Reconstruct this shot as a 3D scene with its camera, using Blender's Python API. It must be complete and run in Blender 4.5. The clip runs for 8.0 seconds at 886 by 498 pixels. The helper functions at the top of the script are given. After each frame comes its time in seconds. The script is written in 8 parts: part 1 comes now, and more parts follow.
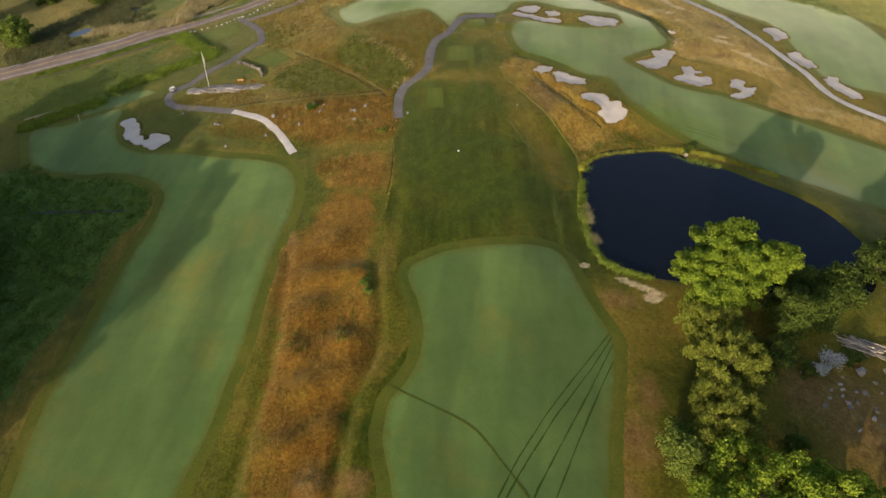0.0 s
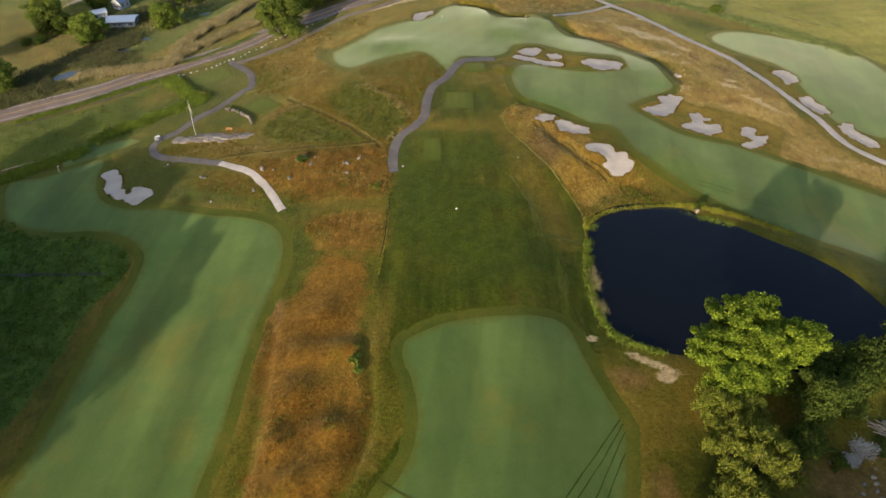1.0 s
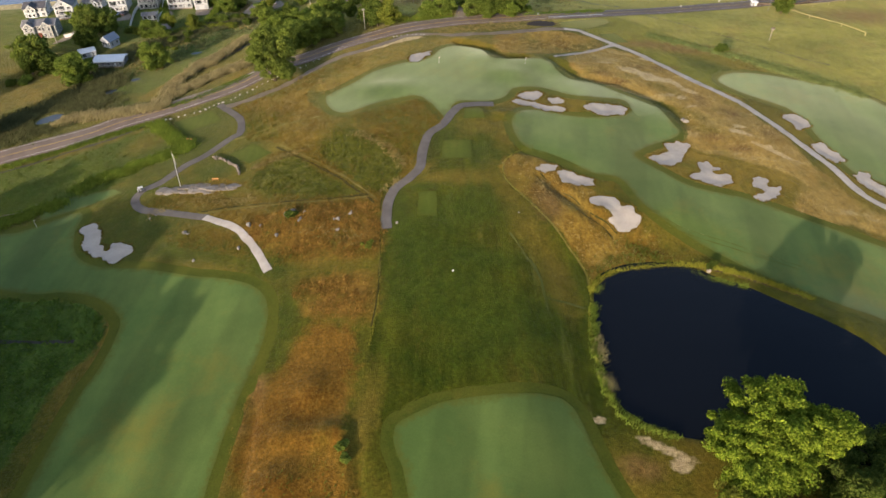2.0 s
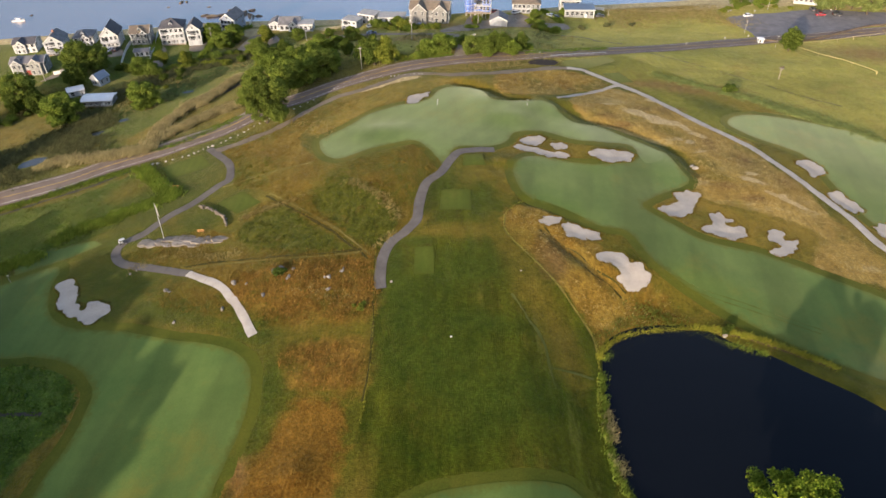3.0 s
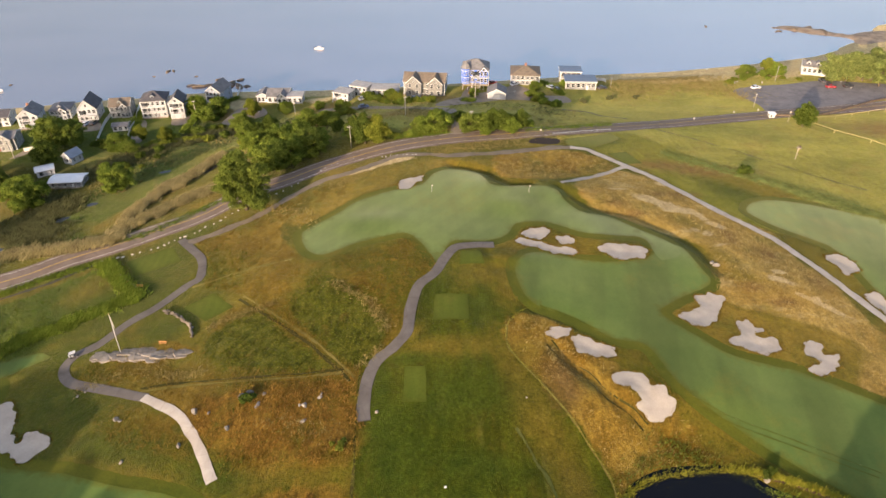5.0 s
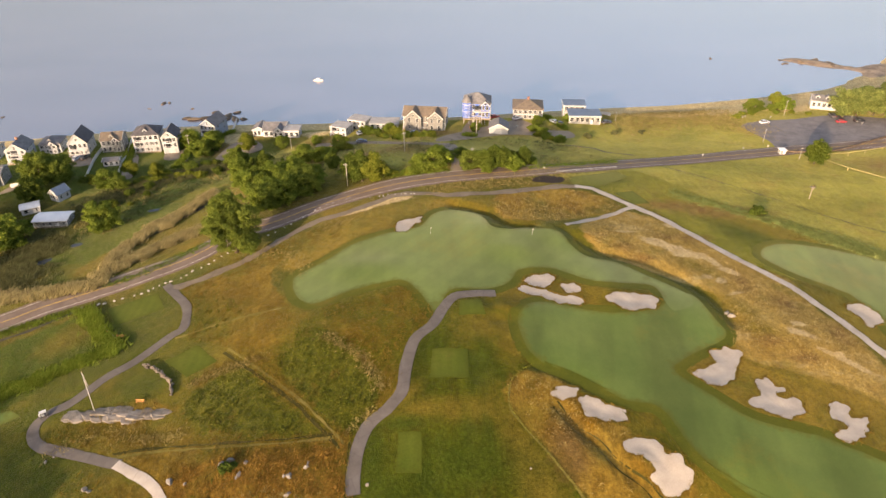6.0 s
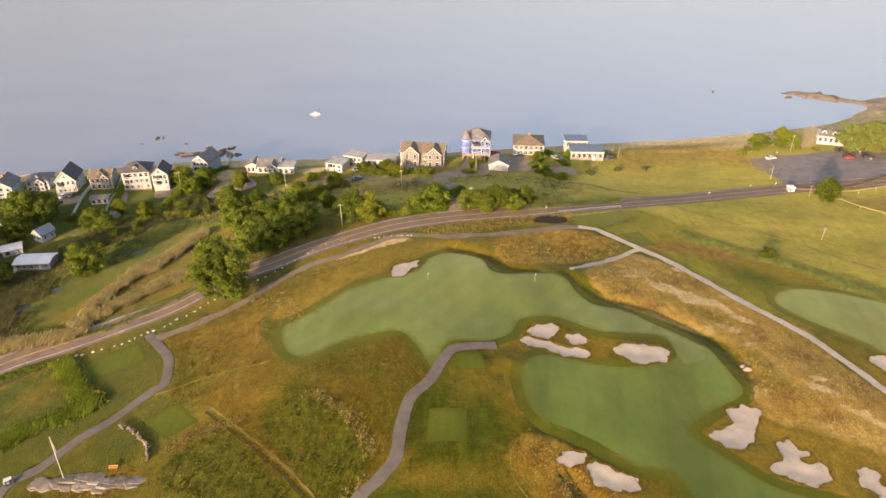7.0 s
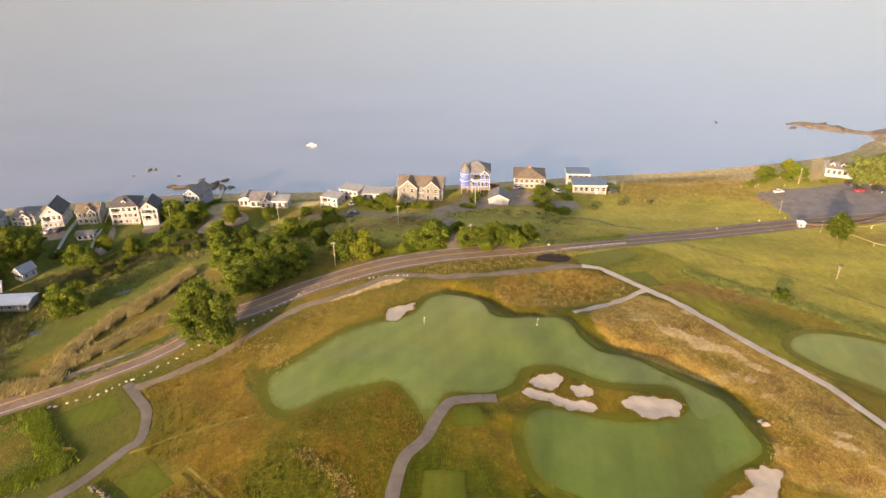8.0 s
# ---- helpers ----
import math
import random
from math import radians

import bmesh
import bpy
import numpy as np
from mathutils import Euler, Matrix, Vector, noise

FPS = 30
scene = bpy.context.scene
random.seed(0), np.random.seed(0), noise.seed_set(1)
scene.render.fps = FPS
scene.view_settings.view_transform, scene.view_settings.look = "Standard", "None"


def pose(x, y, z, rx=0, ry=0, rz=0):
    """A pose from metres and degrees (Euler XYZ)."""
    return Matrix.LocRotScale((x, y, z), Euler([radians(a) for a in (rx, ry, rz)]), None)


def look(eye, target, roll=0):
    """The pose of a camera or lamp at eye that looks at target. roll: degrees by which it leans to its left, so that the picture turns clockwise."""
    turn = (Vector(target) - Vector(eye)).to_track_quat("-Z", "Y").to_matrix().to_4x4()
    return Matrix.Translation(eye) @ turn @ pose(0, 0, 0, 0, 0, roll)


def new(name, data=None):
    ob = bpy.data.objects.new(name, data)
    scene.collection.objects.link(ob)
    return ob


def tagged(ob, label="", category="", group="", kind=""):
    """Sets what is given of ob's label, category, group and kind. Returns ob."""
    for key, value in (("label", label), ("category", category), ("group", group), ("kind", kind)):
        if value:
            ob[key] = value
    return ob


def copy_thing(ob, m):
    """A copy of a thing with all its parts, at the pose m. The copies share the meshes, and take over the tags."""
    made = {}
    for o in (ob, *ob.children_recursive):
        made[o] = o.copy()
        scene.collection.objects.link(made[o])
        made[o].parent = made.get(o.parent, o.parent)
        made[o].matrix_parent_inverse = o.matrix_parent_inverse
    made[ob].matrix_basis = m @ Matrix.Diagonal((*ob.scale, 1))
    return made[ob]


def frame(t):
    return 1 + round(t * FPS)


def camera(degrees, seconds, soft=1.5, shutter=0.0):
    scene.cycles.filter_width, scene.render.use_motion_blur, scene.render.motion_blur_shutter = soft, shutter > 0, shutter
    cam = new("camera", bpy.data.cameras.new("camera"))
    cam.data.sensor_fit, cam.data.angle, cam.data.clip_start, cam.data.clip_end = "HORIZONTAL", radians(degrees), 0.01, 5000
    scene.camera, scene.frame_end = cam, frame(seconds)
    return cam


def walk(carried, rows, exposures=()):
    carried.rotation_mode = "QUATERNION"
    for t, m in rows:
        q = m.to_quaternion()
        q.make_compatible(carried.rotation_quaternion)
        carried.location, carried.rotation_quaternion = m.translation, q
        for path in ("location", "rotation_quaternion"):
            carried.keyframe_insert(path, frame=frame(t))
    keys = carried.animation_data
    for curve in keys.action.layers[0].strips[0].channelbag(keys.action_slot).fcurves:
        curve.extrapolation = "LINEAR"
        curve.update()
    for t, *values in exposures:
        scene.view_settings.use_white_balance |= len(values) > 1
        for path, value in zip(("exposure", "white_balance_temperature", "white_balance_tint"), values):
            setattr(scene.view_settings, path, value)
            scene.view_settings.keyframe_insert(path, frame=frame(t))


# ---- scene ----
from mathutils import geometry

cam = camera(68.6, 8.0)
PATH = [
    (0, (-0.277, -1.058, 94.037), (0.07, 71.14, 24.84), -0.5),
    (0.5, (0.09, 6.015, 94.631), (0.54, 79.17, 26.48), -0.6),
    (1, (0.621, 13.039, 95.342), (0.97, 87.14, 28.14), -0.6),
    (1.5, (1.261, 19.833, 96.018), (1.56, 94.83, 29.92), -0.7),
    (3, (2.662, 39.372, 97.344), (2.91, 117.42, 34.84), -0.6),
    (3.5, (2.951, 45.435, 97.399), (3.3, 124.58, 36.3), -0.6),
    (4, (3.351, 51.401, 97.469), (3.75, 131.65, 37.82), -0.5),
    (4.5, (3.537, 57.101, 97.651), (4.04, 138.4, 39.45), -0.5),
    (4.7, (3.519, 59.316, 97.65), (4.32, 141.12, 40.1), -0.4),
    (6, (4.571, 73.46, 97.542), (5.07, 157.96, 44.04), -0.3),
    (6.5, (4.811, 78.538, 97.555), (5.36, 164.09, 45.75), -0.3),
    (7, (5.16, 83.391, 97.466), (5.71, 169.99, 47.47), -0.3),
    (7.5, (5.749, 88.343, 97.27), (6.25, 175.89, 49.02), -0.3),
    (8, (6.101, 93.087, 97.102), (6.6, 181.54, 50.45), -0.3),
]
EXPOSURES = [(0.0, 1.19, 6550, 14), (3.0, 1.38, 6550, 16), (8.0, 1.68, 8800, 24)]
walk(cam, [(t, look(eye, target, roll)) for t, eye, target, roll in PATH], EXPOSURES)

# ---- light: a low warm morning sun behind the camera's left shoulder ----
SUN_ELEVATION, SUN_AZIMUTH = radians(12.2), radians(211)
world = bpy.data.worlds.new("sky")
scene.world = world
world.use_nodes = True
wn = world.node_tree
sky = wn.nodes.new("ShaderNodeTexSky")
sky.sky_type, sky.sun_disc = "NISHITA", False
sky.sun_elevation, sky.sun_rotation = SUN_ELEVATION, SUN_AZIMUTH
sky.air_density, sky.dust_density, sky.ozone_density = 1.0, 3.0, 1.8
wn.links.new(sky.outputs[0], wn.nodes["Background"].inputs["Color"])
wn.nodes["Background"].inputs["Strength"].default_value = 0.15
sun_data = bpy.data.lights.new("sun", "SUN")
sun_data.energy, sun_data.angle, sun_data.color = 2.8, radians(0.7), (1.0, 0.83, 0.62)
sun = new("sun", sun_data)
toward_sun = Vector((math.sin(SUN_AZIMUTH) * math.cos(SUN_ELEVATION), math.cos(SUN_AZIMUTH) * math.cos(SUN_ELEVATION), math.sin(SUN_ELEVATION)))
sun.matrix_world = look(toward_sun * 300, (0, 0, 0))


# ---- materials ----
def material(name, rough=0.9, spec=0.2):
    m = bpy.data.materials.new(name)
    m.use_nodes = True
    b = m.node_tree.nodes["Principled BSDF"]
    b.inputs["Roughness"].default_value = rough
    b.inputs["Specular IOR Level"].default_value = spec
    return m, m.node_tree, b


def node(nt, kind, **inputs):
    n = nt.nodes.new(kind)
    for key, value in inputs.items():
        n.inputs[key.replace("_", " ")].default_value = value
    return n


def noise_of(nt, scale, detail=4.0, rough=0.6, space="world", stretch=None):
    """A noise in metres: scale is in waves per metre."""
    if space == "world":
        src = nt.nodes.new("ShaderNodeNewGeometry").outputs["Position"]
    else:
        src = nt.nodes.new("ShaderNodeTexCoord").outputs["Object"]
    if stretch:
        mp = nt.nodes.new("ShaderNodeMapping")
        mp.inputs["Scale"].default_value = stretch[:3]
        if len(stretch) > 3:
            mp.inputs["Rotation"].default_value = (0, 0, stretch[3])
        nt.links.new(src, mp.inputs["Vector"])
        src = mp.outputs["Vector"]
    n = node(nt, "ShaderNodeTexNoise", Scale=scale, Detail=detail, Roughness=rough)
    nt.links.new(src, n.inputs["Vector"])
    return n.outputs["Fac"]


def ramp(nt, fac, stops):
    r = nt.nodes.new("ShaderNodeValToRGB")
    while len(r.color_ramp.elements) < len(stops):
        r.color_ramp.elements.new(0.5)
    for e, (p, c) in zip(r.color_ramp.elements, stops):
        e.position = p
        e.color = (c, c, c, 1) if isinstance(c, (int, float)) else (*c, 1)
    nt.links.new(fac, r.inputs["Fac"])
    return r.outputs["Color"]


def mix(nt, fac, a, b, blend="MIX"):
    m = nt.nodes.new("ShaderNodeMix")
    m.data_type, m.blend_type = "RGBA", blend
    for value, k in ((fac, 0), (a, 6), (b, 7)):
        if hasattr(value, "is_linked"):
            nt.links.new(value, m.inputs[k])
        elif k == 0:
            m.inputs[k].default_value = value
        else:
            m.inputs[k].default_value = (*value, 1)
    return m.outputs[2]


def maths(nt, op, a, b=0.0, clamp=False):
    m = nt.nodes.new("ShaderNodeMath")
    m.operation, m.use_clamp = op, clamp
    for value, sock in ((a, m.inputs[0]), (b, m.inputs[1])):
        if hasattr(value, "is_linked"):
            nt.links.new(value, sock)
        else:
            sock.default_value = value
    return m.outputs[0]


def attribute(nt, name):
    a = nt.nodes.new("ShaderNodeAttribute")
    a.attribute_name = name
    return a.outputs["Fac"]


def haze_sheen(b, weight, tint=(1.0, 0.95, 0.55)):
    """Soft pale sheen on turf at a low angle, put in for distance haze."""
    b.inputs["Sheen Weight"].default_value = weight
    b.inputs["Sheen Roughness"].default_value = 0.3
    b.inputs["Sheen Tint"].default_value = (*tint, 1)


def bump(nt, b, height, strength=0.5, distance=0.1):
    n = node(nt, "ShaderNodeBump", Strength=strength, Distance=distance)
    nt.links.new(height, n.inputs["Height"])
    nt.links.new(n.outputs["Normal"], b.inputs["Normal"])


def paint(nt, b, colour):
    nt.links.new(colour, b.inputs["Base Color"])


def plain(name, colour, vary=0.15, scale=1.5, rough=0.7, spec=0.3, metal=0.0, relief=0.0):
    """A painted, stained or bare surface with a little unevenness at two sizes."""
    m, nt, b = material(name, rough, spec)
    dark = tuple(c * (1 - vary) for c in colour)
    light = tuple(min(1, c * (1 + vary)) for c in colour)
    big = mix(nt, ramp(nt, noise_of(nt, scale, 3), [(0.35, 0.0), (0.65, 1.0)]), dark, light)
    fine = ramp(nt, noise_of(nt, scale * 9, 3), [(0.3, 0.82), (0.7, 1.1)])
    paint(nt, b, mix(nt, 0.6, big, fine, "MULTIPLY"))
    b.inputs["Metallic"].default_value = metal
    if relief:
        bump(nt, b, noise_of(nt, scale * 9, 3), relief, 0.05)
    return m


def grass_material(name, low, high, patch, patch_at=0.6, patch_scale=0.035, grain=3.0, relief=0.5, stripes=None, edge=None, smooth=False):
    """Turf: a mottle of several metres, worn patches, fine grain; stripes: width and turn of a mown pattern."""
    m, nt, b = material(name, 0.95, 0.08)
    col = mix(nt, ramp(nt, noise_of(nt, 0.06, 5, 0.65), [(0.36, 0.0), (0.64, 1.0)]), low, high)
    worn = ramp(nt, noise_of(nt, patch_scale, 6, 0.7), [(patch_at, 0.0), (patch_at + 0.16, 0.75)])
    col = mix(nt, worn, col, patch)
    if stripes:
        width, turn, amount = stripes
        geo = nt.nodes.new("ShaderNodeNewGeometry").outputs["Position"]
        mp = nt.nodes.new("ShaderNodeMapping")
        mp.inputs["Rotation"].default_value = (0, 0, radians(turn))
        nt.links.new(geo, mp.inputs["Vector"])
        w = node(nt, "ShaderNodeTexWave", Scale=0.314 / width, Distortion=1.2, Detail=2.0)
        w.inputs["Detail Scale"].default_value = 0.3
        nt.links.new(mp.outputs["Vector"], w.inputs["Vector"])
        col = mix(nt, amount, col, ramp(nt, w.outputs["Fac"], [(0.4, 0.62), (0.6, 1.25)]), "MULTIPLY")
    if edge:
        rim = attribute(nt, "inside")
        rim = maths(nt, "ADD", rim, maths(nt, "MULTIPLY", maths(nt, "SUBTRACT", noise_of(nt, 0.8, 3), 0.5), 1.1))
        col = mix(nt, ramp(nt, rim, [(0.02, 0.9), (0.50, 0.0)]), col, edge)
    fine = noise_of(nt, grain, 4, 0.75)
    col = mix(nt, 0.3 if smooth else 0.8, col, ramp(nt, fine, [(0.3, 0.72), (0.7, 1.25)]), "MULTIPLY")
    if smooth:
        drift = ramp(nt, noise_of(nt, 0.03, 4, 0.55, stretch=(2.2, 0.5, 1, 0.35)), [(0.36, 0.80), (0.64, 1.14)])
        col = mix(nt, 1.0, col, drift, "MULTIPLY")
    paint(nt, b, mix(nt, 1.0, col, (0.74, 0.82, 0.62) if smooth else (0.84, 0.84, 0.68), "MULTIPLY"))
    haze_sheen(b, 0.9 if smooth else 0.34, (0.93, 1.0, 0.76) if smooth else (1.0, 0.95, 0.55))
    bump(nt, b, fine, relief, 0.12)
    return m


FAIRWAY = grass_material("fairway_turf", (0.084, 0.130, 0.039), (0.118, 0.160, 0.050), (0.166, 0.148, 0.034), 0.53, relief=0.25, stripes=(16, 12, 0.16), smooth=True, edge=(0.105, 0.112, 0.022))
GREEN = grass_material("green_turf", (0.108, 0.152, 0.056), (0.142, 0.182, 0.070), (0.170, 0.166, 0.046), 0.55, grain=5, relief=0.15, stripes=(6, 40, 0.08), smooth=True, edge=(0.098, 0.112, 0.026))
TEE = grass_material("tee_turf", (0.060, 0.090, 0.013), (0.090, 0.115, 0.020), (0.120, 0.116, 0.030), 0.56, relief=0.2, stripes=(2.2, 0, 0.10), edge=(0.070, 0.088, 0.013))
COLLAR = grass_material("collar_turf", (0.056, 0.076, 0.011), (0.098, 0.104, 0.016), (0.155, 0.118, 0.024), 0.53, relief=0.6, edge=(0.080, 0.090, 0.013))


def ground_material():
    m, nt, b = material("rough_ground", 0.95, 0.04)
    # mown rough, with browned and lusher patches
    mown = mix(nt, ramp(nt, noise_of(nt, 0.05, 6, 0.7), [(0.38, 0.0), (0.62, 1.0)]), (0.058, 0.068, 0.009), (0.110, 0.104, 0.016))
    mown = mix(nt, ramp(nt, noise_of(nt, 0.028, 6, 0.7), [(0.48, 0.0), (0.62, 0.85)]), mown, (0.170, 0.120, 0.026))
    # tall dry grass
    dry = mix(nt, ramp(nt, noise_of(nt, 0.09, 6, 0.7), [(0.36, 0.0), (0.62, 1.0)]), (0.118, 0.076, 0.012), (0.205, 0.140, 0.028))
    dry = mix(nt, ramp(nt, noise_of(nt, 0.034, 6, 0.72), [(0.42, 0.0), (0.56, 0.88)]), dry, (0.086, 0.094, 0.013))
    dry = mix(nt, ramp(nt, noise_of(nt, 0.30, 5, 0.7), [(0.60, 0.0), (0.72, 0.8)]), dry, (0.235, 0.165, 0.060))
    # finer golden grass of the bunker tongue
    straw = mix(nt, ramp(nt, noise_of(nt, 0.08, 6, 0.7), [(0.36, 0.0), (0.64, 1.0)]), (0.175, 0.100, 0.018), (0.300, 0.200, 0.050))
    straw = mix(nt, ramp(nt, noise_of(nt, 0.05, 6, 0.72), [(0.50, 0.0), (0.62, 0.8)]), straw, (0.090, 0.088, 0.016))
    straw = mix(nt, 0.8, straw, ramp(nt, noise_of(nt, 0.45, 5, 0.75, stretch=(1.0, 0.4, 1, 0.6)), [(0.34, 0.55), (0.64, 1.25)]), "MULTIPLY")
    # thin bleached grass over sandy ground
    gold = mix(nt, ramp(nt, noise_of(nt, 0.07, 6, 0.7), [(0.36, 0.0), (0.64, 1.0)]), (0.250, 0.160, 0.048), (0.375, 0.265, 0.100))
    gold = mix(nt, ramp(nt, noise_of(nt, 0.05, 7, 0.75, stretch=(1.0, 2.2, 1, 0.6)), [(0.54, 0.0), (0.66, 0.85)]), gold, (0.430, 0.345, 0.215))
    gold = mix(nt, ramp(nt, noise_of(nt, 0.045, 6, 0.72), [(0.52, 0.0), (0.64, 0.75)]), gold, (0.150, 0.130, 0.030))
    gold = mix(nt, ramp(nt, noise_of(nt, 0.11, 6, 0.75, stretch=(1.0, 1.8, 1, 0.9)), [(0.58, 0.0), (0.70, 0.6)]), gold, (0.225, 0.125, 0.055))
    gold = mix(nt, 0.7, gold, ramp(nt, noise_of(nt, 0.45, 5, 0.75, stretch=(1.0, 0.5, 1, 0.6)), [(0.34, 0.68), (0.64, 1.2)]), "MULTIPLY")
    # warm mown turf round the bunkers
    amber = mix(nt, ramp(nt, noise_of(nt, 0.07, 6, 0.7), [(0.38, 0.0), (0.62, 1.0)]), (0.135, 0.112, 0.020), (0.235, 0.162, 0.036))
    amber = mix(nt, ramp(nt, noise_of(nt, 0.05, 6, 0.7, stretch=(1.5, 1, 1)), [(0.52, 0.0), (0.66, 0.7)]), amber, (0.092, 0.104, 0.018))
    # waist-high green weeds among the dry grass
    weedy = mix(nt, ramp(nt, noise_of(nt, 0.30, 6, 0.75), [(0.36, 0.0), (0.64, 1.0)]), (0.050, 0.066, 0.009), (0.120, 0.122, 0.020))
    weedy = mix(nt, ramp(nt, noise_of(nt, 0.09, 6, 0.75), [(0.54, 0.0), (0.66, 0.8)]), weedy, (0.150, 0.105, 0.024))
    # reddish seeding grass
    russet = mix(nt, ramp(nt, noise_of(nt, 0.12, 6, 0.75), [(0.38, 0.0), (0.62, 1.0)]), (0.170, 0.092, 0.020), (0.290, 0.168, 0.042))
    russet = mix(nt, ramp(nt, noise_of(nt, 0.07, 6, 0.75), [(0.50, 0.0), (0.62, 0.8)]), russet, (0.150, 0.132, 0.024))
    # wet thicket
    wet = mix(nt, ramp(nt, noise_of(nt, 0.22, 6, 0.7), [(0.36, 0.0), (0.66, 1.0)]), (0.034, 0.080, 0.012), (0.090, 0.145, 0.026))
    # salt meadow, its colour lifted to stand for haze over far land
    salt = mix(nt, ramp(nt, noise_of(nt, 0.04, 6, 0.7), [(0.36, 0.0), (0.64, 1.0)]), (0.215, 0.218, 0.048), (0.335, 0.305, 0.085))
    salt = mix(nt, ramp(nt, noise_of(nt, 0.10, 6, 0.7), [(0.52, 0.0), (0.66, 0.75)]), salt, (0.285, 0.225, 0.070))
    salt = mix(nt, ramp(nt, noise_of(nt, 0.03, 6, 0.75), [(0.56, 0.0), (0.70, 0.6)]), salt, (0.125, 0.150, 0.034))
    salt = mix(nt, 0.75, salt, ramp(nt, noise_of(nt, 0.05, 6, 0.7, stretch=(0.4, 1.6, 1, -0.35)), [(0.38, 0.74), (0.62, 1.2)]), "MULTIPLY")
    sand = mix(nt, ramp(nt, noise_of(nt, 0.4, 5), [(0.35, 0.0), (0.65, 1.0)]), (0.40, 0.305, 0.21), (0.54, 0.43, 0.32))
    fray = maths(nt, "MULTIPLY", maths(nt, "SUBTRACT", noise_of(nt, 0.35, 5, 0.7), 0.5), 0.9)

    def zone(col, name, colour, width=0.10):
        f = maths(nt, "ADD", attribute(nt, name), fray)
        return mix(nt, ramp(nt, f, [(0.5 - width, 0.0), (0.5 + width, 1.0)]), col, colour)
    # the long mown corridor, striped by the mower
    geo = nt.nodes.new("ShaderNodeNewGeometry").outputs["Position"]
    w = node(nt, "ShaderNodeTexWave", Scale=0.045, Distortion=5.0, Detail=2.0)
    w.inputs["Detail Scale"].default_value = 0.4
    nt.links.new(geo, w.inputs["Vector"])
    cut = mix(nt, ramp(nt, noise_of(nt, 0.04, 6, 0.7), [(0.38, 0.0), (0.62, 1.0)]), (0.036, 0.056, 0.006), (0.074, 0.082, 0.010))
    cut = mix(nt, 0.2, cut, ramp(nt, w.outputs["Fac"], [(0.35, 0.68), (0.65, 1.2)]), "MULTIPLY")
    cut = mix(nt, 0.55, cut, ramp(nt, noise_of(nt, 0.30, 5, 0.6, stretch=(1.0, 0.06, 1, 0.08)), [(0.36, 0.60), (0.64, 1.42)]), "MULTIPLY")
    cut = mix(nt, ramp(nt, noise_of(nt, 0.05, 6, 0.75, stretch=(1.6, 0.6, 1)), [(0.54, 0.0), (0.68, 0.7)]), cut, (0.150, 0.118, 0.024))
    cut = mix(nt, ramp(nt, noise_of(nt, 0.07, 6, 0.75, stretch=(2.6, 0.28, 1, 0.15)), [(0.60, 0.0), (0.70, 0.55)]), cut, (0.150, 0.150, 0.046))
    col = zone(mown, "marsh", salt, 0.2)
    lush = mix(nt, ramp(nt, noise_of(nt, 0.07, 6, 0.7), [(0.36, 0.0), (0.64, 1.0)]), (0.125, 0.140, 0.020), (0.205, 0.195, 0.038))
    lush = mix(nt, ramp(nt, noise_of(nt, 0.05, 6, 0.72), [(0.56, 0.0), (0.70, 0.7)]), lush, (0.235, 0.185, 0.060))
    col = zone(col, "meadow", lush, 0.15)
    pasture = mix(nt, ramp(nt, noise_of(nt, 0.07, 6, 0.7), [(0.36, 0.0), (0.64, 1.0)]), (0.038, 0.078, 0.008), (0.078, 0.112, 0.015))
    pasture = mix(nt, ramp(nt, noise_of(nt, 0.06, 6, 0.72, stretch=(0.5, 1.4, 1, 0.45)), [(0.54, 0.0), (0.68, 0.7)]), pasture, (0.135, 0.118, 0.028))
    col = zone(col, "pasture", pasture, 0.15)
    col = zone(col, "corridor", cut, 0.10)
    col = zone(col, "fescue", dry, 0.08)
    rust = mix(nt, ramp(nt, noise_of(nt, 0.10, 6, 0.7), [(0.36, 0.0), (0.64, 1.0)]), (0.122, 0.060, 0.012), (0.215, 0.118, 0.024))
    rust = mix(nt, ramp(nt, noise_of(nt, 0.06, 6, 0.72), [(0.54, 0.0), (0.68, 0.7)]), rust, (0.100, 0.090, 0.015))
    col = zone(col, "rust", rust, 0.12)
    col = zone(col, "straw", straw, 0.12)
    col = zone(col, "gold", gold, 0.12)
    col = zone(col, "amber", amber, 0.25)
    col = zone(col, "weedy", weedy, 0.15)
    col = zone(col, "russet", russet, 0.2)
    col = zone(col, "scorched", mix(nt, ramp(nt, noise_of(nt, 0.25, 5), [(0.35, 0.0), (0.65, 1.0)]), (0.135, 0.104, 0.020), (0.190, 0.145, 0.030)), 0.35)
    col = zone(col, "lusher", mix(nt, ramp(nt, noise_of(nt, 0.25, 5), [(0.35, 0.0), (0.65, 1.0)]), (0.036, 0.060, 0.009), (0.056, 0.080, 0.012)), 0.35)
    col = zone(col, "thicket", wet)
    col = zone(col, "worn", mix(nt, ramp(nt, noise_of(nt, 0.5, 5), [(0.35, 0.0), (0.65, 1.0)]), (0.150, 0.085, 0.034), (0.230, 0.145, 0.062)), 0.3)
    col = zone(col, "sand", sand, 0.12)
    fine = noise_of(nt, 1.6, 6, 0.8)
    col = mix(nt, 0.85, col, ramp(nt, fine, [(0.30, 0.42), (0.70, 1.5)]), "MULTIPLY")
    mid = ramp(nt, noise_of(nt, 0.55, 5, 0.75, stretch=(1.0, 0.55, 1, 0.4)), [(0.34, 0.76), (0.66, 1.2)])
    col = mix(nt, 0.8, col, mid, "MULTIPLY")
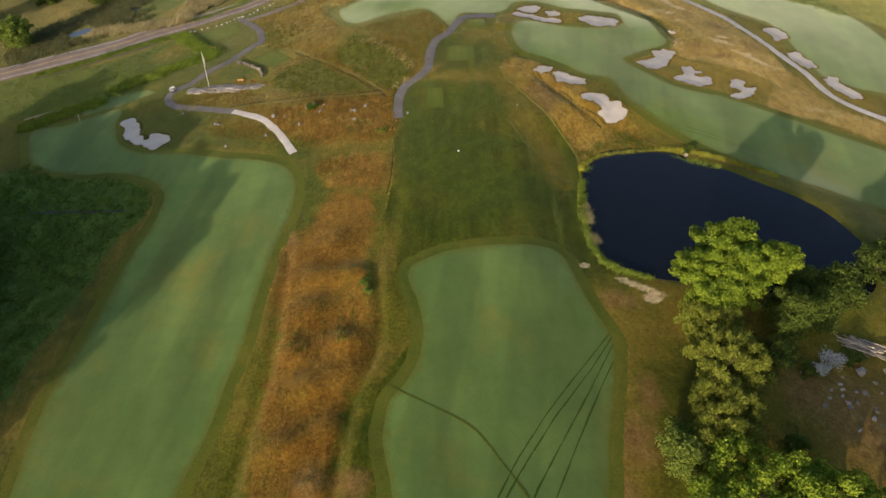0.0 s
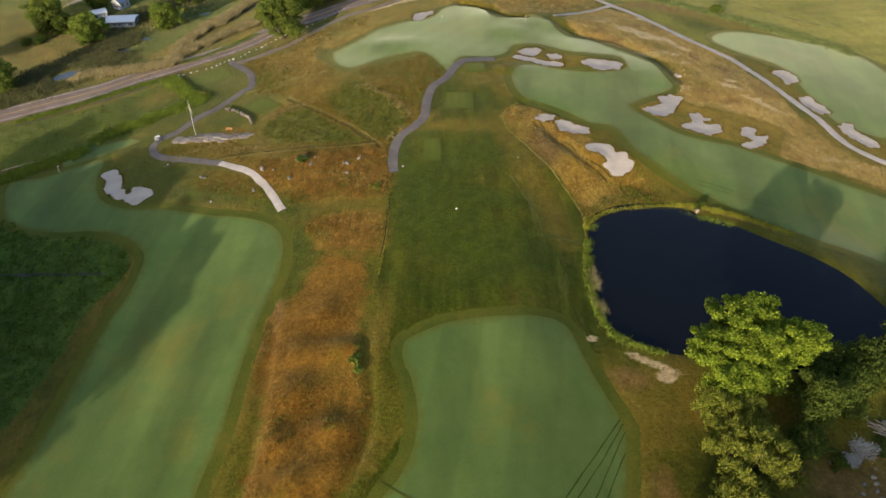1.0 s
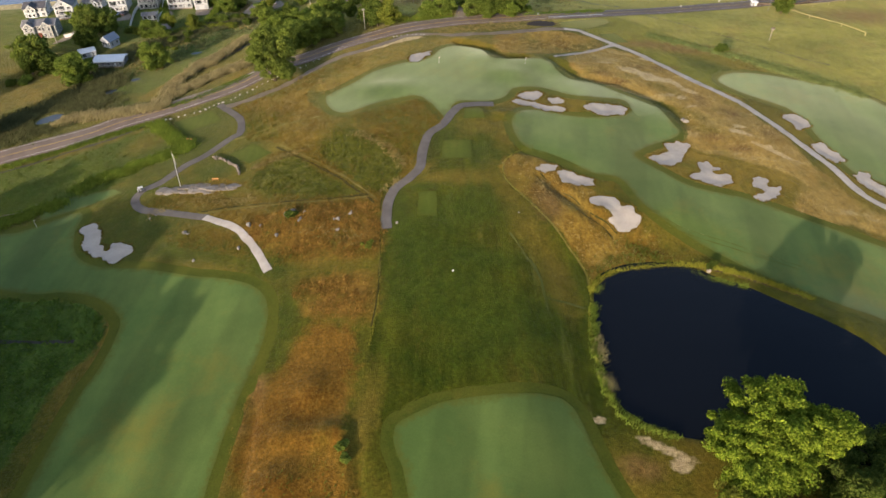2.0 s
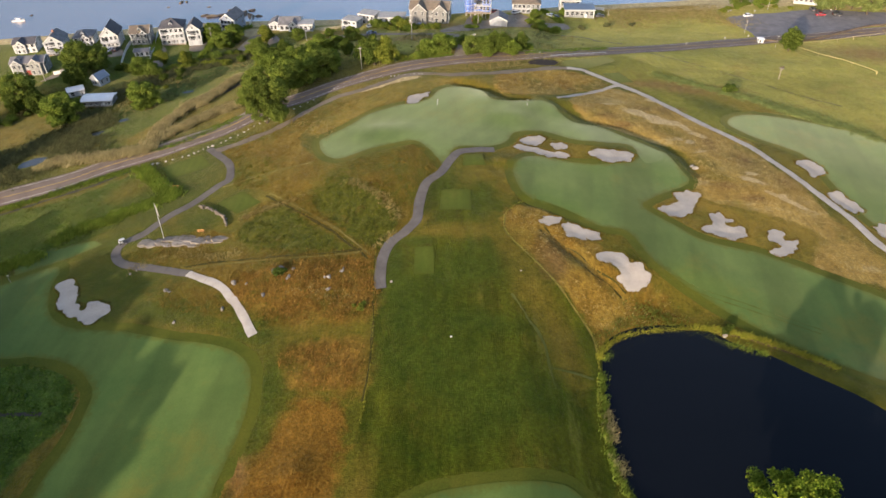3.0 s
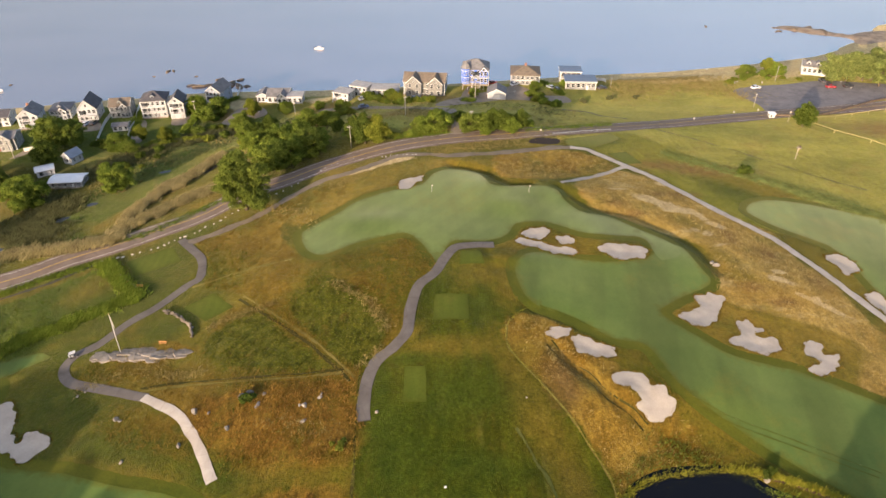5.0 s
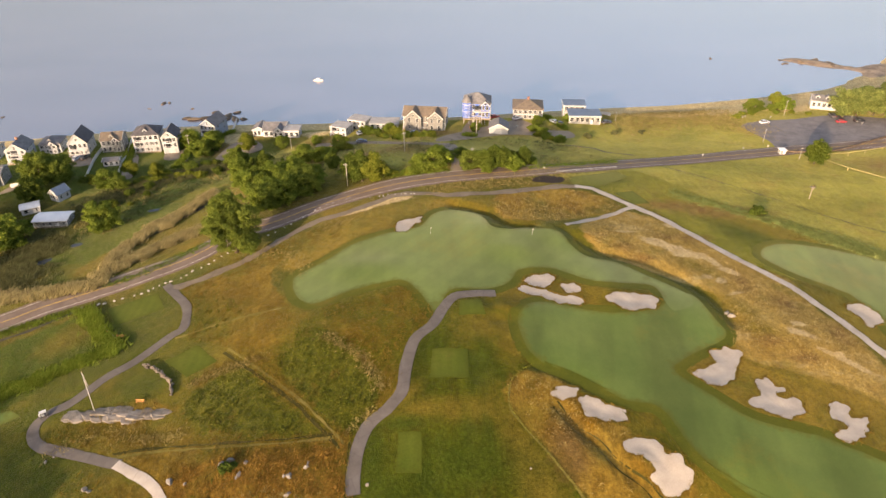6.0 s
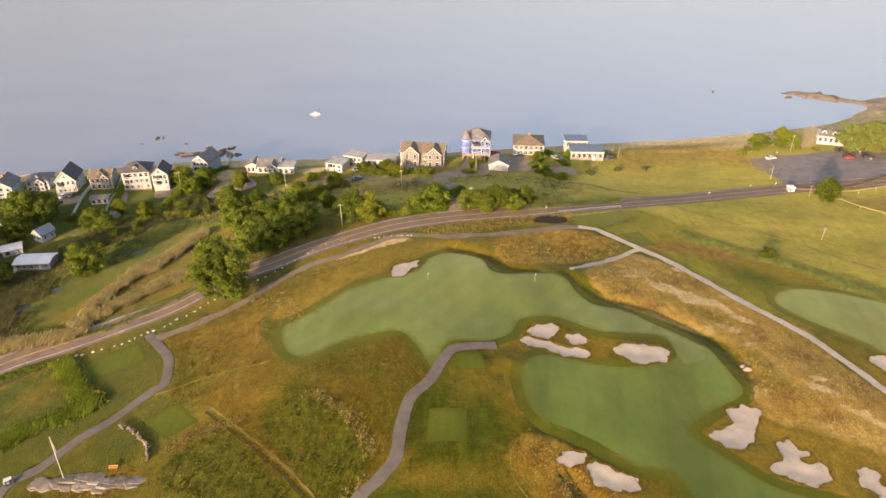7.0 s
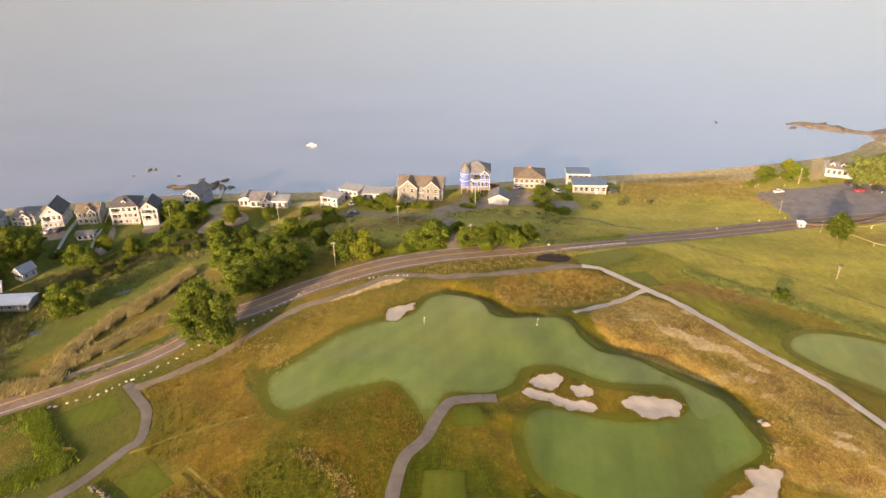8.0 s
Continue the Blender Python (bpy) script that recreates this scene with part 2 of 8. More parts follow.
    paint(nt, b, mix(nt, 1.0, col, (0.88, 0.86, 0.62), "MULTIPLY"))
    haze_sheen(b, 0.21, (1.0, 0.93, 0.55))
    bump(nt, b, fine, 0.9, 0.35)
    return m


GROUND = ground_material()


def sand_material():
    m, nt, b = material("bunker_sand", 0.95, 0.1)
    col = mix(nt, ramp(nt, noise_of(nt, 0.35, 5, 0.65), [(0.35, 0.0), (0.65, 1.0)]), (0.318, 0.287, 0.246), (0.385, 0.350, 0.302))
    col = mix(nt, 0.5, col, ramp(nt, noise_of(nt, 4, 4, 0.7), [(0.3, 0.8), (0.7, 1.15)]), "MULTIPLY")
    paint(nt, b, col)
    bump(nt, b, noise_of(nt, 2.2, 4), 0.35, 0.08)
    return m


def road_material(name, a, c, line=None):
    m, nt, b = material(name, 0.9, 0.2)
    col = mix(nt, ramp(nt, noise_of(nt, 0.25, 6, 0.7), [(0.35, 0.0), (0.65, 1.0)]), a, c)
    col = mix(nt, 0.6, col, ramp(nt, noise_of(nt, 6, 4, 0.7), [(0.3, 0.75), (0.7, 1.2)]), "MULTIPLY")
    crack = node(nt, "ShaderNodeTexVoronoi", Scale=0.22)
    crack.feature = "DISTANCE_TO_EDGE"
    nt.links.new(nt.nodes.new("ShaderNodeNewGeometry").outputs["Position"], crack.inputs["Vector"])
    col = mix(nt, ramp(nt, crack.outputs["Distance"], [(0.0, 0.35), (0.018, 0.0)]), col, tuple(v * 0.4 for v in a))
    paint(nt, b, col)
    bump(nt, b, noise_of(nt, 6, 3), 0.3, 0.02)
    return m


def water_material(name, colour, rough, scale, strength, streak=None):
    m, nt, b = material(name, rough, 0.5)
    b.inputs["IOR"].default_value = 1.33
    col = mix(nt, ramp(nt, noise_of(nt, 0.012, 5, 0.6, stretch=(1, 3.5, 1)), [(0.35, 0.0), (0.65, 1.0)]), colour, streak or tuple(c * 1.25 for c in colour))
    paint(nt, b, col)
    h = maths(nt, "ADD", noise_of(nt, scale, 4, 0.55, stretch=(1, 2.2, 1)), maths(nt, "MULTIPLY", noise_of(nt, scale * 0.12, 3, 0.5, stretch=(1, 2.5, 1)), 2.0))
    bump(nt, b, h, strength, 0.3)
    return m


SAND = sand_material()
ASPHALT_PATH = road_material("path_asphalt", (0.098, 0.088, 0.080), (0.136, 0.123, 0.112))
SAND_PATH = road_material("crushed_shell", (0.32, 0.288, 0.25), (0.43, 0.392, 0.345))
ROAD_TAR = road_material("road_asphalt", (0.145, 0.109, 0.087), (0.196, 0.150, 0.120))
LOT_TAR = road_material("lot_asphalt", (0.135, 0.128, 0.13), (0.20, 0.19, 0.19))
WORN_PATH = road_material("worn_path", (0.14, 0.115, 0.088), (0.205, 0.168, 0.125))
OLD_TAR = road_material("old_asphalt", (0.20, 0.165, 0.125), (0.285, 0.235, 0.18))
POND_WATER = water_material("pond_water", (0.004, 0.005, 0.007), 0.06, 1.2, 0.04)
# pale base colour and streaks stand in for sky glint and haze
SEA_WATER = water_material("sea_water", (0.098, 0.080, 0.100), 0.26, 0.35, 0.18, (0.135, 0.113, 0.136))
POND_WATER.node_tree.nodes["Principled BSDF"].inputs["Specular IOR Level"].default_value = 0.22
SEA_WATER.node_tree.nodes["Principled BSDF"].inputs["IOR"].default_value = 4.2
LINE_WHITE = plain("road_line_white", (0.55, 0.52, 0.47), 0.25, 0.8)
LINE_YELLOW = plain("road_line_yellow", (0.50, 0.33, 0.07), 0.25, 0.8)


# bare sandy and worn spots in the rough: x, y, radius along and across, turn in degrees
BARE = [(*p, a, b, r) for p, a, b, r in (
    ((30.1, 95.7), 1.2, 0.8, 10), ((41.4, 89.3), 5.0, 0.9, -30), ((42.4, 86.2), 1.6, 1.0, 0),
    ((66.5, 229.3), 4.5, 1.8, -25), ((71.2, 226.1), 4.5, 2.2, -30), ((77.5, 223.4), 3.0, 1.2, -30), ((82.2, 217), 3.0, 1.2, -30),
    ((73.4, 240.7), 2.0, 1.0, -20), ((89.4, 190.8), 3.5, 1.2, -30), ((96.1, 182.5), 6.0, 0.9, -35), ((-11.5, 250.3), 7.5, 1.6, 20),
    ((-18.9, 245.8), 5.0, 1.0, 25), ((65.9, 230.1), 2.4, 1.5, 10), ((68.8, 227.2), 1.8, 1.2, -60), ((72.5, 224.3), 3.2, 1.5, 10), ((76.4, 225.0), 2.0, 0.9, 0), ((79.3, 220.5), 2.2, 0.8, -40),
    ((75.1, 213.6), 1.4, 1.0, 0), ((78.2, 212.1), 1.6, 1.2, 30), ((80, 206.7), 2.4, 0.6, 20), ((57.5, 234.6), 3.5, 0.7, 5), ((90.3, 194.5), 1.8, 0.9, 0), ((95, 184), 1.5, 1.0, 40),
    ((217.6, 357.5), 20, 8, 10), ((166, 358.2), 9.0, 6.0, 20), ((134.7, 351), 8.0, 1.2, -40), ((-46.9, 331), 6.0, 4.0, 0), ((-79.7, 328.4), 5.0, 6.0, 20))]
# worn brown ground: x, y, radii
WORN = [(*p, a, b) for p, a, b in (
    ((56.1, 225.6), 3.0, 1.8), ((60, 221.4), 2.5, 1.6), ((86.9, 182.9), 3.5, 1.4), ((81.5, 188.5), 3.0, 1.6), ((90.8, 203.1), 2.6, 3.5), ((77.5, 234.1), 5.0, 1.6), ((99.4, 192), 2.4, 3.0), ((84, 212), 2.0, 4.0), ((70, 233.5), 3.0, 1.4),
    ((32.5, 55), 2.5, 4.0), ((36.6, 63.9), 1.8, 3.2), ((-36.9, 95.7), 2.2, 2.6), ((-33.3, 103.6), 1.5, 2.6), ((-15.1, 47.5), 2.4, 2.4), ((-22.1, 48.5), 2.0, 2.6),
    ((74.9, 60.9), 7.0, 9.0), ((67.3, 65.2), 5.0, 4.0), ((35.4, 85.9), 3.0, 2.0), ((-56.2, 115.9), 4.0, 3.0), ((28.8, 156.4), 3.0, 6.0), ((26.8, 45.4), 3.0, 3.0), ((176.6, 291.1), 14, 7), ((92, 251.4), 14, 3), ((78.3, 253.7), 9, 3), ((5.2, 320.2), 8, 4), ((36.2, 322.5), 8, 4), ((45, 325.3), 10, 5), ((-80.5, 317.7), 5, 9), ((-79.8, 329.8), 5, 8), ((-39.3, 318.1), 9, 4), ((-9.9, 298.8), 9, 4), ((-21.6, 294.8), 7, 3))]


# browned and lusher patches of mown turf: x, y, radius along and across, turn in degrees
SCORCHED = [(-84, 196.5, 7, 4, 45), (80, 192.5, 5, 2.5, -40), (78, 201, 5, 2.5, -50), (74, 218, 5, 2, -40), (-73, 331, 6, 13, 0), (-47, 330, 9, 8, 0), (8, 164.5, 12, 2.6, 0), (21, 151, 3.4, 16, 18), (27, 134, 3, 10, 10), (-4, 168, 4, 2, 40), (16, 190, 5, 4, 0), (20, 185, 3, 6, 0), (103, 241, 18, 4.5, -40), (90, 250, 13, 4, -38),
            (106, 196, 4, 10, 15), (116, 165, 5, 6, 30), (-37, 97, 2.5, 6, 0), (-12.5, 96, 2, 8, -10), (-6, 62, 2, 3, 0), (31.5, 68, 2.5, 12, 0), (33, 84, 3, 5, 10), (31, 52, 3, 8, 0), (20, 203, 6, 2, 0), (44, 203, 3, 2, 0), (-45, 184, 3, 4, 45)]
# spots round the west bunker also put its shade into the turf colour
LUSHER = [(-73, 156, 13, 7, -15), (-60, 145, 14, 3.5, -15), (-38, 137, 8, 4, -35), (-31.5, 121, 2.6, 11, 0), (-72, 199, 9, 6, 25), (-74, 187, 15, 7, 38), (-60, 178, 7, 4, 30), (-82, 171, 9, 4, 20), (-70, 203, 10, 8, 20), (-78, 148, 12, 6, 0), (-100, 205, 12, 4, 25), (-66, 217, 8, 3, 30), (6, 152, 11, 5, 0), (-6, 146, 5, 6, 0), (0, 127, 10, 6, 0), (12, 118, 9, 8, 0), (10, 136, 8, 2.6, -6), (-3, 161.5, 6, 1.6, 0), (9.5, 156, 1.2, 7, 0), (4, 153, 1.6, 8, 0), (14, 157, 1.0, 6, 8), (13, 178, 2, 6, 0), (24, 190, 2.4, 4, 0), (-8, 152, 2, 8, 0), (5, 120, 9, 5, 0), (-4, 138, 5, 9, 0), (60, 268, 8, 2, 30), (97, 236, 12, 4, -40), (-83, 139, 10, 3, 0), (-76, 155, 6, 5, 0), (-52, 184, 5, 4, 40)]

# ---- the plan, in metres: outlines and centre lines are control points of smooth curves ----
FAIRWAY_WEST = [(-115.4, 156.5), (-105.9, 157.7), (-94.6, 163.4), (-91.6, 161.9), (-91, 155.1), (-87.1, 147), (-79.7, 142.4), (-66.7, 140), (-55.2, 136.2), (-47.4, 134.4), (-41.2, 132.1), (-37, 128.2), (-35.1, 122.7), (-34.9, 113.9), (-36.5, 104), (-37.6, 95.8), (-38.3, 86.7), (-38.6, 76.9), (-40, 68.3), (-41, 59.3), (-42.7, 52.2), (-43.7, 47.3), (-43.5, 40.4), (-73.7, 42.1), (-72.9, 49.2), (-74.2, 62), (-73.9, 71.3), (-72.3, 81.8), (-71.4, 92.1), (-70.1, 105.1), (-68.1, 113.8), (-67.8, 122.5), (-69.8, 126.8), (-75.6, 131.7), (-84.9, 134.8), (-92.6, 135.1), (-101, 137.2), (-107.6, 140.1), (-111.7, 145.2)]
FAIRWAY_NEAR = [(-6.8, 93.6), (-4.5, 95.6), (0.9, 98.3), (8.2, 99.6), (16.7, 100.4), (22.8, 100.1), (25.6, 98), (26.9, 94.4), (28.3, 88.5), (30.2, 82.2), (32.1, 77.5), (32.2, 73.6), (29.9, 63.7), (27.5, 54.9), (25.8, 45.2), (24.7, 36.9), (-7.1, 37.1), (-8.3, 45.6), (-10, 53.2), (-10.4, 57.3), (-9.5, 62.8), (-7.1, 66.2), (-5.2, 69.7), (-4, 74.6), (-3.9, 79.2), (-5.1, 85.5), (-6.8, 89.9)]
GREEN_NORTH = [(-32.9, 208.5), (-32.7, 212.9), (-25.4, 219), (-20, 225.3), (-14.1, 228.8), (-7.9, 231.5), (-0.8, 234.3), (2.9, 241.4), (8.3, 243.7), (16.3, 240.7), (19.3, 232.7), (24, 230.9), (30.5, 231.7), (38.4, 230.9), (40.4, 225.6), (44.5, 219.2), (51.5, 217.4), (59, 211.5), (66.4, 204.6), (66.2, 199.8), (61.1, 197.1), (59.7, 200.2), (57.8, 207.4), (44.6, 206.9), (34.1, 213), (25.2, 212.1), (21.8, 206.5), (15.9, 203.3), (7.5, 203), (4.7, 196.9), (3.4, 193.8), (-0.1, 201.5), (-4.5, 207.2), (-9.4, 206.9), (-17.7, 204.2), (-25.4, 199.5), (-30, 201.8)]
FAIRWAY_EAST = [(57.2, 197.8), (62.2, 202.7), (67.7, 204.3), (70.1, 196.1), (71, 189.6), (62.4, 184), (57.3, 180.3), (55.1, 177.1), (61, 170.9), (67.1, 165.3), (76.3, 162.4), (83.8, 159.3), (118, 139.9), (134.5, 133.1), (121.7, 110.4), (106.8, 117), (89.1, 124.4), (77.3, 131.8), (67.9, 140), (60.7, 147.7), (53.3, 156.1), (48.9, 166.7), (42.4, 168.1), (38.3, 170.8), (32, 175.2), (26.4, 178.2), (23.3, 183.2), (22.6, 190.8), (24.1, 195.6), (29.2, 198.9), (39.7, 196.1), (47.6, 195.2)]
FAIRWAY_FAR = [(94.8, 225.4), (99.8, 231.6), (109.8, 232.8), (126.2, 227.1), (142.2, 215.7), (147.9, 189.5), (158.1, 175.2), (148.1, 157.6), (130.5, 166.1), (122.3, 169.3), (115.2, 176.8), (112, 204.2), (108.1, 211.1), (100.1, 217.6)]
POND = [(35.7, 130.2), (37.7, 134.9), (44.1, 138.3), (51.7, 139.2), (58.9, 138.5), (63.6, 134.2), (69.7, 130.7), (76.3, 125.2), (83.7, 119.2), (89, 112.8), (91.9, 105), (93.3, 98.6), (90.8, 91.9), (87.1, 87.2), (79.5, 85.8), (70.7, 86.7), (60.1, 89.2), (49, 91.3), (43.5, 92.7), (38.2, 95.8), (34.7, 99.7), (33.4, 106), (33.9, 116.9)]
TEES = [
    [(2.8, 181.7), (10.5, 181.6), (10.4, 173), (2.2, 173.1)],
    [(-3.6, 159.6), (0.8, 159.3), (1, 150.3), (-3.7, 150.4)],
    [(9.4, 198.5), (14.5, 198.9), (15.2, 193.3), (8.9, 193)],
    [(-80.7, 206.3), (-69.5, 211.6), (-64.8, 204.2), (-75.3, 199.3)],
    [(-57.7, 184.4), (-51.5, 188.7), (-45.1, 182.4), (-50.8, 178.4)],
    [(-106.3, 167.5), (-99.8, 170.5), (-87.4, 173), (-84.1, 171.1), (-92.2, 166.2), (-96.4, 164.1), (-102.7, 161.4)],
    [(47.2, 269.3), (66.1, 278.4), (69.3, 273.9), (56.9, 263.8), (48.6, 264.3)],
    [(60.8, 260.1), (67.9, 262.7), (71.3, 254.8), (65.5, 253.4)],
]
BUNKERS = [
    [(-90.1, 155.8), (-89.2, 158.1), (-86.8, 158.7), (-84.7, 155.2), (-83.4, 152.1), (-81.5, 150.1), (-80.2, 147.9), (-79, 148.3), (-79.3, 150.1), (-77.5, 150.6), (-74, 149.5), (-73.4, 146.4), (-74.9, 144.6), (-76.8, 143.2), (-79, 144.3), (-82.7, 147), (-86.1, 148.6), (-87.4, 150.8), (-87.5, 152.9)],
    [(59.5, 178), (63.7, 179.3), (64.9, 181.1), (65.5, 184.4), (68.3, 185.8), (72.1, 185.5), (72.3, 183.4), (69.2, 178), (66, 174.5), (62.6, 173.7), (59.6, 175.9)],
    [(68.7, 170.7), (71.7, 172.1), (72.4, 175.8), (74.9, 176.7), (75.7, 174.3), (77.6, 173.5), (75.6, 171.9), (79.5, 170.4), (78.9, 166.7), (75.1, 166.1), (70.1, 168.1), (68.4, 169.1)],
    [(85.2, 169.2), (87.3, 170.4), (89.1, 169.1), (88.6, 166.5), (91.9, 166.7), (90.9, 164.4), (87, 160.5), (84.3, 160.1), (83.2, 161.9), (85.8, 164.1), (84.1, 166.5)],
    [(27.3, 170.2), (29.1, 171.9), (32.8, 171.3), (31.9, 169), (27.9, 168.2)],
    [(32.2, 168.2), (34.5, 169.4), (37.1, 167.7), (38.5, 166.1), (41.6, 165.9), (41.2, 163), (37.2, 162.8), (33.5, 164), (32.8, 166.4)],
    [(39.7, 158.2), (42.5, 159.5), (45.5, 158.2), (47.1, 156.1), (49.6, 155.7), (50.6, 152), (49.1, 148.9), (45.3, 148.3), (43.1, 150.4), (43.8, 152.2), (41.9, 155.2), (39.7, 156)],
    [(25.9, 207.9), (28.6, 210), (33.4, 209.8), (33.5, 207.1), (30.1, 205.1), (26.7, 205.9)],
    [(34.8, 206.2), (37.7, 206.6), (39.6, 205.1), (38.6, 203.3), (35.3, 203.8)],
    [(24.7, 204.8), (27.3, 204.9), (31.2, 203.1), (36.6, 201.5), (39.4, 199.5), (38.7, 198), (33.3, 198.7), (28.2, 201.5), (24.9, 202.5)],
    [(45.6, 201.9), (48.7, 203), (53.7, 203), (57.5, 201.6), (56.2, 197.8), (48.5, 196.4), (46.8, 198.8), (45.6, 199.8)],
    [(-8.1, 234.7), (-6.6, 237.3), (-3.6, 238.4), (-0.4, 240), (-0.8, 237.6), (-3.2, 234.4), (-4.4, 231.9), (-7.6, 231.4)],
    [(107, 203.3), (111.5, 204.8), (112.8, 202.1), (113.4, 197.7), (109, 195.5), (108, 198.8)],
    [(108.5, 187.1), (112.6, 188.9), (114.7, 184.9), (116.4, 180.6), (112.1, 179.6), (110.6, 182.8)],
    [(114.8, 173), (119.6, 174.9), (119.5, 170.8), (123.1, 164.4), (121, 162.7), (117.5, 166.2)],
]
CART_PATH_MAIN = [(18.1, 201.6), (13, 201.3), (8.1, 200.1), (5.4, 195.8), (2.7, 189.6), (-1, 184.9), (-2.7, 178), (-3.3, 170), (-5.6, 165.7), (-9.7, 161.2), (-11.1, 155.5), (-11.3, 150), (-10.9, 146.3)]
CART_PATH_SAND = [(48.8, 263.1), (53.8, 262.4), (56.2, 260.4), (64.8, 252.4), (72.8, 244.3), (83.5, 228), (96, 211.5), (100.5, 201.2), (106.3, 187.6), (110.6, 176.5), (114.2, 163.5), (124.5, 153.5), (132.2, 145.8), (140.1, 137.7)]
CART_PATH_SPUR = [(41, 235.4), (52.9, 242.7), (65, 251.6)]
CART_PATH_OLD = [(49.7, 263.2), (43.5, 262.1), (26.1, 256.8), (9.6, 253.8), (-0.2, 255.2), (-8.3, 254.6), (-14.4, 250.3), (-24.7, 244.2), (-33.3, 240.1), (-41.7, 230.8), (-49.6, 222.9), (-58.6, 216.6), (-65.8, 212.5)]
CART_PATH_WEST = [(-68.2, 214.8), (-63.2, 209.2), (-59.1, 204), (-57.1, 195.7), (-59.5, 192.7), (-64.8, 185.2), (-69.4, 180.7), (-74.5, 173.7), (-78.2, 171.3), (-79.4, 167.4), (-75.9, 162.9), (-66.9, 159.8), (-56.9, 156.4)]
CART_PATH_WHITE = [(-57.6, 156.6), (-49.2, 151.5), (-44.1, 146), (-40.5, 140.7), (-37.4, 135.5)]
ROAD = [(-163.9, 178.4), (-140.2, 188.5), (-124.8, 195.6), (-108.6, 202.8), (-97.7, 209.9), (-82.4, 217.6), (-66.8, 227.2), (-56.1, 238.4), (-45, 243.8), (-30.8, 252.5), (-15.3, 259.9), (3, 266.2), (22.1, 270.1), (46.2, 277), (77.2, 288.5), (106.2, 297.9), (134.7, 306.4), (162.7, 311.6), (207.1, 320)]
LANE = [(9.8, 268.1), (11.1, 277.8), (10.3, 291.1), (8.5, 302.4)]
BEACH_LANE = [(8.5, 302.4), (-5.7, 306.1), (-27.2, 313.7), (-44.5, 315.6)]
FESCUE = [
    [(-24.1, 119.1), (-18.6, 117.5), (-15.6, 112.4), (-15.5, 101.5), (-15.4, 92.3), (-13.9, 86.5), (-12.7, 79.9), (-13.1, 73.4), (-14.3, 68.4), (-17, 63.9), (-17.9, 58.3), (-18.4, 53.3), (-17.4, 39.1), (-30, 39.6), (-32.5, 54.5), (-32.7, 63), (-32.5, 67.7), (-31.6, 75), (-32.4, 83.1), (-37.3, 94.2), (-34.9, 102.1), (-32.9, 105.3), (-30.1, 108.6), (-28.2, 113.9)],
    [(-31.7, 131), (-25.4, 132.6), (-11.7, 132.4), (-11.4, 125.8), (-12.1, 119.8), (-15.2, 116.2), (-21.3, 117.8), (-26.3, 120.4), (-30.4, 126.1)],
    [(-74.5, 161.1), (-66.2, 158), (-56.5, 155.1), (-46.5, 148.3), (-41.1, 140.8), (-36.6, 136.2), (-33.1, 137.1), (-19.3, 137.1), (-11.6, 137.7), (-13.3, 156.4), (-12.9, 159.5), (-24.6, 174.5), (-33.9, 182.4), (-42.3, 182.9), (-47.1, 179.7), (-50, 170.5), (-58.8, 173.3), (-71, 169.9), (-75.7, 165.4)],
    [(-62.9, 215.3), (-43.4, 231.2), (-26.4, 237.5), (-23.9, 230.6), (-32.8, 226), (-39.2, 218.9), (-39, 211), (-30.7, 198.4), (-25, 196.9), (-14.6, 201.5), (-4.4, 205.3), (0.6, 199.2), (4, 193.1), (-0.4, 186.7), (-2.7, 178), (-3.5, 170), (-6.7, 165.8), (-10.8, 160.6), (-13.6, 156.9), (-18.5, 161.2), (-28.3, 172), (-37.7, 181.2), (-47.3, 188.2), (-55, 191.4), (-56.4, 199.9), (-62.7, 210.2)],
    [(18.3, 172.6), (25.8, 175.4), (33.7, 169), (40.7, 161), (51.6, 149.1), (55, 142.1), (58.7, 137.4), (50.6, 135.3), (41.7, 134), (35.7, 131.3), (34.9, 136.7), (30.2, 145.8), (23.7, 156.8), (18.3, 164.7)],
    [(45.9, 236.2), (60.6, 248), (73, 242.4), (86.7, 224.4), (97.4, 213.1), (98.8, 200.9), (103.4, 190.8), (106.1, 176), (112.6, 158.8), (123.7, 151.7), (119.6, 143), (109, 150.3), (92, 156.6), (97.8, 170), (85.6, 177), (73.8, 181.7), (71.3, 188.7), (75.6, 196.6), (72.8, 208.2), (59.8, 214.4), (48.3, 224)],
    [(22.5, 254.2), (29.4, 257.5), (44.9, 260.6), (56.2, 257.8), (61, 250.6), (53.1, 245), (40.9, 238.7), (27.1, 237.2), (22.2, 241.4), (20.5, 249.1)],
    [(-73.5, 159.9), (-65.9, 157.3), (-56.7, 153.9), (-49.1, 149.1), (-44.7, 144.2), (-41, 137.8), (-44.8, 140.5), (-53.4, 143), (-61.4, 145.9), (-69.3, 153.6)],
    [(-25.7, 238), (-18.6, 242.1), (-8.8, 248.1), (5, 252.2), (17.2, 251.1), (23.1, 248.4), (16.8, 243.7), (8.4, 245.8), (1.9, 243.2), (-1.7, 241.1), (-8.3, 239.7), (-14.4, 232.6), (-21, 226.9), (-26.5, 221.3), (-33.9, 215.2), (-37.6, 218.5), (-31.6, 228.8)],
]
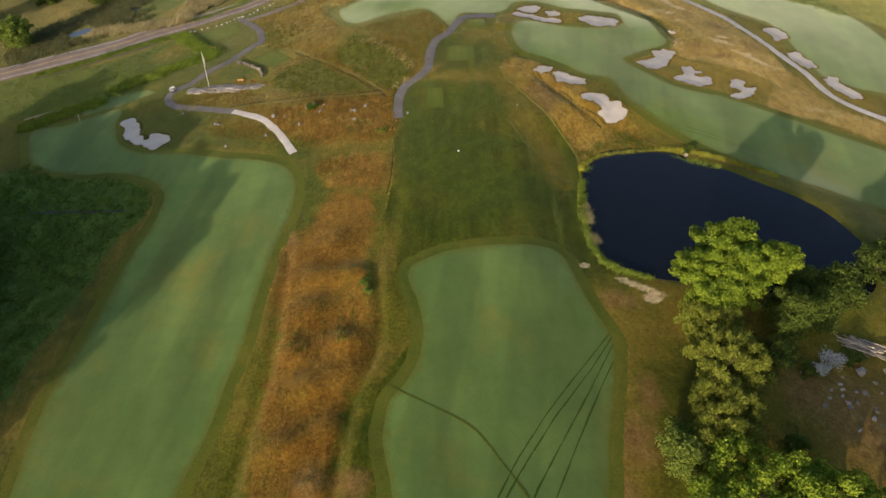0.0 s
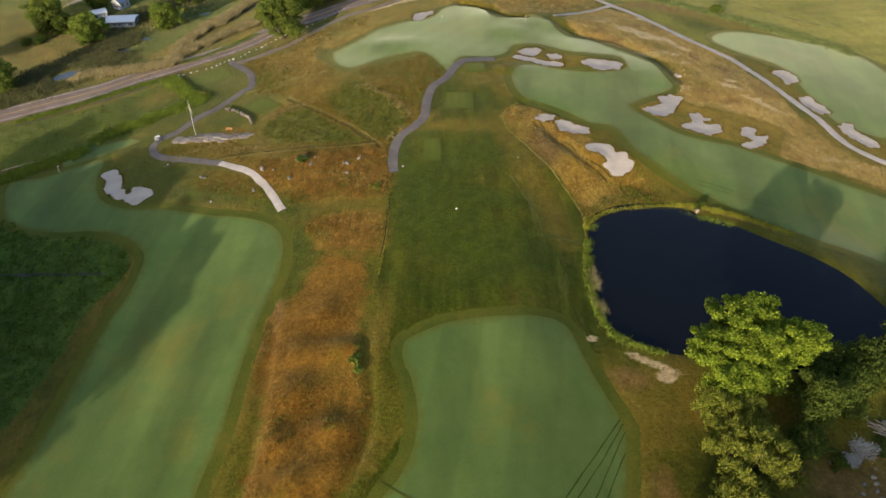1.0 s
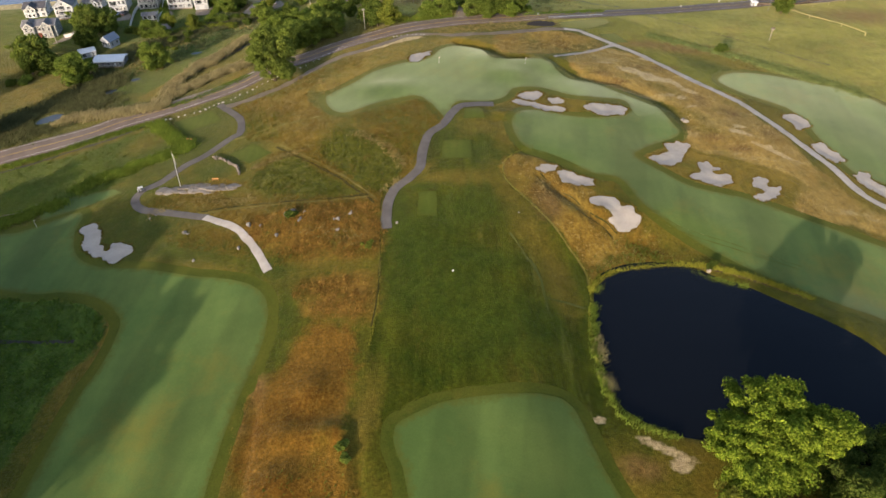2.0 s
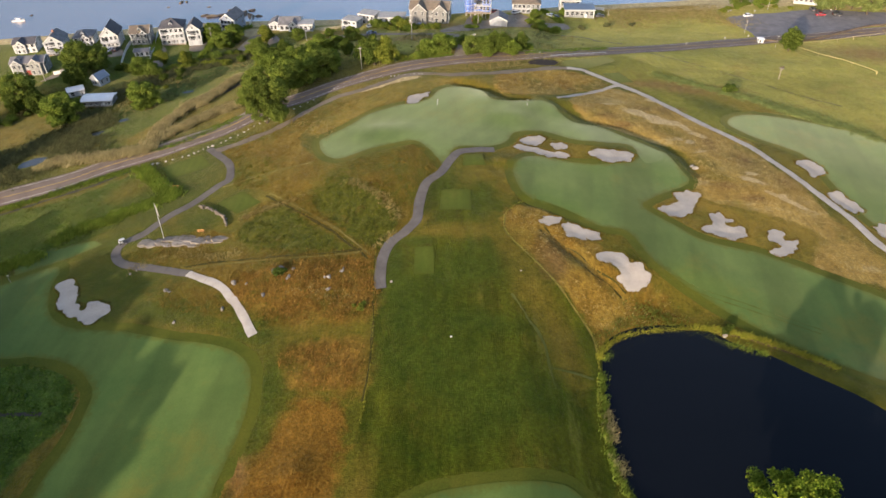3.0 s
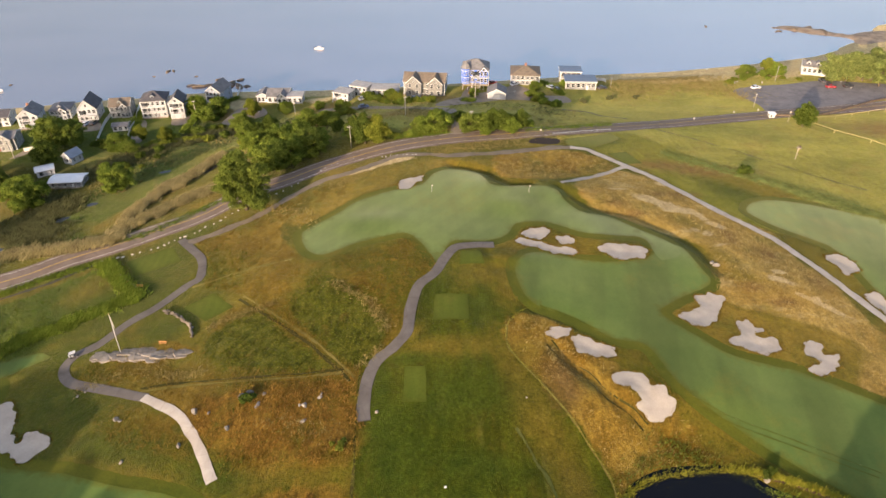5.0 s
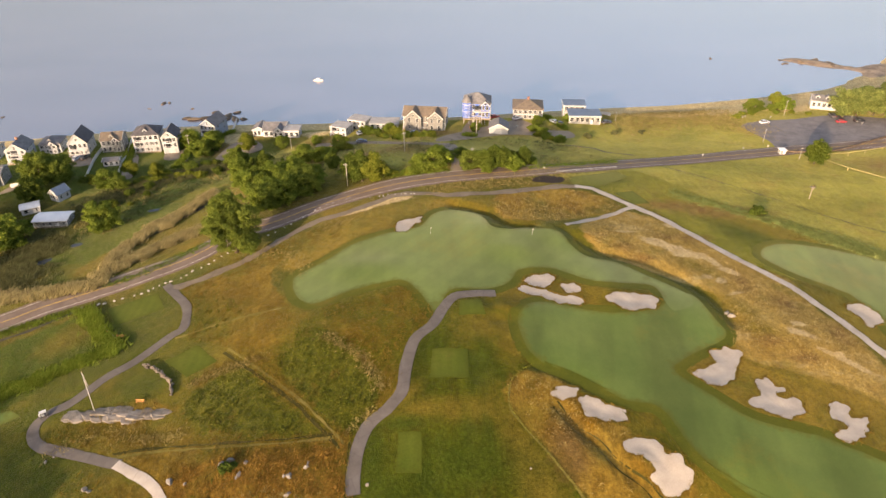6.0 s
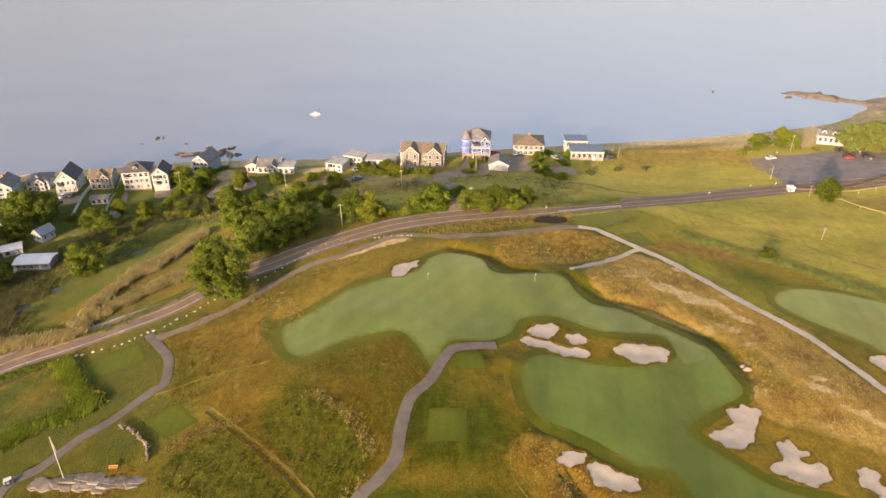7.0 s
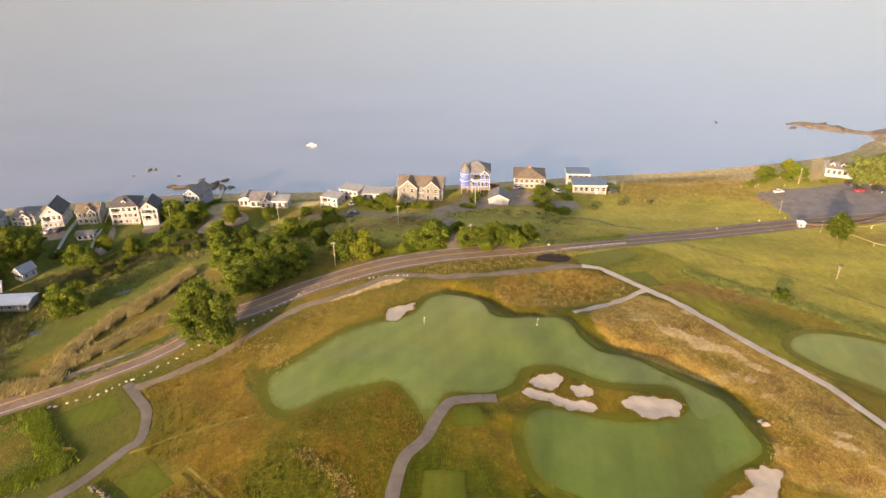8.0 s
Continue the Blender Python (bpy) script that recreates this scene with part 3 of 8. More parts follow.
THICKET = [
    [(-116.3, 137.4), (-108.9, 141.4), (-100.3, 135.5), (-84, 132.3), (-75.4, 128.6), (-70.8, 122.9), (-71.5, 116.2), (-76.1, 109.3), (-77.8, 95.9), (-79.8, 85.4), (-82.7, 75.9), (-83.1, 67.2), (-90, 50.4), (-122.8, 85.7), (-135.5, 130.3)],
    [(-137.4, 182.6), (-121.5, 187.7), (-104.9, 192.8), (-89.4, 202.8), (-84.5, 205.8), (-72.7, 193.5), (-78.4, 184), (-88, 174.5), (-98.1, 168.5), (-112.7, 166.2), (-127.9, 162.3)],
]
CORRIDOR = [(-13.2, 165.1), (-8.9, 170.1), (-3.3, 176.6), (-0.5, 186.5), (5.8, 194.4), (13.8, 195.9), (20, 194.4), (21.7, 186.5), (23.9, 177.8), (18.9, 171.9), (18.5, 164.7), (23.6, 155.8), (30, 144.9), (34.6, 136.2), (34.6, 128.3), (32.8, 119.9), (32.3, 109.6), (32.7, 102.6), (30, 91.5), (33.4, 81.6), (33, 71), (30.1, 57.1), (26, 36.9), (-12.5, 37.3), (-14, 57.3), (-8.8, 71), (-5.3, 77.2), (-7.8, 89.8), (-11.2, 101.2), (-12.7, 112.3), (-11.7, 128.4)]
MARSH = [
    [(45, 270.3), (76.2, 285.2), (105.1, 295.1), (142.3, 305), (201.9, 313), (259, 305.4), (170.2, 190), (150, 208), (131.5, 229), (111.5, 245.5), (101.5, 252.5), (91, 259.5), (80, 265.5), (68.5, 271.9)],
    [(-100.3, 216.7), (-98.1, 227.6), (-86.3, 247.2), (-75.3, 275.7), (-63.2, 291.3), (-83, 281.5), (-101.2, 272.1), (-107.4, 256.3), (-112.6, 236.8)],
    [(55.5, 265.3), (71, 279.8), (87.8, 266), (105.3, 244.4), (120.2, 232.5), (135.4, 219.2), (125.5, 201.9), (111.2, 210.8), (94.3, 217.2), (83.9, 225.9), (72.9, 248.4)],
    [(57.8, 177.8), (64.4, 186), (71.3, 188.7), (73.8, 181.7), (85.6, 177), (97.8, 170), (91, 158.3), (83.8, 159.3), (76.3, 162.4), (67.3, 165.6), (61, 170.9)],
]
WEEDY = [
    [(-44, 178.5), (-38.8, 180.2), (-31, 172.8), (-21, 163), (-17.5, 160), (-30, 160.5), (-41.4, 162.5), (-49, 168.5), (-48, 173)],
    [(-31.6, 180.3), (-27.6, 190), (-21.8, 189.5), (-13, 180.5), (-7.4, 171.5), (-9.5, 163.5), (-13.2, 159.5), (-22, 167.5)],
]
RUSSET = [[(-47, 151.5), (-36, 156.5), (-22, 157), (-13.6, 157.2), (-12.4, 139.5), (-33, 139), (-40, 142.5)], [(-31, 130.5), (-14, 131.5), (-12.5, 121), (-20, 119), (-27, 122.5)]]
SHORE = [(-230.4, 322.7), (-171.4, 333.9), (-151.3, 339.1), (-129.5, 342.2), (-110.3, 347.2), (-84.6, 349.1), (-48.7, 349.7), (-12.8, 353.4), (24.1, 358.5), (52, 362.6), (78, 366.2), (114.8, 369.7), (142.9, 375.6), (172.5, 382.5), (198.4, 390.6), (214.9, 400.2), (228, 410.4)]
SPIT = [(199.8, 442.3), (209.7, 446.3), (222, 439.6), (234, 428.2), (248.4, 432.9), (272.2, 435.4), (249.4, 401.2), (229.1, 405.1), (232.3, 417.7), (228.3, 423.4), (216, 428.6), (207.6, 435.8)]

SEA_LEVEL, POND_LEVEL = -10.5, -4.6


def spline(pts, closed=False, step=1.0):
    """A Catmull-Rom curve through control points, cut into steps of about that many metres."""
    p = np.array(pts, float)
    p = np.vstack([p[-1:], p, p[:2]]) if closed else np.vstack([2 * p[0] - p[1], p, 2 * p[-1] - p[-2]])
    out = []
    for i in range(1, len(p) - 2):
        a, b, c, d = p[i - 1:i + 3]
        n = max(1, int(np.linalg.norm(c - b) / step + 0.5))
        for k in range(n):
            t = k / n
            out.append(0.5 * (2 * b + (c - a) * t + (2 * a - 5 * b + 4 * c - d) * t * t + (3 * b - a - 3 * c + d) * t ** 3))
    if not closed:
        out.append(p[-2])
    return np.array(out)


GRAIN = np.random.RandomState(7).rand(256, 256)


def bumps(x, y, wave):
    """Smooth value noise, -0.5 to 0.5, with hills of that many metres."""
    u, v = np.asarray(x, float) / wave + 31.7, np.asarray(y, float) / wave + 17.3
    i, j = np.floor(u).astype(int), np.floor(v).astype(int)
    f, g = u - i, v - j
    f, g = f * f * (3 - 2 * f), g * g * (3 - 2 * g)
    q = lambda a, b: GRAIN[a % 256, b % 256]
    return q(i, j) * (1 - f) * (1 - g) + q(i + 1, j) * f * (1 - g) + q(i, j + 1) * (1 - f) * g + q(i + 1, j + 1) * f * g - 0.5


def ease(v):
    v = np.clip(v, 0, 1)
    return v * v * (3 - 2 * v)


def signed(outline, x, y, reach=12.0):
    """How far inside a closed outline points lie (negative outside; -reach where further off)."""
    p = np.asarray(outline, float)
    x, y = np.asarray(x, float), np.asarray(y, float)
    res = np.full(x.shape, -reach)
    near = (x > p[:, 0].min() - reach) & (x < p[:, 0].max() + reach) & (y > p[:, 1].min() - reach) & (y < p[:, 1].max() + reach)
    if not near.any():
        return res
    px, py = x[near], y[near]
    best, inside = np.full(px.shape, 1e9), np.zeros(px.shape, bool)
    for a, b in zip(p, np.roll(p, -1, 0)):
        d = b - a
        t = np.clip(((px - a[0]) * d[0] + (py - a[1]) * d[1]) / max(d @ d, 1e-9), 0, 1)
        best = np.minimum(best, (px - a[0] - t * d[0]) ** 2 + (py - a[1] - t * d[1]) ** 2)
        if a[1] != b[1]:
            inside ^= ((a[1] > py) != (b[1] > py)) & (px < d[0] * (py - a[1]) / d[1] + a[0])
    best = np.sqrt(best)
    res[near] = np.where(inside, best, -best)
    return res


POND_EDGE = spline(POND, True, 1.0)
SHORE_X, SHORE_Y = (np.array(v) for v in zip(*([(-2500, 250), (-500, 290)] + SHORE + [(300, 470), (3000, 560)])))
# low hillocks: x, y, radius across, radius along, height
HILLOCKS = [(24, 222, 7, 4, 1.0), (-14, 214, 9, 4, 0.8), (36, 232, 22, 7, 1.4), (-38, 151, 14, 9, 1.0), (-14, 88, 5, 9, 1.0),
            (-19, 68, 6, 6, 0.9), (-16, 52, 5, 6, 0.8), (62, 200, 14, 10, 0.9), (90, 190, 12, 10, 1.0), (-28, 190, 16, 12, 0.9),
            (20, 196, 10, 3, 0.6), (46, 208, 6, 12, 0.9),
            (-23, 102, 4, 4, 0.8), (-19, 93, 5, 2.4, 1.1), (-26, 84, 4, 4, 1.1), (-19, 76, 4, 2.6, 1.2), (-25, 66, 4, 3, 1.1), (-20, 58, 3, 3, 0.9), (-27, 93, 3, 3, 0.8), (-28, 74, 3, 3, 0.9), (-26, 55, 4, 3, 1.0), (-22, 47, 4, 3, 0.9)]


# swales and banks that turn from the sun: line, half-width, depth
SWALES = [([(9, 247.5), (14, 245.5), (19.5, 242), (22.6, 236.5), (25.5, 233.8), (31, 234)], 2.0, 1.25), ([(40, 232.5), (43.5, 228.5), (48.5, 222.5), (59, 219.5), (68, 211.5), (73.5, 203), (75, 195)], 2.3, 1.0),
          ([(-33.6, 101), (-32.5, 84), (-32.2, 70), (-34, 55), (-35, 42)], 1.1, 0.55), ([(-14.4, 95), (-12.2, 82), (-12.6, 74), (-16, 64), (-18, 50), (-17.6, 42)], 1.1, 0.75),
          ([(28, 166), (34, 157.5), (40, 151), (44, 146), (52, 141.5)], 1.6, 0.8), ([(24, 177.5), (31, 174.5), (37, 170.5)], 1.2, 0.6), ([(12.2, 181), (12.4, 173)], 1.7, 0.4), ([(2.8, 159), (3.0, 150)], 1.5, 0.35), ([(16.6, 198), (18.2, 192)], 1.7, 0.5)]


def away(line, x, y, reach):
    """Distance from a line, up to reach."""
    best = np.full(np.shape(x), float(reach))
    p = np.asarray(line, float)
    near = (x > p[:, 0].min() - reach) & (x < p[:, 0].max() + reach) & (y > p[:, 1].min() - reach) & (y < p[:, 1].max() + reach)
    if not near.any():
        return best
    px, py, d2 = x[near], y[near], best[near] ** 2
    for a, b in zip(p, p[1:]):
        d = b - a
        t = np.clip(((px - a[0]) * d[0] + (py - a[1]) * d[1]) / max(d @ d, 1e-9), 0, 1)
        d2 = np.minimum(d2, (px - a[0] - t * d[0]) ** 2 + (py - a[1] - t * d[1]) ** 2)
    best[near] = np.sqrt(d2)
    return best


def land(x, y):
    """The lie of the land, but for pond and shore."""
    x, y = np.asarray(x, float), np.asarray(y, float)
    u = x / 100 / np.sqrt(1 + (x / 90) ** 2)
    v = (y - 180) / 100
    v = v / np.sqrt(1 + (v / 1) ** 2)
    z = 3.06 + 2.26 * u + 4.08 * v - 17.58 * u * u + 0.69 * u * v - 6.05 * v * v
    z = z - 6.0 * ease((y - 275) / 50) * np.exp(-(x / 130) ** 2)
    low = SEA_LEVEL + 2.2
    z = z + ease((y - 170) / 40) * 0.5 * (np.sqrt((z - low) ** 2 + 1.5) - (z - low))
    z = z + 0.50 * bumps(x, y, 21) + 0.22 * bumps(x, y, 9)
    for hx, hy, rx, ry, h in HILLOCKS:
        z = z + h * np.exp(-((x - hx) / rx) ** 2 - ((y - hy) / ry) ** 2)
    for line, half, depth in SWALES:
        z = z - depth * np.exp(-(away(line, x, y, half * 3.2) / half) ** 2)
    return z


def height(x, y):
    """The ground's surface."""
    x, y = np.asarray(x, float), np.asarray(y, float)
    z = land(x, y)
    d = -signed(POND_EDGE, x, y, 20.0)
    z = np.where(d < 18, POND_LEVEL + 0.25 * np.clip(d, -3, 1) + (z - POND_LEVEL - 0.25) * ease(d / 18), z)
    off = np.interp(x, SHORE_X, SHORE_Y) - y
    z = SEA_LEVEL + 0.06 * np.clip(off, -60, 14) + np.where(off > 7, (z - SEA_LEVEL - 0.06 * np.clip(off, 0, 14)) * ease((off - 7) / 15), 0)
    return z


def mesh_of(name, verts, faces, mat, smooth=True):
    me = bpy.data.meshes.new(name)
    me.from_pydata([tuple(map(float, v)) for v in verts], [], [tuple(map(int, f)) for f in faces])
    me.materials.append(mat)
    if smooth:
        me.shade_smooth()
    me.update()
    return me


def field(me, name, values):
    me.attributes.new(name, "FLOAT", "POINT").data.foreach_set("value", np.asarray(values, np.float32))


def cloth(name, outline, lift, mat, cell=3.0, surface=height, wobble=0.12, cut=None, beside=()):
    """A sheet laid on the land inside a closed outline."""
    p = np.asarray(outline, float)
    p = p + wobble * np.stack([bumps(p[:, 0], p[:, 1], 1.7), bumps(p[:, 1] + 50, p[:, 0], 1.7)], 1) * 2
    gx, gy = np.meshgrid(np.arange(p[:, 0].min(), p[:, 0].max(), cell), np.arange(p[:, 1].min(), p[:, 1].max(), cell))
    gx, gy = gx.ravel(), gy.ravel()
    keep = signed(p, gx, gy) > cell * 0.35
    q = np.vstack([p, np.stack([gx[keep], gy[keep]], 1)])
    n = len(p)
    links = [(i, (i + 1) % n) for i in range(n)]
    holes = []
    for h in HOLES + ([cut] if cut is not None else []):
        if h is not outline and (signed(p, h[:, 0], h[:, 1]) > 0).any():
            inner = offset(h, -0.25 if h is not cut else -0.6)
            links += [(len(q) + i, len(q) + (i + 1) % len(h)) for i in range(len(h))]
            q = np.vstack([q, inner])
            holes.append(inner)
    vs, _, fs, *_ = geometry.delaunay_2d_cdt([Vector(v) for v in q], links, [], 1, 1e-5)
    q = np.array([tuple(v) for v in vs])
    for h in holes:
        mid = np.array([q[list(f)].mean(0) for f in fs])
        fs = [f for f, inside in zip(fs, signed(h, mid[:, 0], mid[:, 1]) > 0.02) if not inside]
    me = mesh_of(name, np.column_stack([q, surface(q[:, 0], q[:, 1]) + lift]), fs, mat)
    depth = signed(p, q[:, 0], q[:, 1])
    for o in beside:
        depth = np.maximum(depth, signed(o, q[:, 0], q[:, 1]) + 1.5)
    field(me, "inside", np.clip(depth / 2.6, 0, 1))
    return new(name, me)


def squared(corners, step):
    """A straight-sided outline, cut into steps."""
    p = np.asarray(corners, float)
    out = []
    for a, b in zip(p, np.roll(p, -1, 0)):
        n = max(2, int(np.linalg.norm(b - a) / step))
        out += [a + (b - a) * k / n for k in range(n)]
    return np.array(out)


def offset(outline, d):
    """A closed outline grown outwards by d metres."""
    p = np.asarray(outline, float)
    t = np.roll(p, -1, 0) - np.roll(p, 1, 0)
    t /= np.linalg.norm(t, axis=1)[:, None] + 1e-9
    area = np.sum(p[:, 0] * np.roll(p[:, 1], -1) - np.roll(p[:, 0], -1) * p[:, 1])
    n = np.stack([t[:, 1], -t[:, 0]], 1) * (1 if area > 0 else -1)
    return p + n * d


def ribbon(name, line, width, lift, mat, step=1.0, crown=0.04, fray=0.12, side=0.0):
    """A paved strip along a centre line, with slightly uneven edges and a crown."""
    p = spline(line, False, step)
    t = np.gradient(p, axis=0)
    t /= np.linalg.norm(t, axis=1)[:, None]
    n = np.stack([-t[:, 1], t[:, 0]], 1)
    across = np.array([-1, -0.5, 0, 0.5, 1])
    verts = []
    for k, a in enumerate(across):
        w = a * (width / 2 + (fray * 2 * bumps(p[:, 0] + 9 * a, p[:, 1], 2.5) if abs(a) == 1 else 0)) + side
        q = p + n * np.reshape(w, (-1, 1))
        z = height(q[:, 0], q[:, 1]) + lift + crown * (1 - a * a)
        verts.append(np.column_stack([q, z]))
    m = len(p)
    faces = [(k * m + i, (k + 1) * m + i, (k + 1) * m + i + 1, k * m + i + 1)[::-1] for k in range(4) for i in range(m - 1)]
    return new(name, mesh_of(name, np.vstack(verts), faces, mat))


def dip(x, y):
    d = np.full(np.shape(x), -12.0)
    for b in BUNKER_EDGES:
        d = np.maximum(d, signed(b, x, y, 4.0))
    return d


def scallop(p):
    """An outline worn into ragged bays and noses."""
    k = 1.7 * bumps(p[:, 0], p[:, 1], 1.5) + 0.7 * bumps(p[:, 1], p[:, 0], 0.7)
    a, b = offset(p, 0.5), offset(p, -0.5)
    return (a + b) / 2 + (a - b) * np.reshape(k, (-1, 1)) * 0.8


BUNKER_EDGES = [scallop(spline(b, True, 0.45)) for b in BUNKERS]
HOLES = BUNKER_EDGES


# ---- the ground: one sheet to the horizon ----
def build_ground():
    xs = np.concatenate([[-3500, -2000, -1100, -700, -480, -350, -270, -220], np.arange(-185, 205, 1.0), [215, 240, 290, 360, 480, 700, 1100, 2000, 3500]])
    ys = np.concatenate([[-3000, -1500, -800, -450, -250, -140, -70, -30, -5], np.arange(15, 350, 1.0), np.arange(350, 480, 5), [520, 700, 1200]])
    gx, gy = np.meshgrid(xs, ys)
    x, y = gx.ravel(), gy.ravel()
    z = height(x, y)
    d = dip(x, y)
    z = z - 0.9 * ease((d - 0.3) / 1.0)
    for o in (FAIRWAY_WEST, FAIRWAY_NEAR, GREEN_NORTH, FAIRWAY_EAST, FAIRWAY_FAR):
        z = z - 0.3 * ease((signed(spline(o, True, 1.5), x, y) + 2.0) / 1.5)
    for o in TEES:
        z = z - 0.2 * ease((signed(squared(o, 0.5), x, y) - 0.6) / 1.5)
    for line, width in ((ROAD, 9.4), (CART_PATH_MAIN, 2.8), (CART_PATH_WEST, 2.6), (CART_PATH_OLD, 2.6), (CART_PATH_WHITE, 2.4), (CART_PATH_SAND, 2.4), (LANE, 4.6), (BEACH_LANE, 4.0)):
        p = spline(line, False, 1.5)
        t = np.gradient(p, axis=0)
        n = np.stack([-t[:, 1], t[:, 0]], 1) / np.linalg.norm(t, axis=1)[:, None] * width / 2
        z = z - 0.22 * ease((signed(np.vstack([p + n, (p - n)[::-1]]), x, y) - 0.15) / 0.8)
    w, h = len(xs), len(ys)
    faces = [(j * w + i, j * w + i + 1, (j + 1) * w + i + 1, (j + 1) * w + i) for j in range(h - 1) for i in range(w - 1)]
    me = mesh_of("ground", np.column_stack([x, y, z]), faces, GROUND)

    def cover(outlines, soft=3.0):
        best = np.full(x.shape, -12.0)
        for o in outlines:
            best = np.maximum(best, signed(spline(o, True, 2.0), x, y))
        return np.clip(best / soft * 0.5 + 0.5, 0, 1)
    field(me, "fescue", cover(FESCUE[1:4] + FESCUE[7:8]))
    field(me, "rust", cover(FESCUE[:1], 5.0))
    field(me, "straw", cover(FESCUE[4:5] + FESCUE[6:7]))
    field(me, "gold", cover(FESCUE[5:6]))
    field(me, "amber", cover(MARSH[3:] + FESCUE[8:], 3.0))
    field(me, "weedy", cover(WEEDY, 4.0))
    field(me, "russet", cover(RUSSET, 5.0))
    field(me, "thicket", cover(THICKET[:1]))
    field(me, "corridor", cover([CORRIDOR], 1.2))
    # all land past y 262 takes the salt colour, lifted in place of haze
    far = np.clip((y - 262) / 25, 0, 1)
    field(me, "marsh", np.maximum(cover(MARSH[:1], 4.0), far))
    field(me, "meadow", cover(MARSH[2:3], 3.0))
    field(me, "pasture", np.maximum(cover(MARSH[1:2] + THICKET[1:], 3.0), far * np.clip((-50 - x) / 15, 0, 1)))
    off = np.interp(x, SHORE_X, SHORE_Y) - y
    beach = np.clip((np.interp(x, [-60, 60, 110], [9, 12, 24]) - off) / 5 * 0.5 + 0.5, 0, 1.4)

    def spots(rows, start, slope, most):
        best = np.zeros(x.shape)
        for sx, sy, rx, ry, turn in rows:
            c, s = math.cos(radians(turn)), math.sin(radians(turn))
            a, b = (x - sx) * c + (y - sy) * s, (y - sy) * c - (x - sx) * s
            best = np.maximum(best, np.clip(start - slope * np.sqrt((a / rx) ** 2 + (b / ry) ** 2), 0, most))
        return best
    field(me, "sand", np.maximum(beach, spots(BARE, 1.05, 0.5, 0.72)))
    field(me, "scorched", spots(SCORCHED, 0.95, 0.44, 0.74))
    field(me, "lusher", spots(LUSHER, 0.95, 0.44, 0.74))
    worn = np.zeros(x.shape)
    for sx, sy, rx, ry in WORN:
        worn = np.maximum(worn, np.clip(0.9 - 0.4 * np.sqrt(((x - sx) / rx) ** 2 + ((y - sy) / ry) ** 2), 0, 0.72))
    field(me, "worn", worn)
    return tagged(new("ground", me), "rolling rough with mown green and tall dry orange grass", "ground", kind="structure")


build_ground()
sea_me = mesh_of("sea", [(-4200, 240, SEA_LEVEL), (4200, 240, SEA_LEVEL), (4200, 4700, SEA_LEVEL), (-4200, 4700, SEA_LEVEL)], [(0, 1, 2, 3)], SEA_WATER)
tagged(new("sea", sea_me), "calm pale grey-blue sea with faint ripples", "sea", kind="structure")
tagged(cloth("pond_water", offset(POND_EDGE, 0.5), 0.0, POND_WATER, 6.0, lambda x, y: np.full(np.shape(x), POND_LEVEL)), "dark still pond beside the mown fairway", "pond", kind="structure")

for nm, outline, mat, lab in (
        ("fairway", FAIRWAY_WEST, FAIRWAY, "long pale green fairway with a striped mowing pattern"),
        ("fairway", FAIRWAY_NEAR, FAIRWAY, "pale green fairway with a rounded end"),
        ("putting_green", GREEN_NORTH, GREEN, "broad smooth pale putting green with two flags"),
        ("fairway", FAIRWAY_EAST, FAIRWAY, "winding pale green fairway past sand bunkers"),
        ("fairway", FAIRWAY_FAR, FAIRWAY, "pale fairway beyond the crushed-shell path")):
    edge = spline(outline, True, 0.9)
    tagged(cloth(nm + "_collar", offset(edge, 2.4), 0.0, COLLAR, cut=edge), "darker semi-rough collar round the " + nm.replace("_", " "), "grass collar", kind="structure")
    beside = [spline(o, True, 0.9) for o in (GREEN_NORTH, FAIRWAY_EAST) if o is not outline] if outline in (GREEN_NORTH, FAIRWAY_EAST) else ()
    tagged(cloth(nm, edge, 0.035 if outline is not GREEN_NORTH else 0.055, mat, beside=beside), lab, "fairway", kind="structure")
for t_ in TEES:
    tagged(cloth("tee_box", squared(t_, 0.5), 0.03, FAIRWAY if t_ is TEES[5] else TEE, 1.5), "small flat mown tee box", "tee box", kind="structure")

tagged(ribbon("cart_path", CART_PATH_MAIN, 2.6, 0.08, ASPHALT_PATH), "grey asphalt cart path curving through the rough", "cart path", kind="structure")
tagged(ribbon("cart_path", CART_PATH_WEST, 2.3, 0.08, ASPHALT_PATH), "narrow grey cart path past the rock outcrop", "cart path", kind="structure")
tagged(ribbon("cart_path", CART_PATH_OLD, 2.6, 0.07, WORN_PATH, fray=0.5), "worn brown cart path beside the road", "cart path", kind="structure")
tagged(ribbon("cart_path", CART_PATH_WHITE, 2.0, 0.10, SAND_PATH, fray=0.16), "pale crushed-shell end of the cart path with ragged edges", "cart path", kind="structure")
tagged(ribbon("cart_path", CART_PATH_SAND, 2.2, 0.09, SAND_PATH, fray=0.25), "pale crushed-shell cart path along the dry rough", "cart path", kind="structure")
tagged(ribbon("cart_path", CART_PATH_SPUR, 1.6, 0.08, SAND_PATH, fray=0.3), "short pale path to the putting green", "cart path", kind="structure")
road = tagged(ribbon("road", ROAD, 9.0, 0.10, ROAD_TAR, 2.0, 0.08), "two-lane asphalt coast road with worn markings", "road", kind="structure")
tagged(ribbon("road", LANE, 4.5, 0.09, OLD_TAR), "side lane from the road to the beach houses", "road", kind="structure")
tagged(ribbon("road", BEACH_LANE, 4.0, 0.10, OLD_TAR), "sandy lane behind the beach houses", "road", kind="structure")


def sand_height(x, y):
    return height(x, y) - 0.26 * ease((dip(x, y) - 0.4) / 2.6)


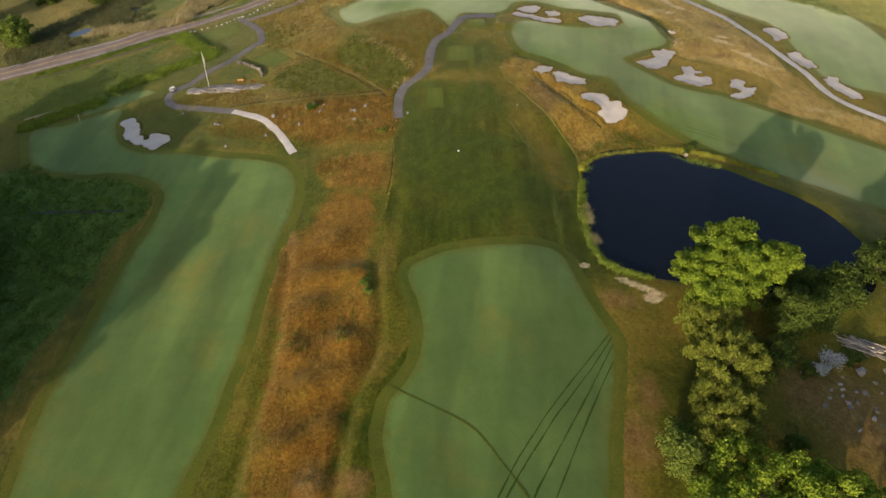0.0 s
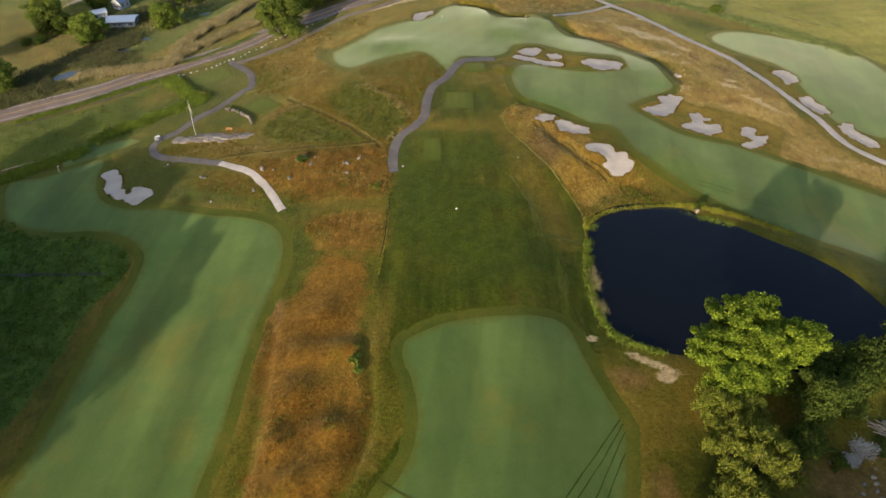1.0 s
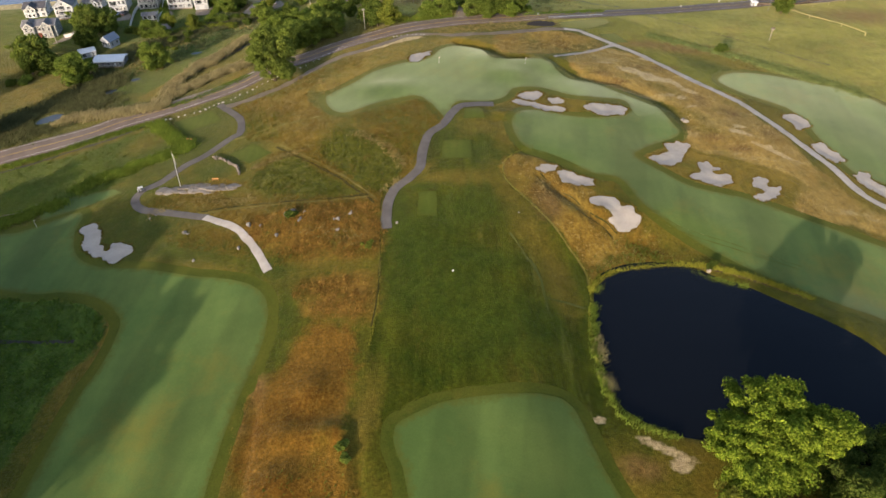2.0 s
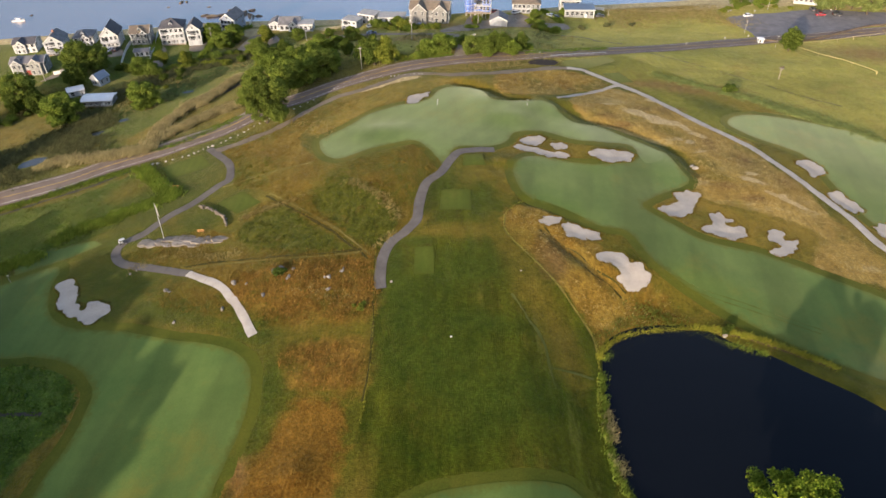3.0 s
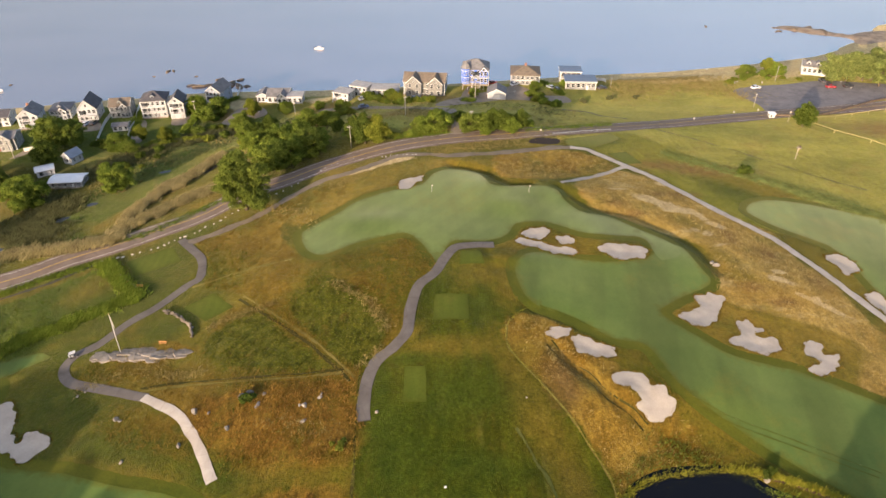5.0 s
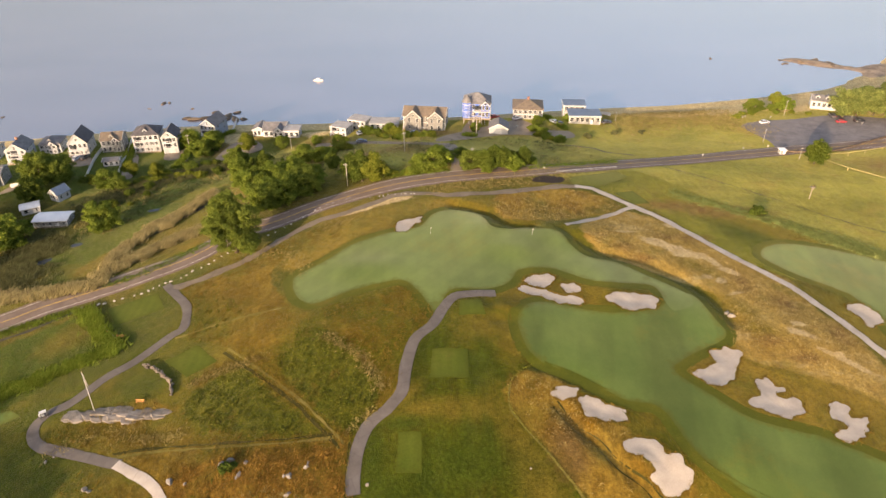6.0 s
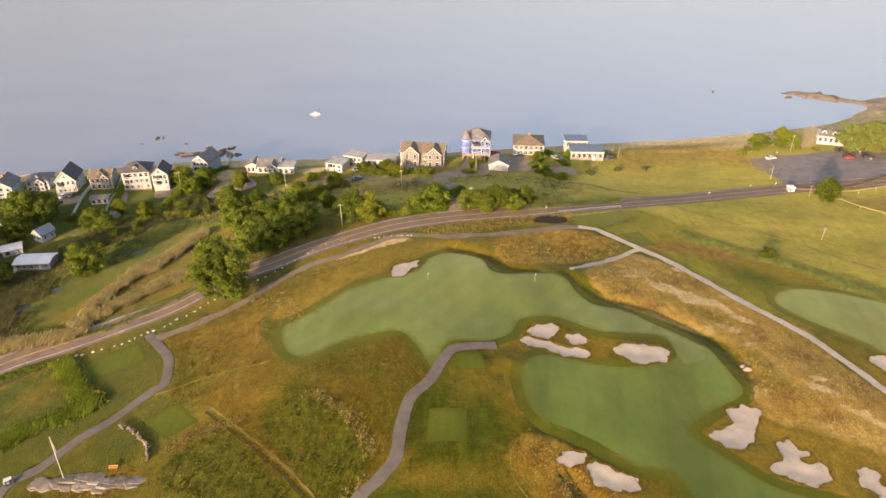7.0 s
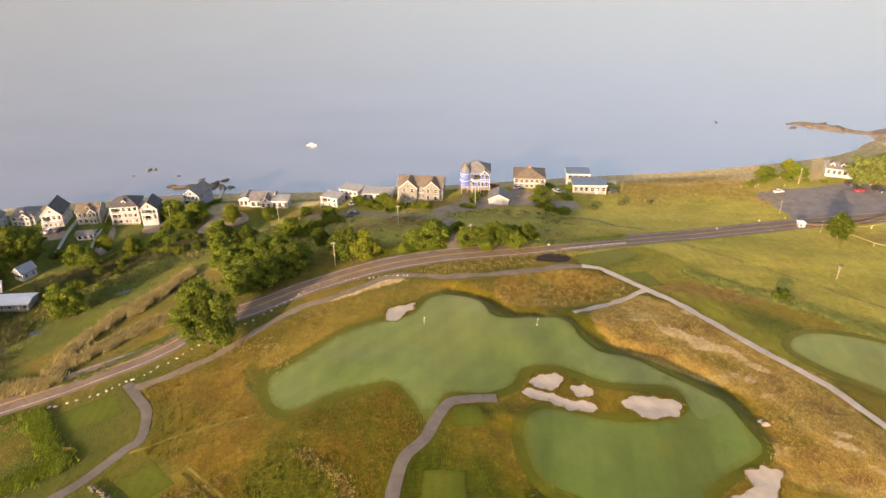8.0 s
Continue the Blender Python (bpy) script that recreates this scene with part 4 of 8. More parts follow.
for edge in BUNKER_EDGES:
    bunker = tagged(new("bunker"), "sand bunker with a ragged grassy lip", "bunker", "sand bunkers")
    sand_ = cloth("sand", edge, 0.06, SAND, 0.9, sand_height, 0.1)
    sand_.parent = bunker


# ---- tools for things ----
def part(name, bm, mat, parent, label="", smooth=False):
    """Links a bmesh as one mesh object under a thing or a part."""
    me = bpy.data.meshes.new(name)
    bm.to_mesh(me)
    bm.free()
    me.materials.append(mat)
    if smooth:
        me.shade_smooth()
    ob = new(name, me)
    ob.parent = parent
    if label:
        ob["label"] = label
    return ob


def raw_part(name, verts, faces, mat, parent, label="", smooth=False):
    ob = new(name, mesh_of(name, verts, faces, mat, smooth))
    ob.parent = parent
    if label:
        ob["label"] = label
    return ob


def at(x, y, turn=0.0, lift=0.0, size=1.0):
    """A pose on the ground."""
    return pose(x, y, float(height(x, y)) + lift, 0, 0, turn) @ Matrix.Diagonal((size, size, size, 1))


def thing(name, label, category, m, group=""):
    ob = tagged(new(name), label, category, group)
    ob.matrix_basis = m
    return ob


def box(bm, x0, x1, y0, y1, z0, z1, bevel=0.0):
    r = bmesh.ops.create_cube(bm, size=1.0)
    vs = r["verts"]
    for v in vs:
        v.co = ((x0 + x1) / 2 + v.co.x * (x1 - x0), (y0 + y1) / 2 + v.co.y * (y1 - y0), (z0 + z1) / 2 + v.co.z * (z1 - z0))
    if bevel:
        es = list({e for v in vs for e in v.link_edges})
        bmesh.ops.bevel(bm, geom=es, offset=bevel, segments=2, profile=0.6, affect="EDGES")
    return bm


def boxed(*args, **kw):
    return box(bmesh.new(), *args, **kw)


def rod(bm, a, b, r0, r1, sides=7):
    """A tapered rod from a to b."""
    a, b = Vector(a), Vector(b)
    q = (b - a).to_track_quat("Z", "Y")
    rings = [[bm.verts.new(c + q @ Vector((r * math.cos(k * math.tau / sides), r * math.sin(k * math.tau / sides), 0))) for k in range(sides)] for c, r in ((a, r0), (b, r1))]
    for k in range(sides):
        bm.faces.new((rings[0][k], rings[0][(k + 1) % sides], rings[1][(k + 1) % sides], rings[1][k]))
    bm.faces.new(rings[1])
    bm.faces.new(rings[0][::-1])
    return bm


def prism(bm, pts, y0, y1):
    """A solid from an outline in x and z, drawn out from y0 to y1."""
    a = [bm.verts.new((x, y0, z)) for x, z in pts]
    b = [bm.verts.new((x, y1, z)) for x, z in pts]
    bm.faces.new(a)
    bm.faces.new(b[::-1])
    n = len(pts)
    for i in range(n):
        bm.faces.new((a[(i + 1) % n], a[i], b[i], b[(i + 1) % n]))
    bmesh.ops.recalc_face_normals(bm, faces=bm.faces[:])
    return bm


def boulder(bm, size, seed, centre=(0, 0, 0), rough=0.28, facets=9):
    """An angular stone: a faceted ball knocked out of shape."""
    rng = random.Random(seed)
    r = bmesh.ops.create_icosphere(bm, subdivisions=2, radius=1.0)
    off = Vector((rng.uniform(0, 50), rng.uniform(0, 50), rng.uniform(0, 50)))
    turn = rng.uniform(0, 6.3)
    cuts = [(Vector((rng.gauss(0, 1), rng.gauss(0, 1), rng.gauss(0, 0.6))).normalized(), rng.uniform(0.45, 0.8)) for _ in range(facets)]
    for v in r["verts"]:
        p = v.co.copy()
        p *= 1 + rough * noise.noise(p * 1.3 + off)
        for n, d in cuts:
            over = p.dot(n) - d
            if over > 0:
                p -= n * over * 0.95
        x, y = p.x * math.cos(turn) - p.y * math.sin(turn), p.x * math.sin(turn) + p.y * math.cos(turn)
        v.co = Vector(centre) + Vector((x * size[0], y * size[1], p.z * size[2]))
    return bm


def slab_stone(seed, lx, ly, h):
    """A flat-topped split slab with a ragged outline and worn edges."""
    rng = random.Random(seed)
    n = 8
    bm = bmesh.new()
    ring = []
    for k in range(n):
        a = k * math.tau / n + rng.uniform(-0.2, 0.2)
        r = rng.uniform(0.72, 1.08) / max(abs(math.cos(a)), abs(math.sin(a))) ** 0.6
        ring.append((r * math.cos(a) * lx, r * math.sin(a) * ly))
    tx, ty = rng.uniform(-0.05, 0.05), rng.uniform(-0.10, 0.04)
    lo = [bm.verts.new((x * 1.04, y * 1.06, -0.7)) for x, y in ring]
    hi = [bm.verts.new((x, y, h + x * tx + y * ty + rng.uniform(-0.08, 0.08))) for x, y in ring]
    top = bm.verts.new((rng.uniform(-0.3, 0.3) * lx, rng.uniform(-0.3, 0.3) * ly, h + rng.uniform(0.02, 0.16)))
    for k in range(n):
        j = (k + 1) % n
        bm.faces.new((lo[k], lo[j], hi[j], hi[k]))
        bm.faces.new((hi[k], hi[j], top))
    bm.faces.new(lo[::-1])
    bmesh.ops.bevel(bm, geom=[e for e in bm.edges if e.verts[0] in hi and e.verts[1] in hi], offset=0.09, segments=1, affect="EDGES")
    return bm


# ---- leaves, bark, stone, timber ----
def leaf_material(name, low, high, glow=0.3, tint=None):
    m = bpy.data.materials.new(name)
    m.use_nodes = True
    nt = m.node_tree
    nt.nodes.remove(nt.nodes["Principled BSDF"])
    geo = nt.nodes.new("ShaderNodeNewGeometry")
    col = mix(nt, geo.outputs["Random Per Island"], low, high)
    big = ramp(nt, noise_of(nt, 0.35, 3), [(0.3, 0.72), (0.7, 1.25)])
    col = mix(nt, 1.0, col, big, "MULTIPLY")
    if tint:
        rnd = nt.nodes.new("ShaderNodeObjectInfo").outputs["Random"]
        col = mix(nt, maths(nt, "MULTIPLY", rnd, 0.6), col, tint)
    d, t, a = nt.nodes.new("ShaderNodeBsdfDiffuse"), nt.nodes.new("ShaderNodeBsdfTranslucent"), nt.nodes.new("ShaderNodeMixShader")
    nt.links.new(col, d.inputs["Color"])
    nt.links.new(col, t.inputs["Color"])
    a.inputs["Fac"].default_value = glow
    nt.links.new(d.outputs[0], a.inputs[1])
    nt.links.new(t.outputs[0], a.inputs[2])
    nt.links.new(a.outputs[0], nt.nodes["Material Output"].inputs["Surface"])
    return m


LEAF = leaf_material("broad_leaves", (0.072, 0.122, 0.018), (0.195, 0.245, 0.042), 0.38, (0.120, 0.150, 0.032))
LEAF_FRESH = leaf_material("fresh_leaves", (0.070, 0.120, 0.010), (0.200, 0.255, 0.028), 0.25)
LEAF_DULL = leaf_material("willow_leaves", (0.080, 0.105, 0.014), (0.215, 0.235, 0.040), 0.25)
LEAF_DARK = leaf_material("dark_leaves", (0.040, 0.068, 0.012), (0.105, 0.135, 0.026), 0.3)
LEAF_PALE = leaf_material("pale_leaves", (0.125, 0.165, 0.045), (0.215, 0.25, 0.085), 0.35)
REED = leaf_material("dry_reeds", (0.240, 0.205, 0.095), (0.400, 0.340, 0.175), 0.45)
REED_GREEN = leaf_material("green_reeds", (0.080, 0.135, 0.016), (0.190, 0.235, 0.040), 0.3)
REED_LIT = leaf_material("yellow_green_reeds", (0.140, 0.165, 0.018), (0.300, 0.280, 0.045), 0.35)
BRUSH = leaf_material("grey_brush", (0.084, 0.092, 0.038), (0.150, 0.150, 0.068), 0.4)
DUNE = leaf_material("dune_grass", (0.200, 0.165, 0.060), (0.330, 0.262, 0.110), 0.35)
TUFT = leaf_material("dry_grass", (0.125, 0.082, 0.016), (0.205, 0.142, 0.034), 0.35)
TUFT_GOLD = leaf_material("golden_grass", (0.250, 0.180, 0.060), (0.410, 0.320, 0.145), 0.3)
TUFT_GREEN = leaf_material("green_grass", (0.055, 0.075, 0.012), (0.120, 0.130, 0.024), 0.3)
WEED = leaf_material("rank_weeds", (0.040, 0.085, 0.012), (0.115, 0.165, 0.026), 0.35)
WEED_OLIVE = leaf_material("olive_weeds", (0.060, 0.076, 0.010), (0.140, 0.140, 0.026), 0.3)
RUSSET_GRASS = leaf_material("russet_grass", (0.180, 0.100, 0.022), (0.320, 0.190, 0.052), 0.35)
LEAF_SAGE = leaf_material("sage_leaves", (0.125, 0.165, 0.050), (0.230, 0.265, 0.100), 0.35)
SILVER = leaf_material("silver_leaves", (0.30, 0.31, 0.30), (0.46, 0.47, 0.46), 0.2)
BARK = plain("bark", (0.105, 0.080, 0.058), 0.35, 1.5, 0.95, 0.1, relief=0.8)
WALL_STONE = plain("field_stone", (0.165, 0.14, 0.115), 0.3, 0.6, 0.9, 0.2, relief=0.7)
VERGE_STONE = plain("whitish_stone", (0.42, 0.39, 0.35), 0.2, 0.8, 0.9, 0.2, relief=0.6)
LEDGE = plain("ledge_rock", (0.190, 0.168, 0.142), 0.38, 0.5, 0.92, 0.2, relief=0.9)
ROCK = plain("pale_rock", (0.215, 0.195, 0.170), 0.28, 0.45, 0.9, 0.2, relief=0.7)
REEF = plain("reef_rock", (0.135, 0.108, 0.080), 0.35, 0.6, 0.9, 0.2, relief=0.7)
TIMBER = plain("weathered_timber", (0.26, 0.22, 0.17), 0.25, 1.2, 0.85, 0.2)


def leaves(rng, centres, per, leaf, droop=0.0):
    """Small bent leaf sprays over clumps (centre, radius): corner points and faces."""
    n = len(centres) * per
    c = np.repeat(np.array([q[0] for q in centres]), per, 0)
    r = np.repeat(np.array([q[1] for q in centres]), per)
    d = rng.normal(size=(n, 3))
    d[:, 2] = d[:, 2] * 0.8 + 0.25
    d /= np.linalg.norm(d, axis=1)[:, None]
    p = c + d * (r * rng.triangular(0.30, 0.95, 1.35, n))[:, None] * np.array([1.05, 1.05, 0.72])
    nrm = d + rng.normal(size=(n, 3)) * 0.55
    nrm /= np.linalg.norm(nrm, axis=1)[:, None]
    u = np.cross(nrm, rng.normal(size=(n, 3)))
    u /= np.linalg.norm(u, axis=1)[:, None]
    if droop:
        u = u * (1 - droop) + np.array([0.25, 0.1, 1.0]) * droop + d * 0.9 * droop
        u /= np.linalg.norm(u, axis=1)[:, None]
        nrm = np.cross(u, np.cross(nrm, u))
    w = np.cross(nrm, u)
    s = (leaf * rng.uniform(0.6, 1.35, n) * (1 + 1.1 * droop))[:, None]
    a, b = p - u * s, p + u * s
    e, f = p + w * s * (0.55 - 0.5 * droop) - nrm * s * 0.22, p - w * s * (0.55 - 0.5 * droop) - nrm * s * 0.22
    v = np.stack([a, e, b, f], 1).reshape(-1, 3)
    k = np.arange(n) * 4
    return v, np.concatenate([np.stack([k, k + 1, k + 2], 1), np.stack([k, k + 2, k + 3], 1)])


def crown_clumps(rng, r, h0, h1, count, size, lobes=()):
    """Clumps that fill an uneven crown between heights h0 and h1, with extra lobes (x, y, z, radius)."""
    out = []
    zc, rz = (h0 + h1) / 2, (h1 - h0) / 2
    for _ in range(count):
        d = rng.normal(size=3)
        d /= np.linalg.norm(d)
        k = rng.uniform(0.35, 0.92) ** 0.6
        wob = 1 + 0.25 * math.sin(3 * math.atan2(d[1], d[0]) + 1.3) + 0.12 * rng.normal()
        s = size * rng.uniform(0.7, 1.35)
        p = np.array([d[0] * r * k * wob, d[1] * r * k * wob, zc + d[2] * rz * k])
        out.append((p * np.array([(r - 0.5 * s) / r, (r - 0.5 * s) / r, 1]), s))
    for x, y, z, q in lobes:
        for _ in range(max(5, int(count * (q / r) ** 2))):
            d = rng.normal(size=3)
            d /= np.linalg.norm(d)
            s = size * rng.uniform(0.7, 1.3)
            out.append((np.array([x, y, z]) + d * q * rng.uniform(0.4, 0.85) * np.array([1, 1, 0.75]), s))
    return out


def tree(label, m, h, r, seed, leaf_mat, clumps=42, per=150, leaf=0.34, clump=None, foot=0.22, lobes=(), droop=0.0, group="trees", name="tree"):
    rng = np.random.RandomState(seed)
    ob = thing(name, label, "tree", m, group)
    bm = bmesh.new()
    lean = rng.normal(size=2) * 0.03 * h
    mid = (lean[0], lean[1], h * 0.45)
    rod(bm, (0, 0, -0.6), (lean[0] * 0.4, lean[1] * 0.4, h * 0.16), 0.030 * h + 0.05, 0.022 * h, 9)
    rod(bm, (lean[0] * 0.4, lean[1] * 0.4, h * 0.16), mid, 0.022 * h, 0.013 * h, 9)
    rod(bm, mid, (lean[0] * 1.6, lean[1] * 1.6, h * 0.86), 0.013 * h, 0.003 * h, 7)
    part("trunk", bm, BARK, ob, smooth=True)
    for k in range(6):
        a = k * 1.05 + rng.uniform(0, 0.6)
        z0 = h * rng.uniform(0.2, 0.45)
        tip = (math.cos(a) * r * 0.72, math.sin(a) * r * 0.72, h * rng.uniform(0.5, 0.72))
        elbow = (tip[0] * 0.45, tip[1] * 0.45, z0 + (tip[2] - z0) * 0.6)
        bm = rod(bmesh.new(), (lean[0] * 0.7, lean[1] * 0.7, z0), elbow, 0.011 * h, 0.007 * h, 6)
        rod(bm, elbow, tip, 0.007 * h, 0.002 * h, 6)
        part("limb", bm, BARK, ob, smooth=True)
    v, f = leaves(rng, crown_clumps(rng, r, h * foot, h, clumps, clump or r * 0.26, lobes), per, leaf, droop)
    raw_part("crown", v, f, leaf_mat, ob)
    return ob


def shrub(label, m, h, r, seed, leaf_mat, clumps=12, per=70, leaf=0.26, name="bush", category="bush", group="bushes", droop=0.0):
    rng = np.random.RandomState(seed)
    ob = thing(name, label, category, m, group)
    bm = bmesh.new()
    for k in range(4):
        a = k * 1.6 + rng.uniform(0, 0.8)
        rod(bm, (0, 0, -0.2), (math.cos(a) * r * 0.5, math.sin(a) * r * 0.5, h * 0.6), 0.06, 0.02, 5)
    part("stems", bm, BARK, ob)
    v, f = leaves(rng, crown_clumps(rng, r, 0.0, h, clumps, min(r, h) * 0.38), per, leaf, droop)
    raw_part("foliage", v, f, leaf_mat, ob)
    return ob


def blades(rng, pts, tall, wide, per, lean=0.3, spread=0.35):
    """Tufts of upright tapering blades at ground points: corner points and faces."""
    p = np.repeat(np.asarray(pts, float), per, 0)
    n = len(p)
    q = p + rng.normal(size=(n, 2)) * spread
    z = height(q[:, 0], q[:, 1]) - 0.05
    h = tall * rng.uniform(0.55, 1.3, n)
    a = rng.uniform(0, math.tau, n)
    w = wide * rng.uniform(0.6, 1.4, n)
    dx, dy = np.cos(a) * w, np.sin(a) * w
    lx, ly = rng.normal(size=n) * lean * h + 0.32 * h, rng.normal(size=n) * lean * h + 0.12 * h
    v = np.stack([np.column_stack([q[:, 0] - dx, q[:, 1] - dy, z]), np.column_stack([q[:, 0] + dx, q[:, 1] + dy, z]),
                  np.column_stack([q[:, 0] + lx * 0.5 + dx * 0.7, q[:, 1] + ly * 0.5 + dy * 0.7, z + h * 0.65]),
                  np.column_stack([q[:, 0] + lx, q[:, 1] + ly, z + h])], 1).reshape(-1, 3)
    k = np.arange(n) * 4
    return v, np.concatenate([np.stack([k, k + 1, k + 2], 1), np.stack([k, k + 2, k + 3], 1)])


STRIPS = []
for line_, width_ in ((ROAD, 9), (CART_PATH_MAIN, 3.0), (CART_PATH_WEST, 2.6), (CART_PATH_OLD, 2.8), (CART_PATH_WHITE, 2.3), (CART_PATH_SAND, 2.5)):
    p_ = spline(line_, False, 1.5)
    t_ = np.gradient(p_, axis=0)
    n_ = np.stack([-t_[:, 1], t_[:, 0]], 1) / np.linalg.norm(t_, axis=1)[:, None] * width_ / 2
    STRIPS.append(np.vstack([p_ + n_, (p_ - n_)[::-1]]))


def clear(x, y):
    """Whether nothing paved, sandy or wet lies there."""
    free = signed(POND_EDGE, x, y, 3.0) < -0.3
    for s in STRIPS + BUNKER_EDGES:
        free &= signed(s, x, y, 1.0) < 0.1
    return free


def scatter(rng, outlines, per_m2, inner=0.3, thin=None):
    """Random points inside closed outlines; thin: a function that says which share to keep."""
    out = []
    for o in outlines:
        p = spline(o, True, 2.0)
        lo, hi = p.min(0), p.max(0)
        n = int((hi - lo).prod() * per_m2)
        q = rng.uniform(lo, hi, (n, 2))
        q = q[signed(p, q[:, 0], q[:, 1]) > inner]
        if thin:
            q = q[rng.uniform(size=len(q)) < thin(q[:, 0], q[:, 1])]
        out.append(q[clear(q[:, 0], q[:, 1])])
    return np.vstack(out)


def along(rng, line, width, per_m):
    """Random points in a band along a line."""
    p = spline(line, False, 0.5)
    n = int(len(p) * 0.5 * per_m)
    i = rng.randint(0, len(p), n)
    return p[i] + rng.normal(size=(n, 2)) * width / 2.4


def stuff(name, label, category, v, f, mat):
    return tagged(new(name, mesh_of(name, v, f, mat, False)), label, category, kind="stuff")


# ---- houses along the shore ----
WHITE_CLAP = plain("white_clapboard", (0.345, 0.365, 0.385), 0.10, 0.6, 0.6)
GREY_SHINGLE = plain("grey_cedar_shingle", (0.175, 0.175, 0.165), 0.18, 0.9, 0.85)
TAN_SHINGLE = plain("tan_shingle", (0.215, 0.222, 0.215), 0.14, 0.9, 0.85)
SLATE_CLAP = plain("slate_blue_siding", (0.21, 0.25, 0.31), 0.10, 0.8, 0.6)
BLUE_CLAP = plain("blue_siding", (0.045, 0.125, 0.46), 0.10, 0.8, 0.55)
ROOF_DARK = plain("dark_shingle_roof", (0.075, 0.074, 0.082), 0.25, 0.9, 0.9, relief=0.4)
ROOF_GREY = plain("grey_shingle_roof", (0.150, 0.148, 0.152), 0.22, 0.9, 0.9, relief=0.4)
ROOF_TAN = plain("tan_shingle_roof", (0.155, 0.125, 0.095), 0.22, 0.9, 0.9, relief=0.4)
ROOF_WHITE = plain("white_metal_roof", (0.72, 0.72, 0.72), 0.06, 0.5, 0.6, 0.3)
ROOF_BLUE = plain("blue_membrane_roof", (0.11, 0.155, 0.22), 0.12, 0.5, 0.6)
ROOF_PALE = plain("pale_flat_roof", (0.33, 0.32, 0.30), 0.12, 0.5, 0.7)
TRIM = plain("white_trim", (0.50, 0.51, 0.51), 0.05, 1.0, 0.55)
BRICK_RED = plain("chimney_brick", (0.26, 0.13, 0.09), 0.2, 2.0, 0.9)
DARK_DOOR = plain("dark_red_door", (0.20, 0.035, 0.028), 0.1, 1.0, 0.5)
DECK = plain("deck_timber", (0.30, 0.23, 0.16), 0.2, 1.2, 0.8)


def glass_material():
    m, nt, b = material("window_glass", 0.08, 0.8)
    paint(nt, b, mix(nt, ramp(nt, noise_of(nt, 0.5, 2), [(0.4, 0.0), (0.6, 1.0)]), (0.015, 0.018, 0.022), (0.06, 0.065, 0.07)))
    return m


GLASS = glass_material()


def window(parent, x, z, w, h, m):
    """A window on a wall: m takes the wall's own x, out, up to the house. Frame, pane and sill."""
    bm = bmesh.new()
    for a in ((-w / 2 - 0.1, -w / 2, -h / 2, h / 2), (w / 2, w / 2 + 0.1, -h / 2, h / 2), (-w / 2 - 0.1, w / 2 + 0.1, h / 2, h / 2 + 0.12),
              (-w / 2 - 0.1, w / 2 + 0.1, -h / 2 - 0.1, -h / 2), (-w / 2, w / 2, -0.03, 0.03)):
        box(bm, x + a[0], x + a[1], -0.09, -0.003, z + a[2], z + a[3])
    bm.transform(m)
    win = part("window", bm, TRIM, parent)
    bm = boxed(x - w / 2, x + w / 2, -0.045, -0.005, z - h / 2, z + h / 2)
    bm.transform(m)
    part("pane", bm, GLASS, win)
    return win


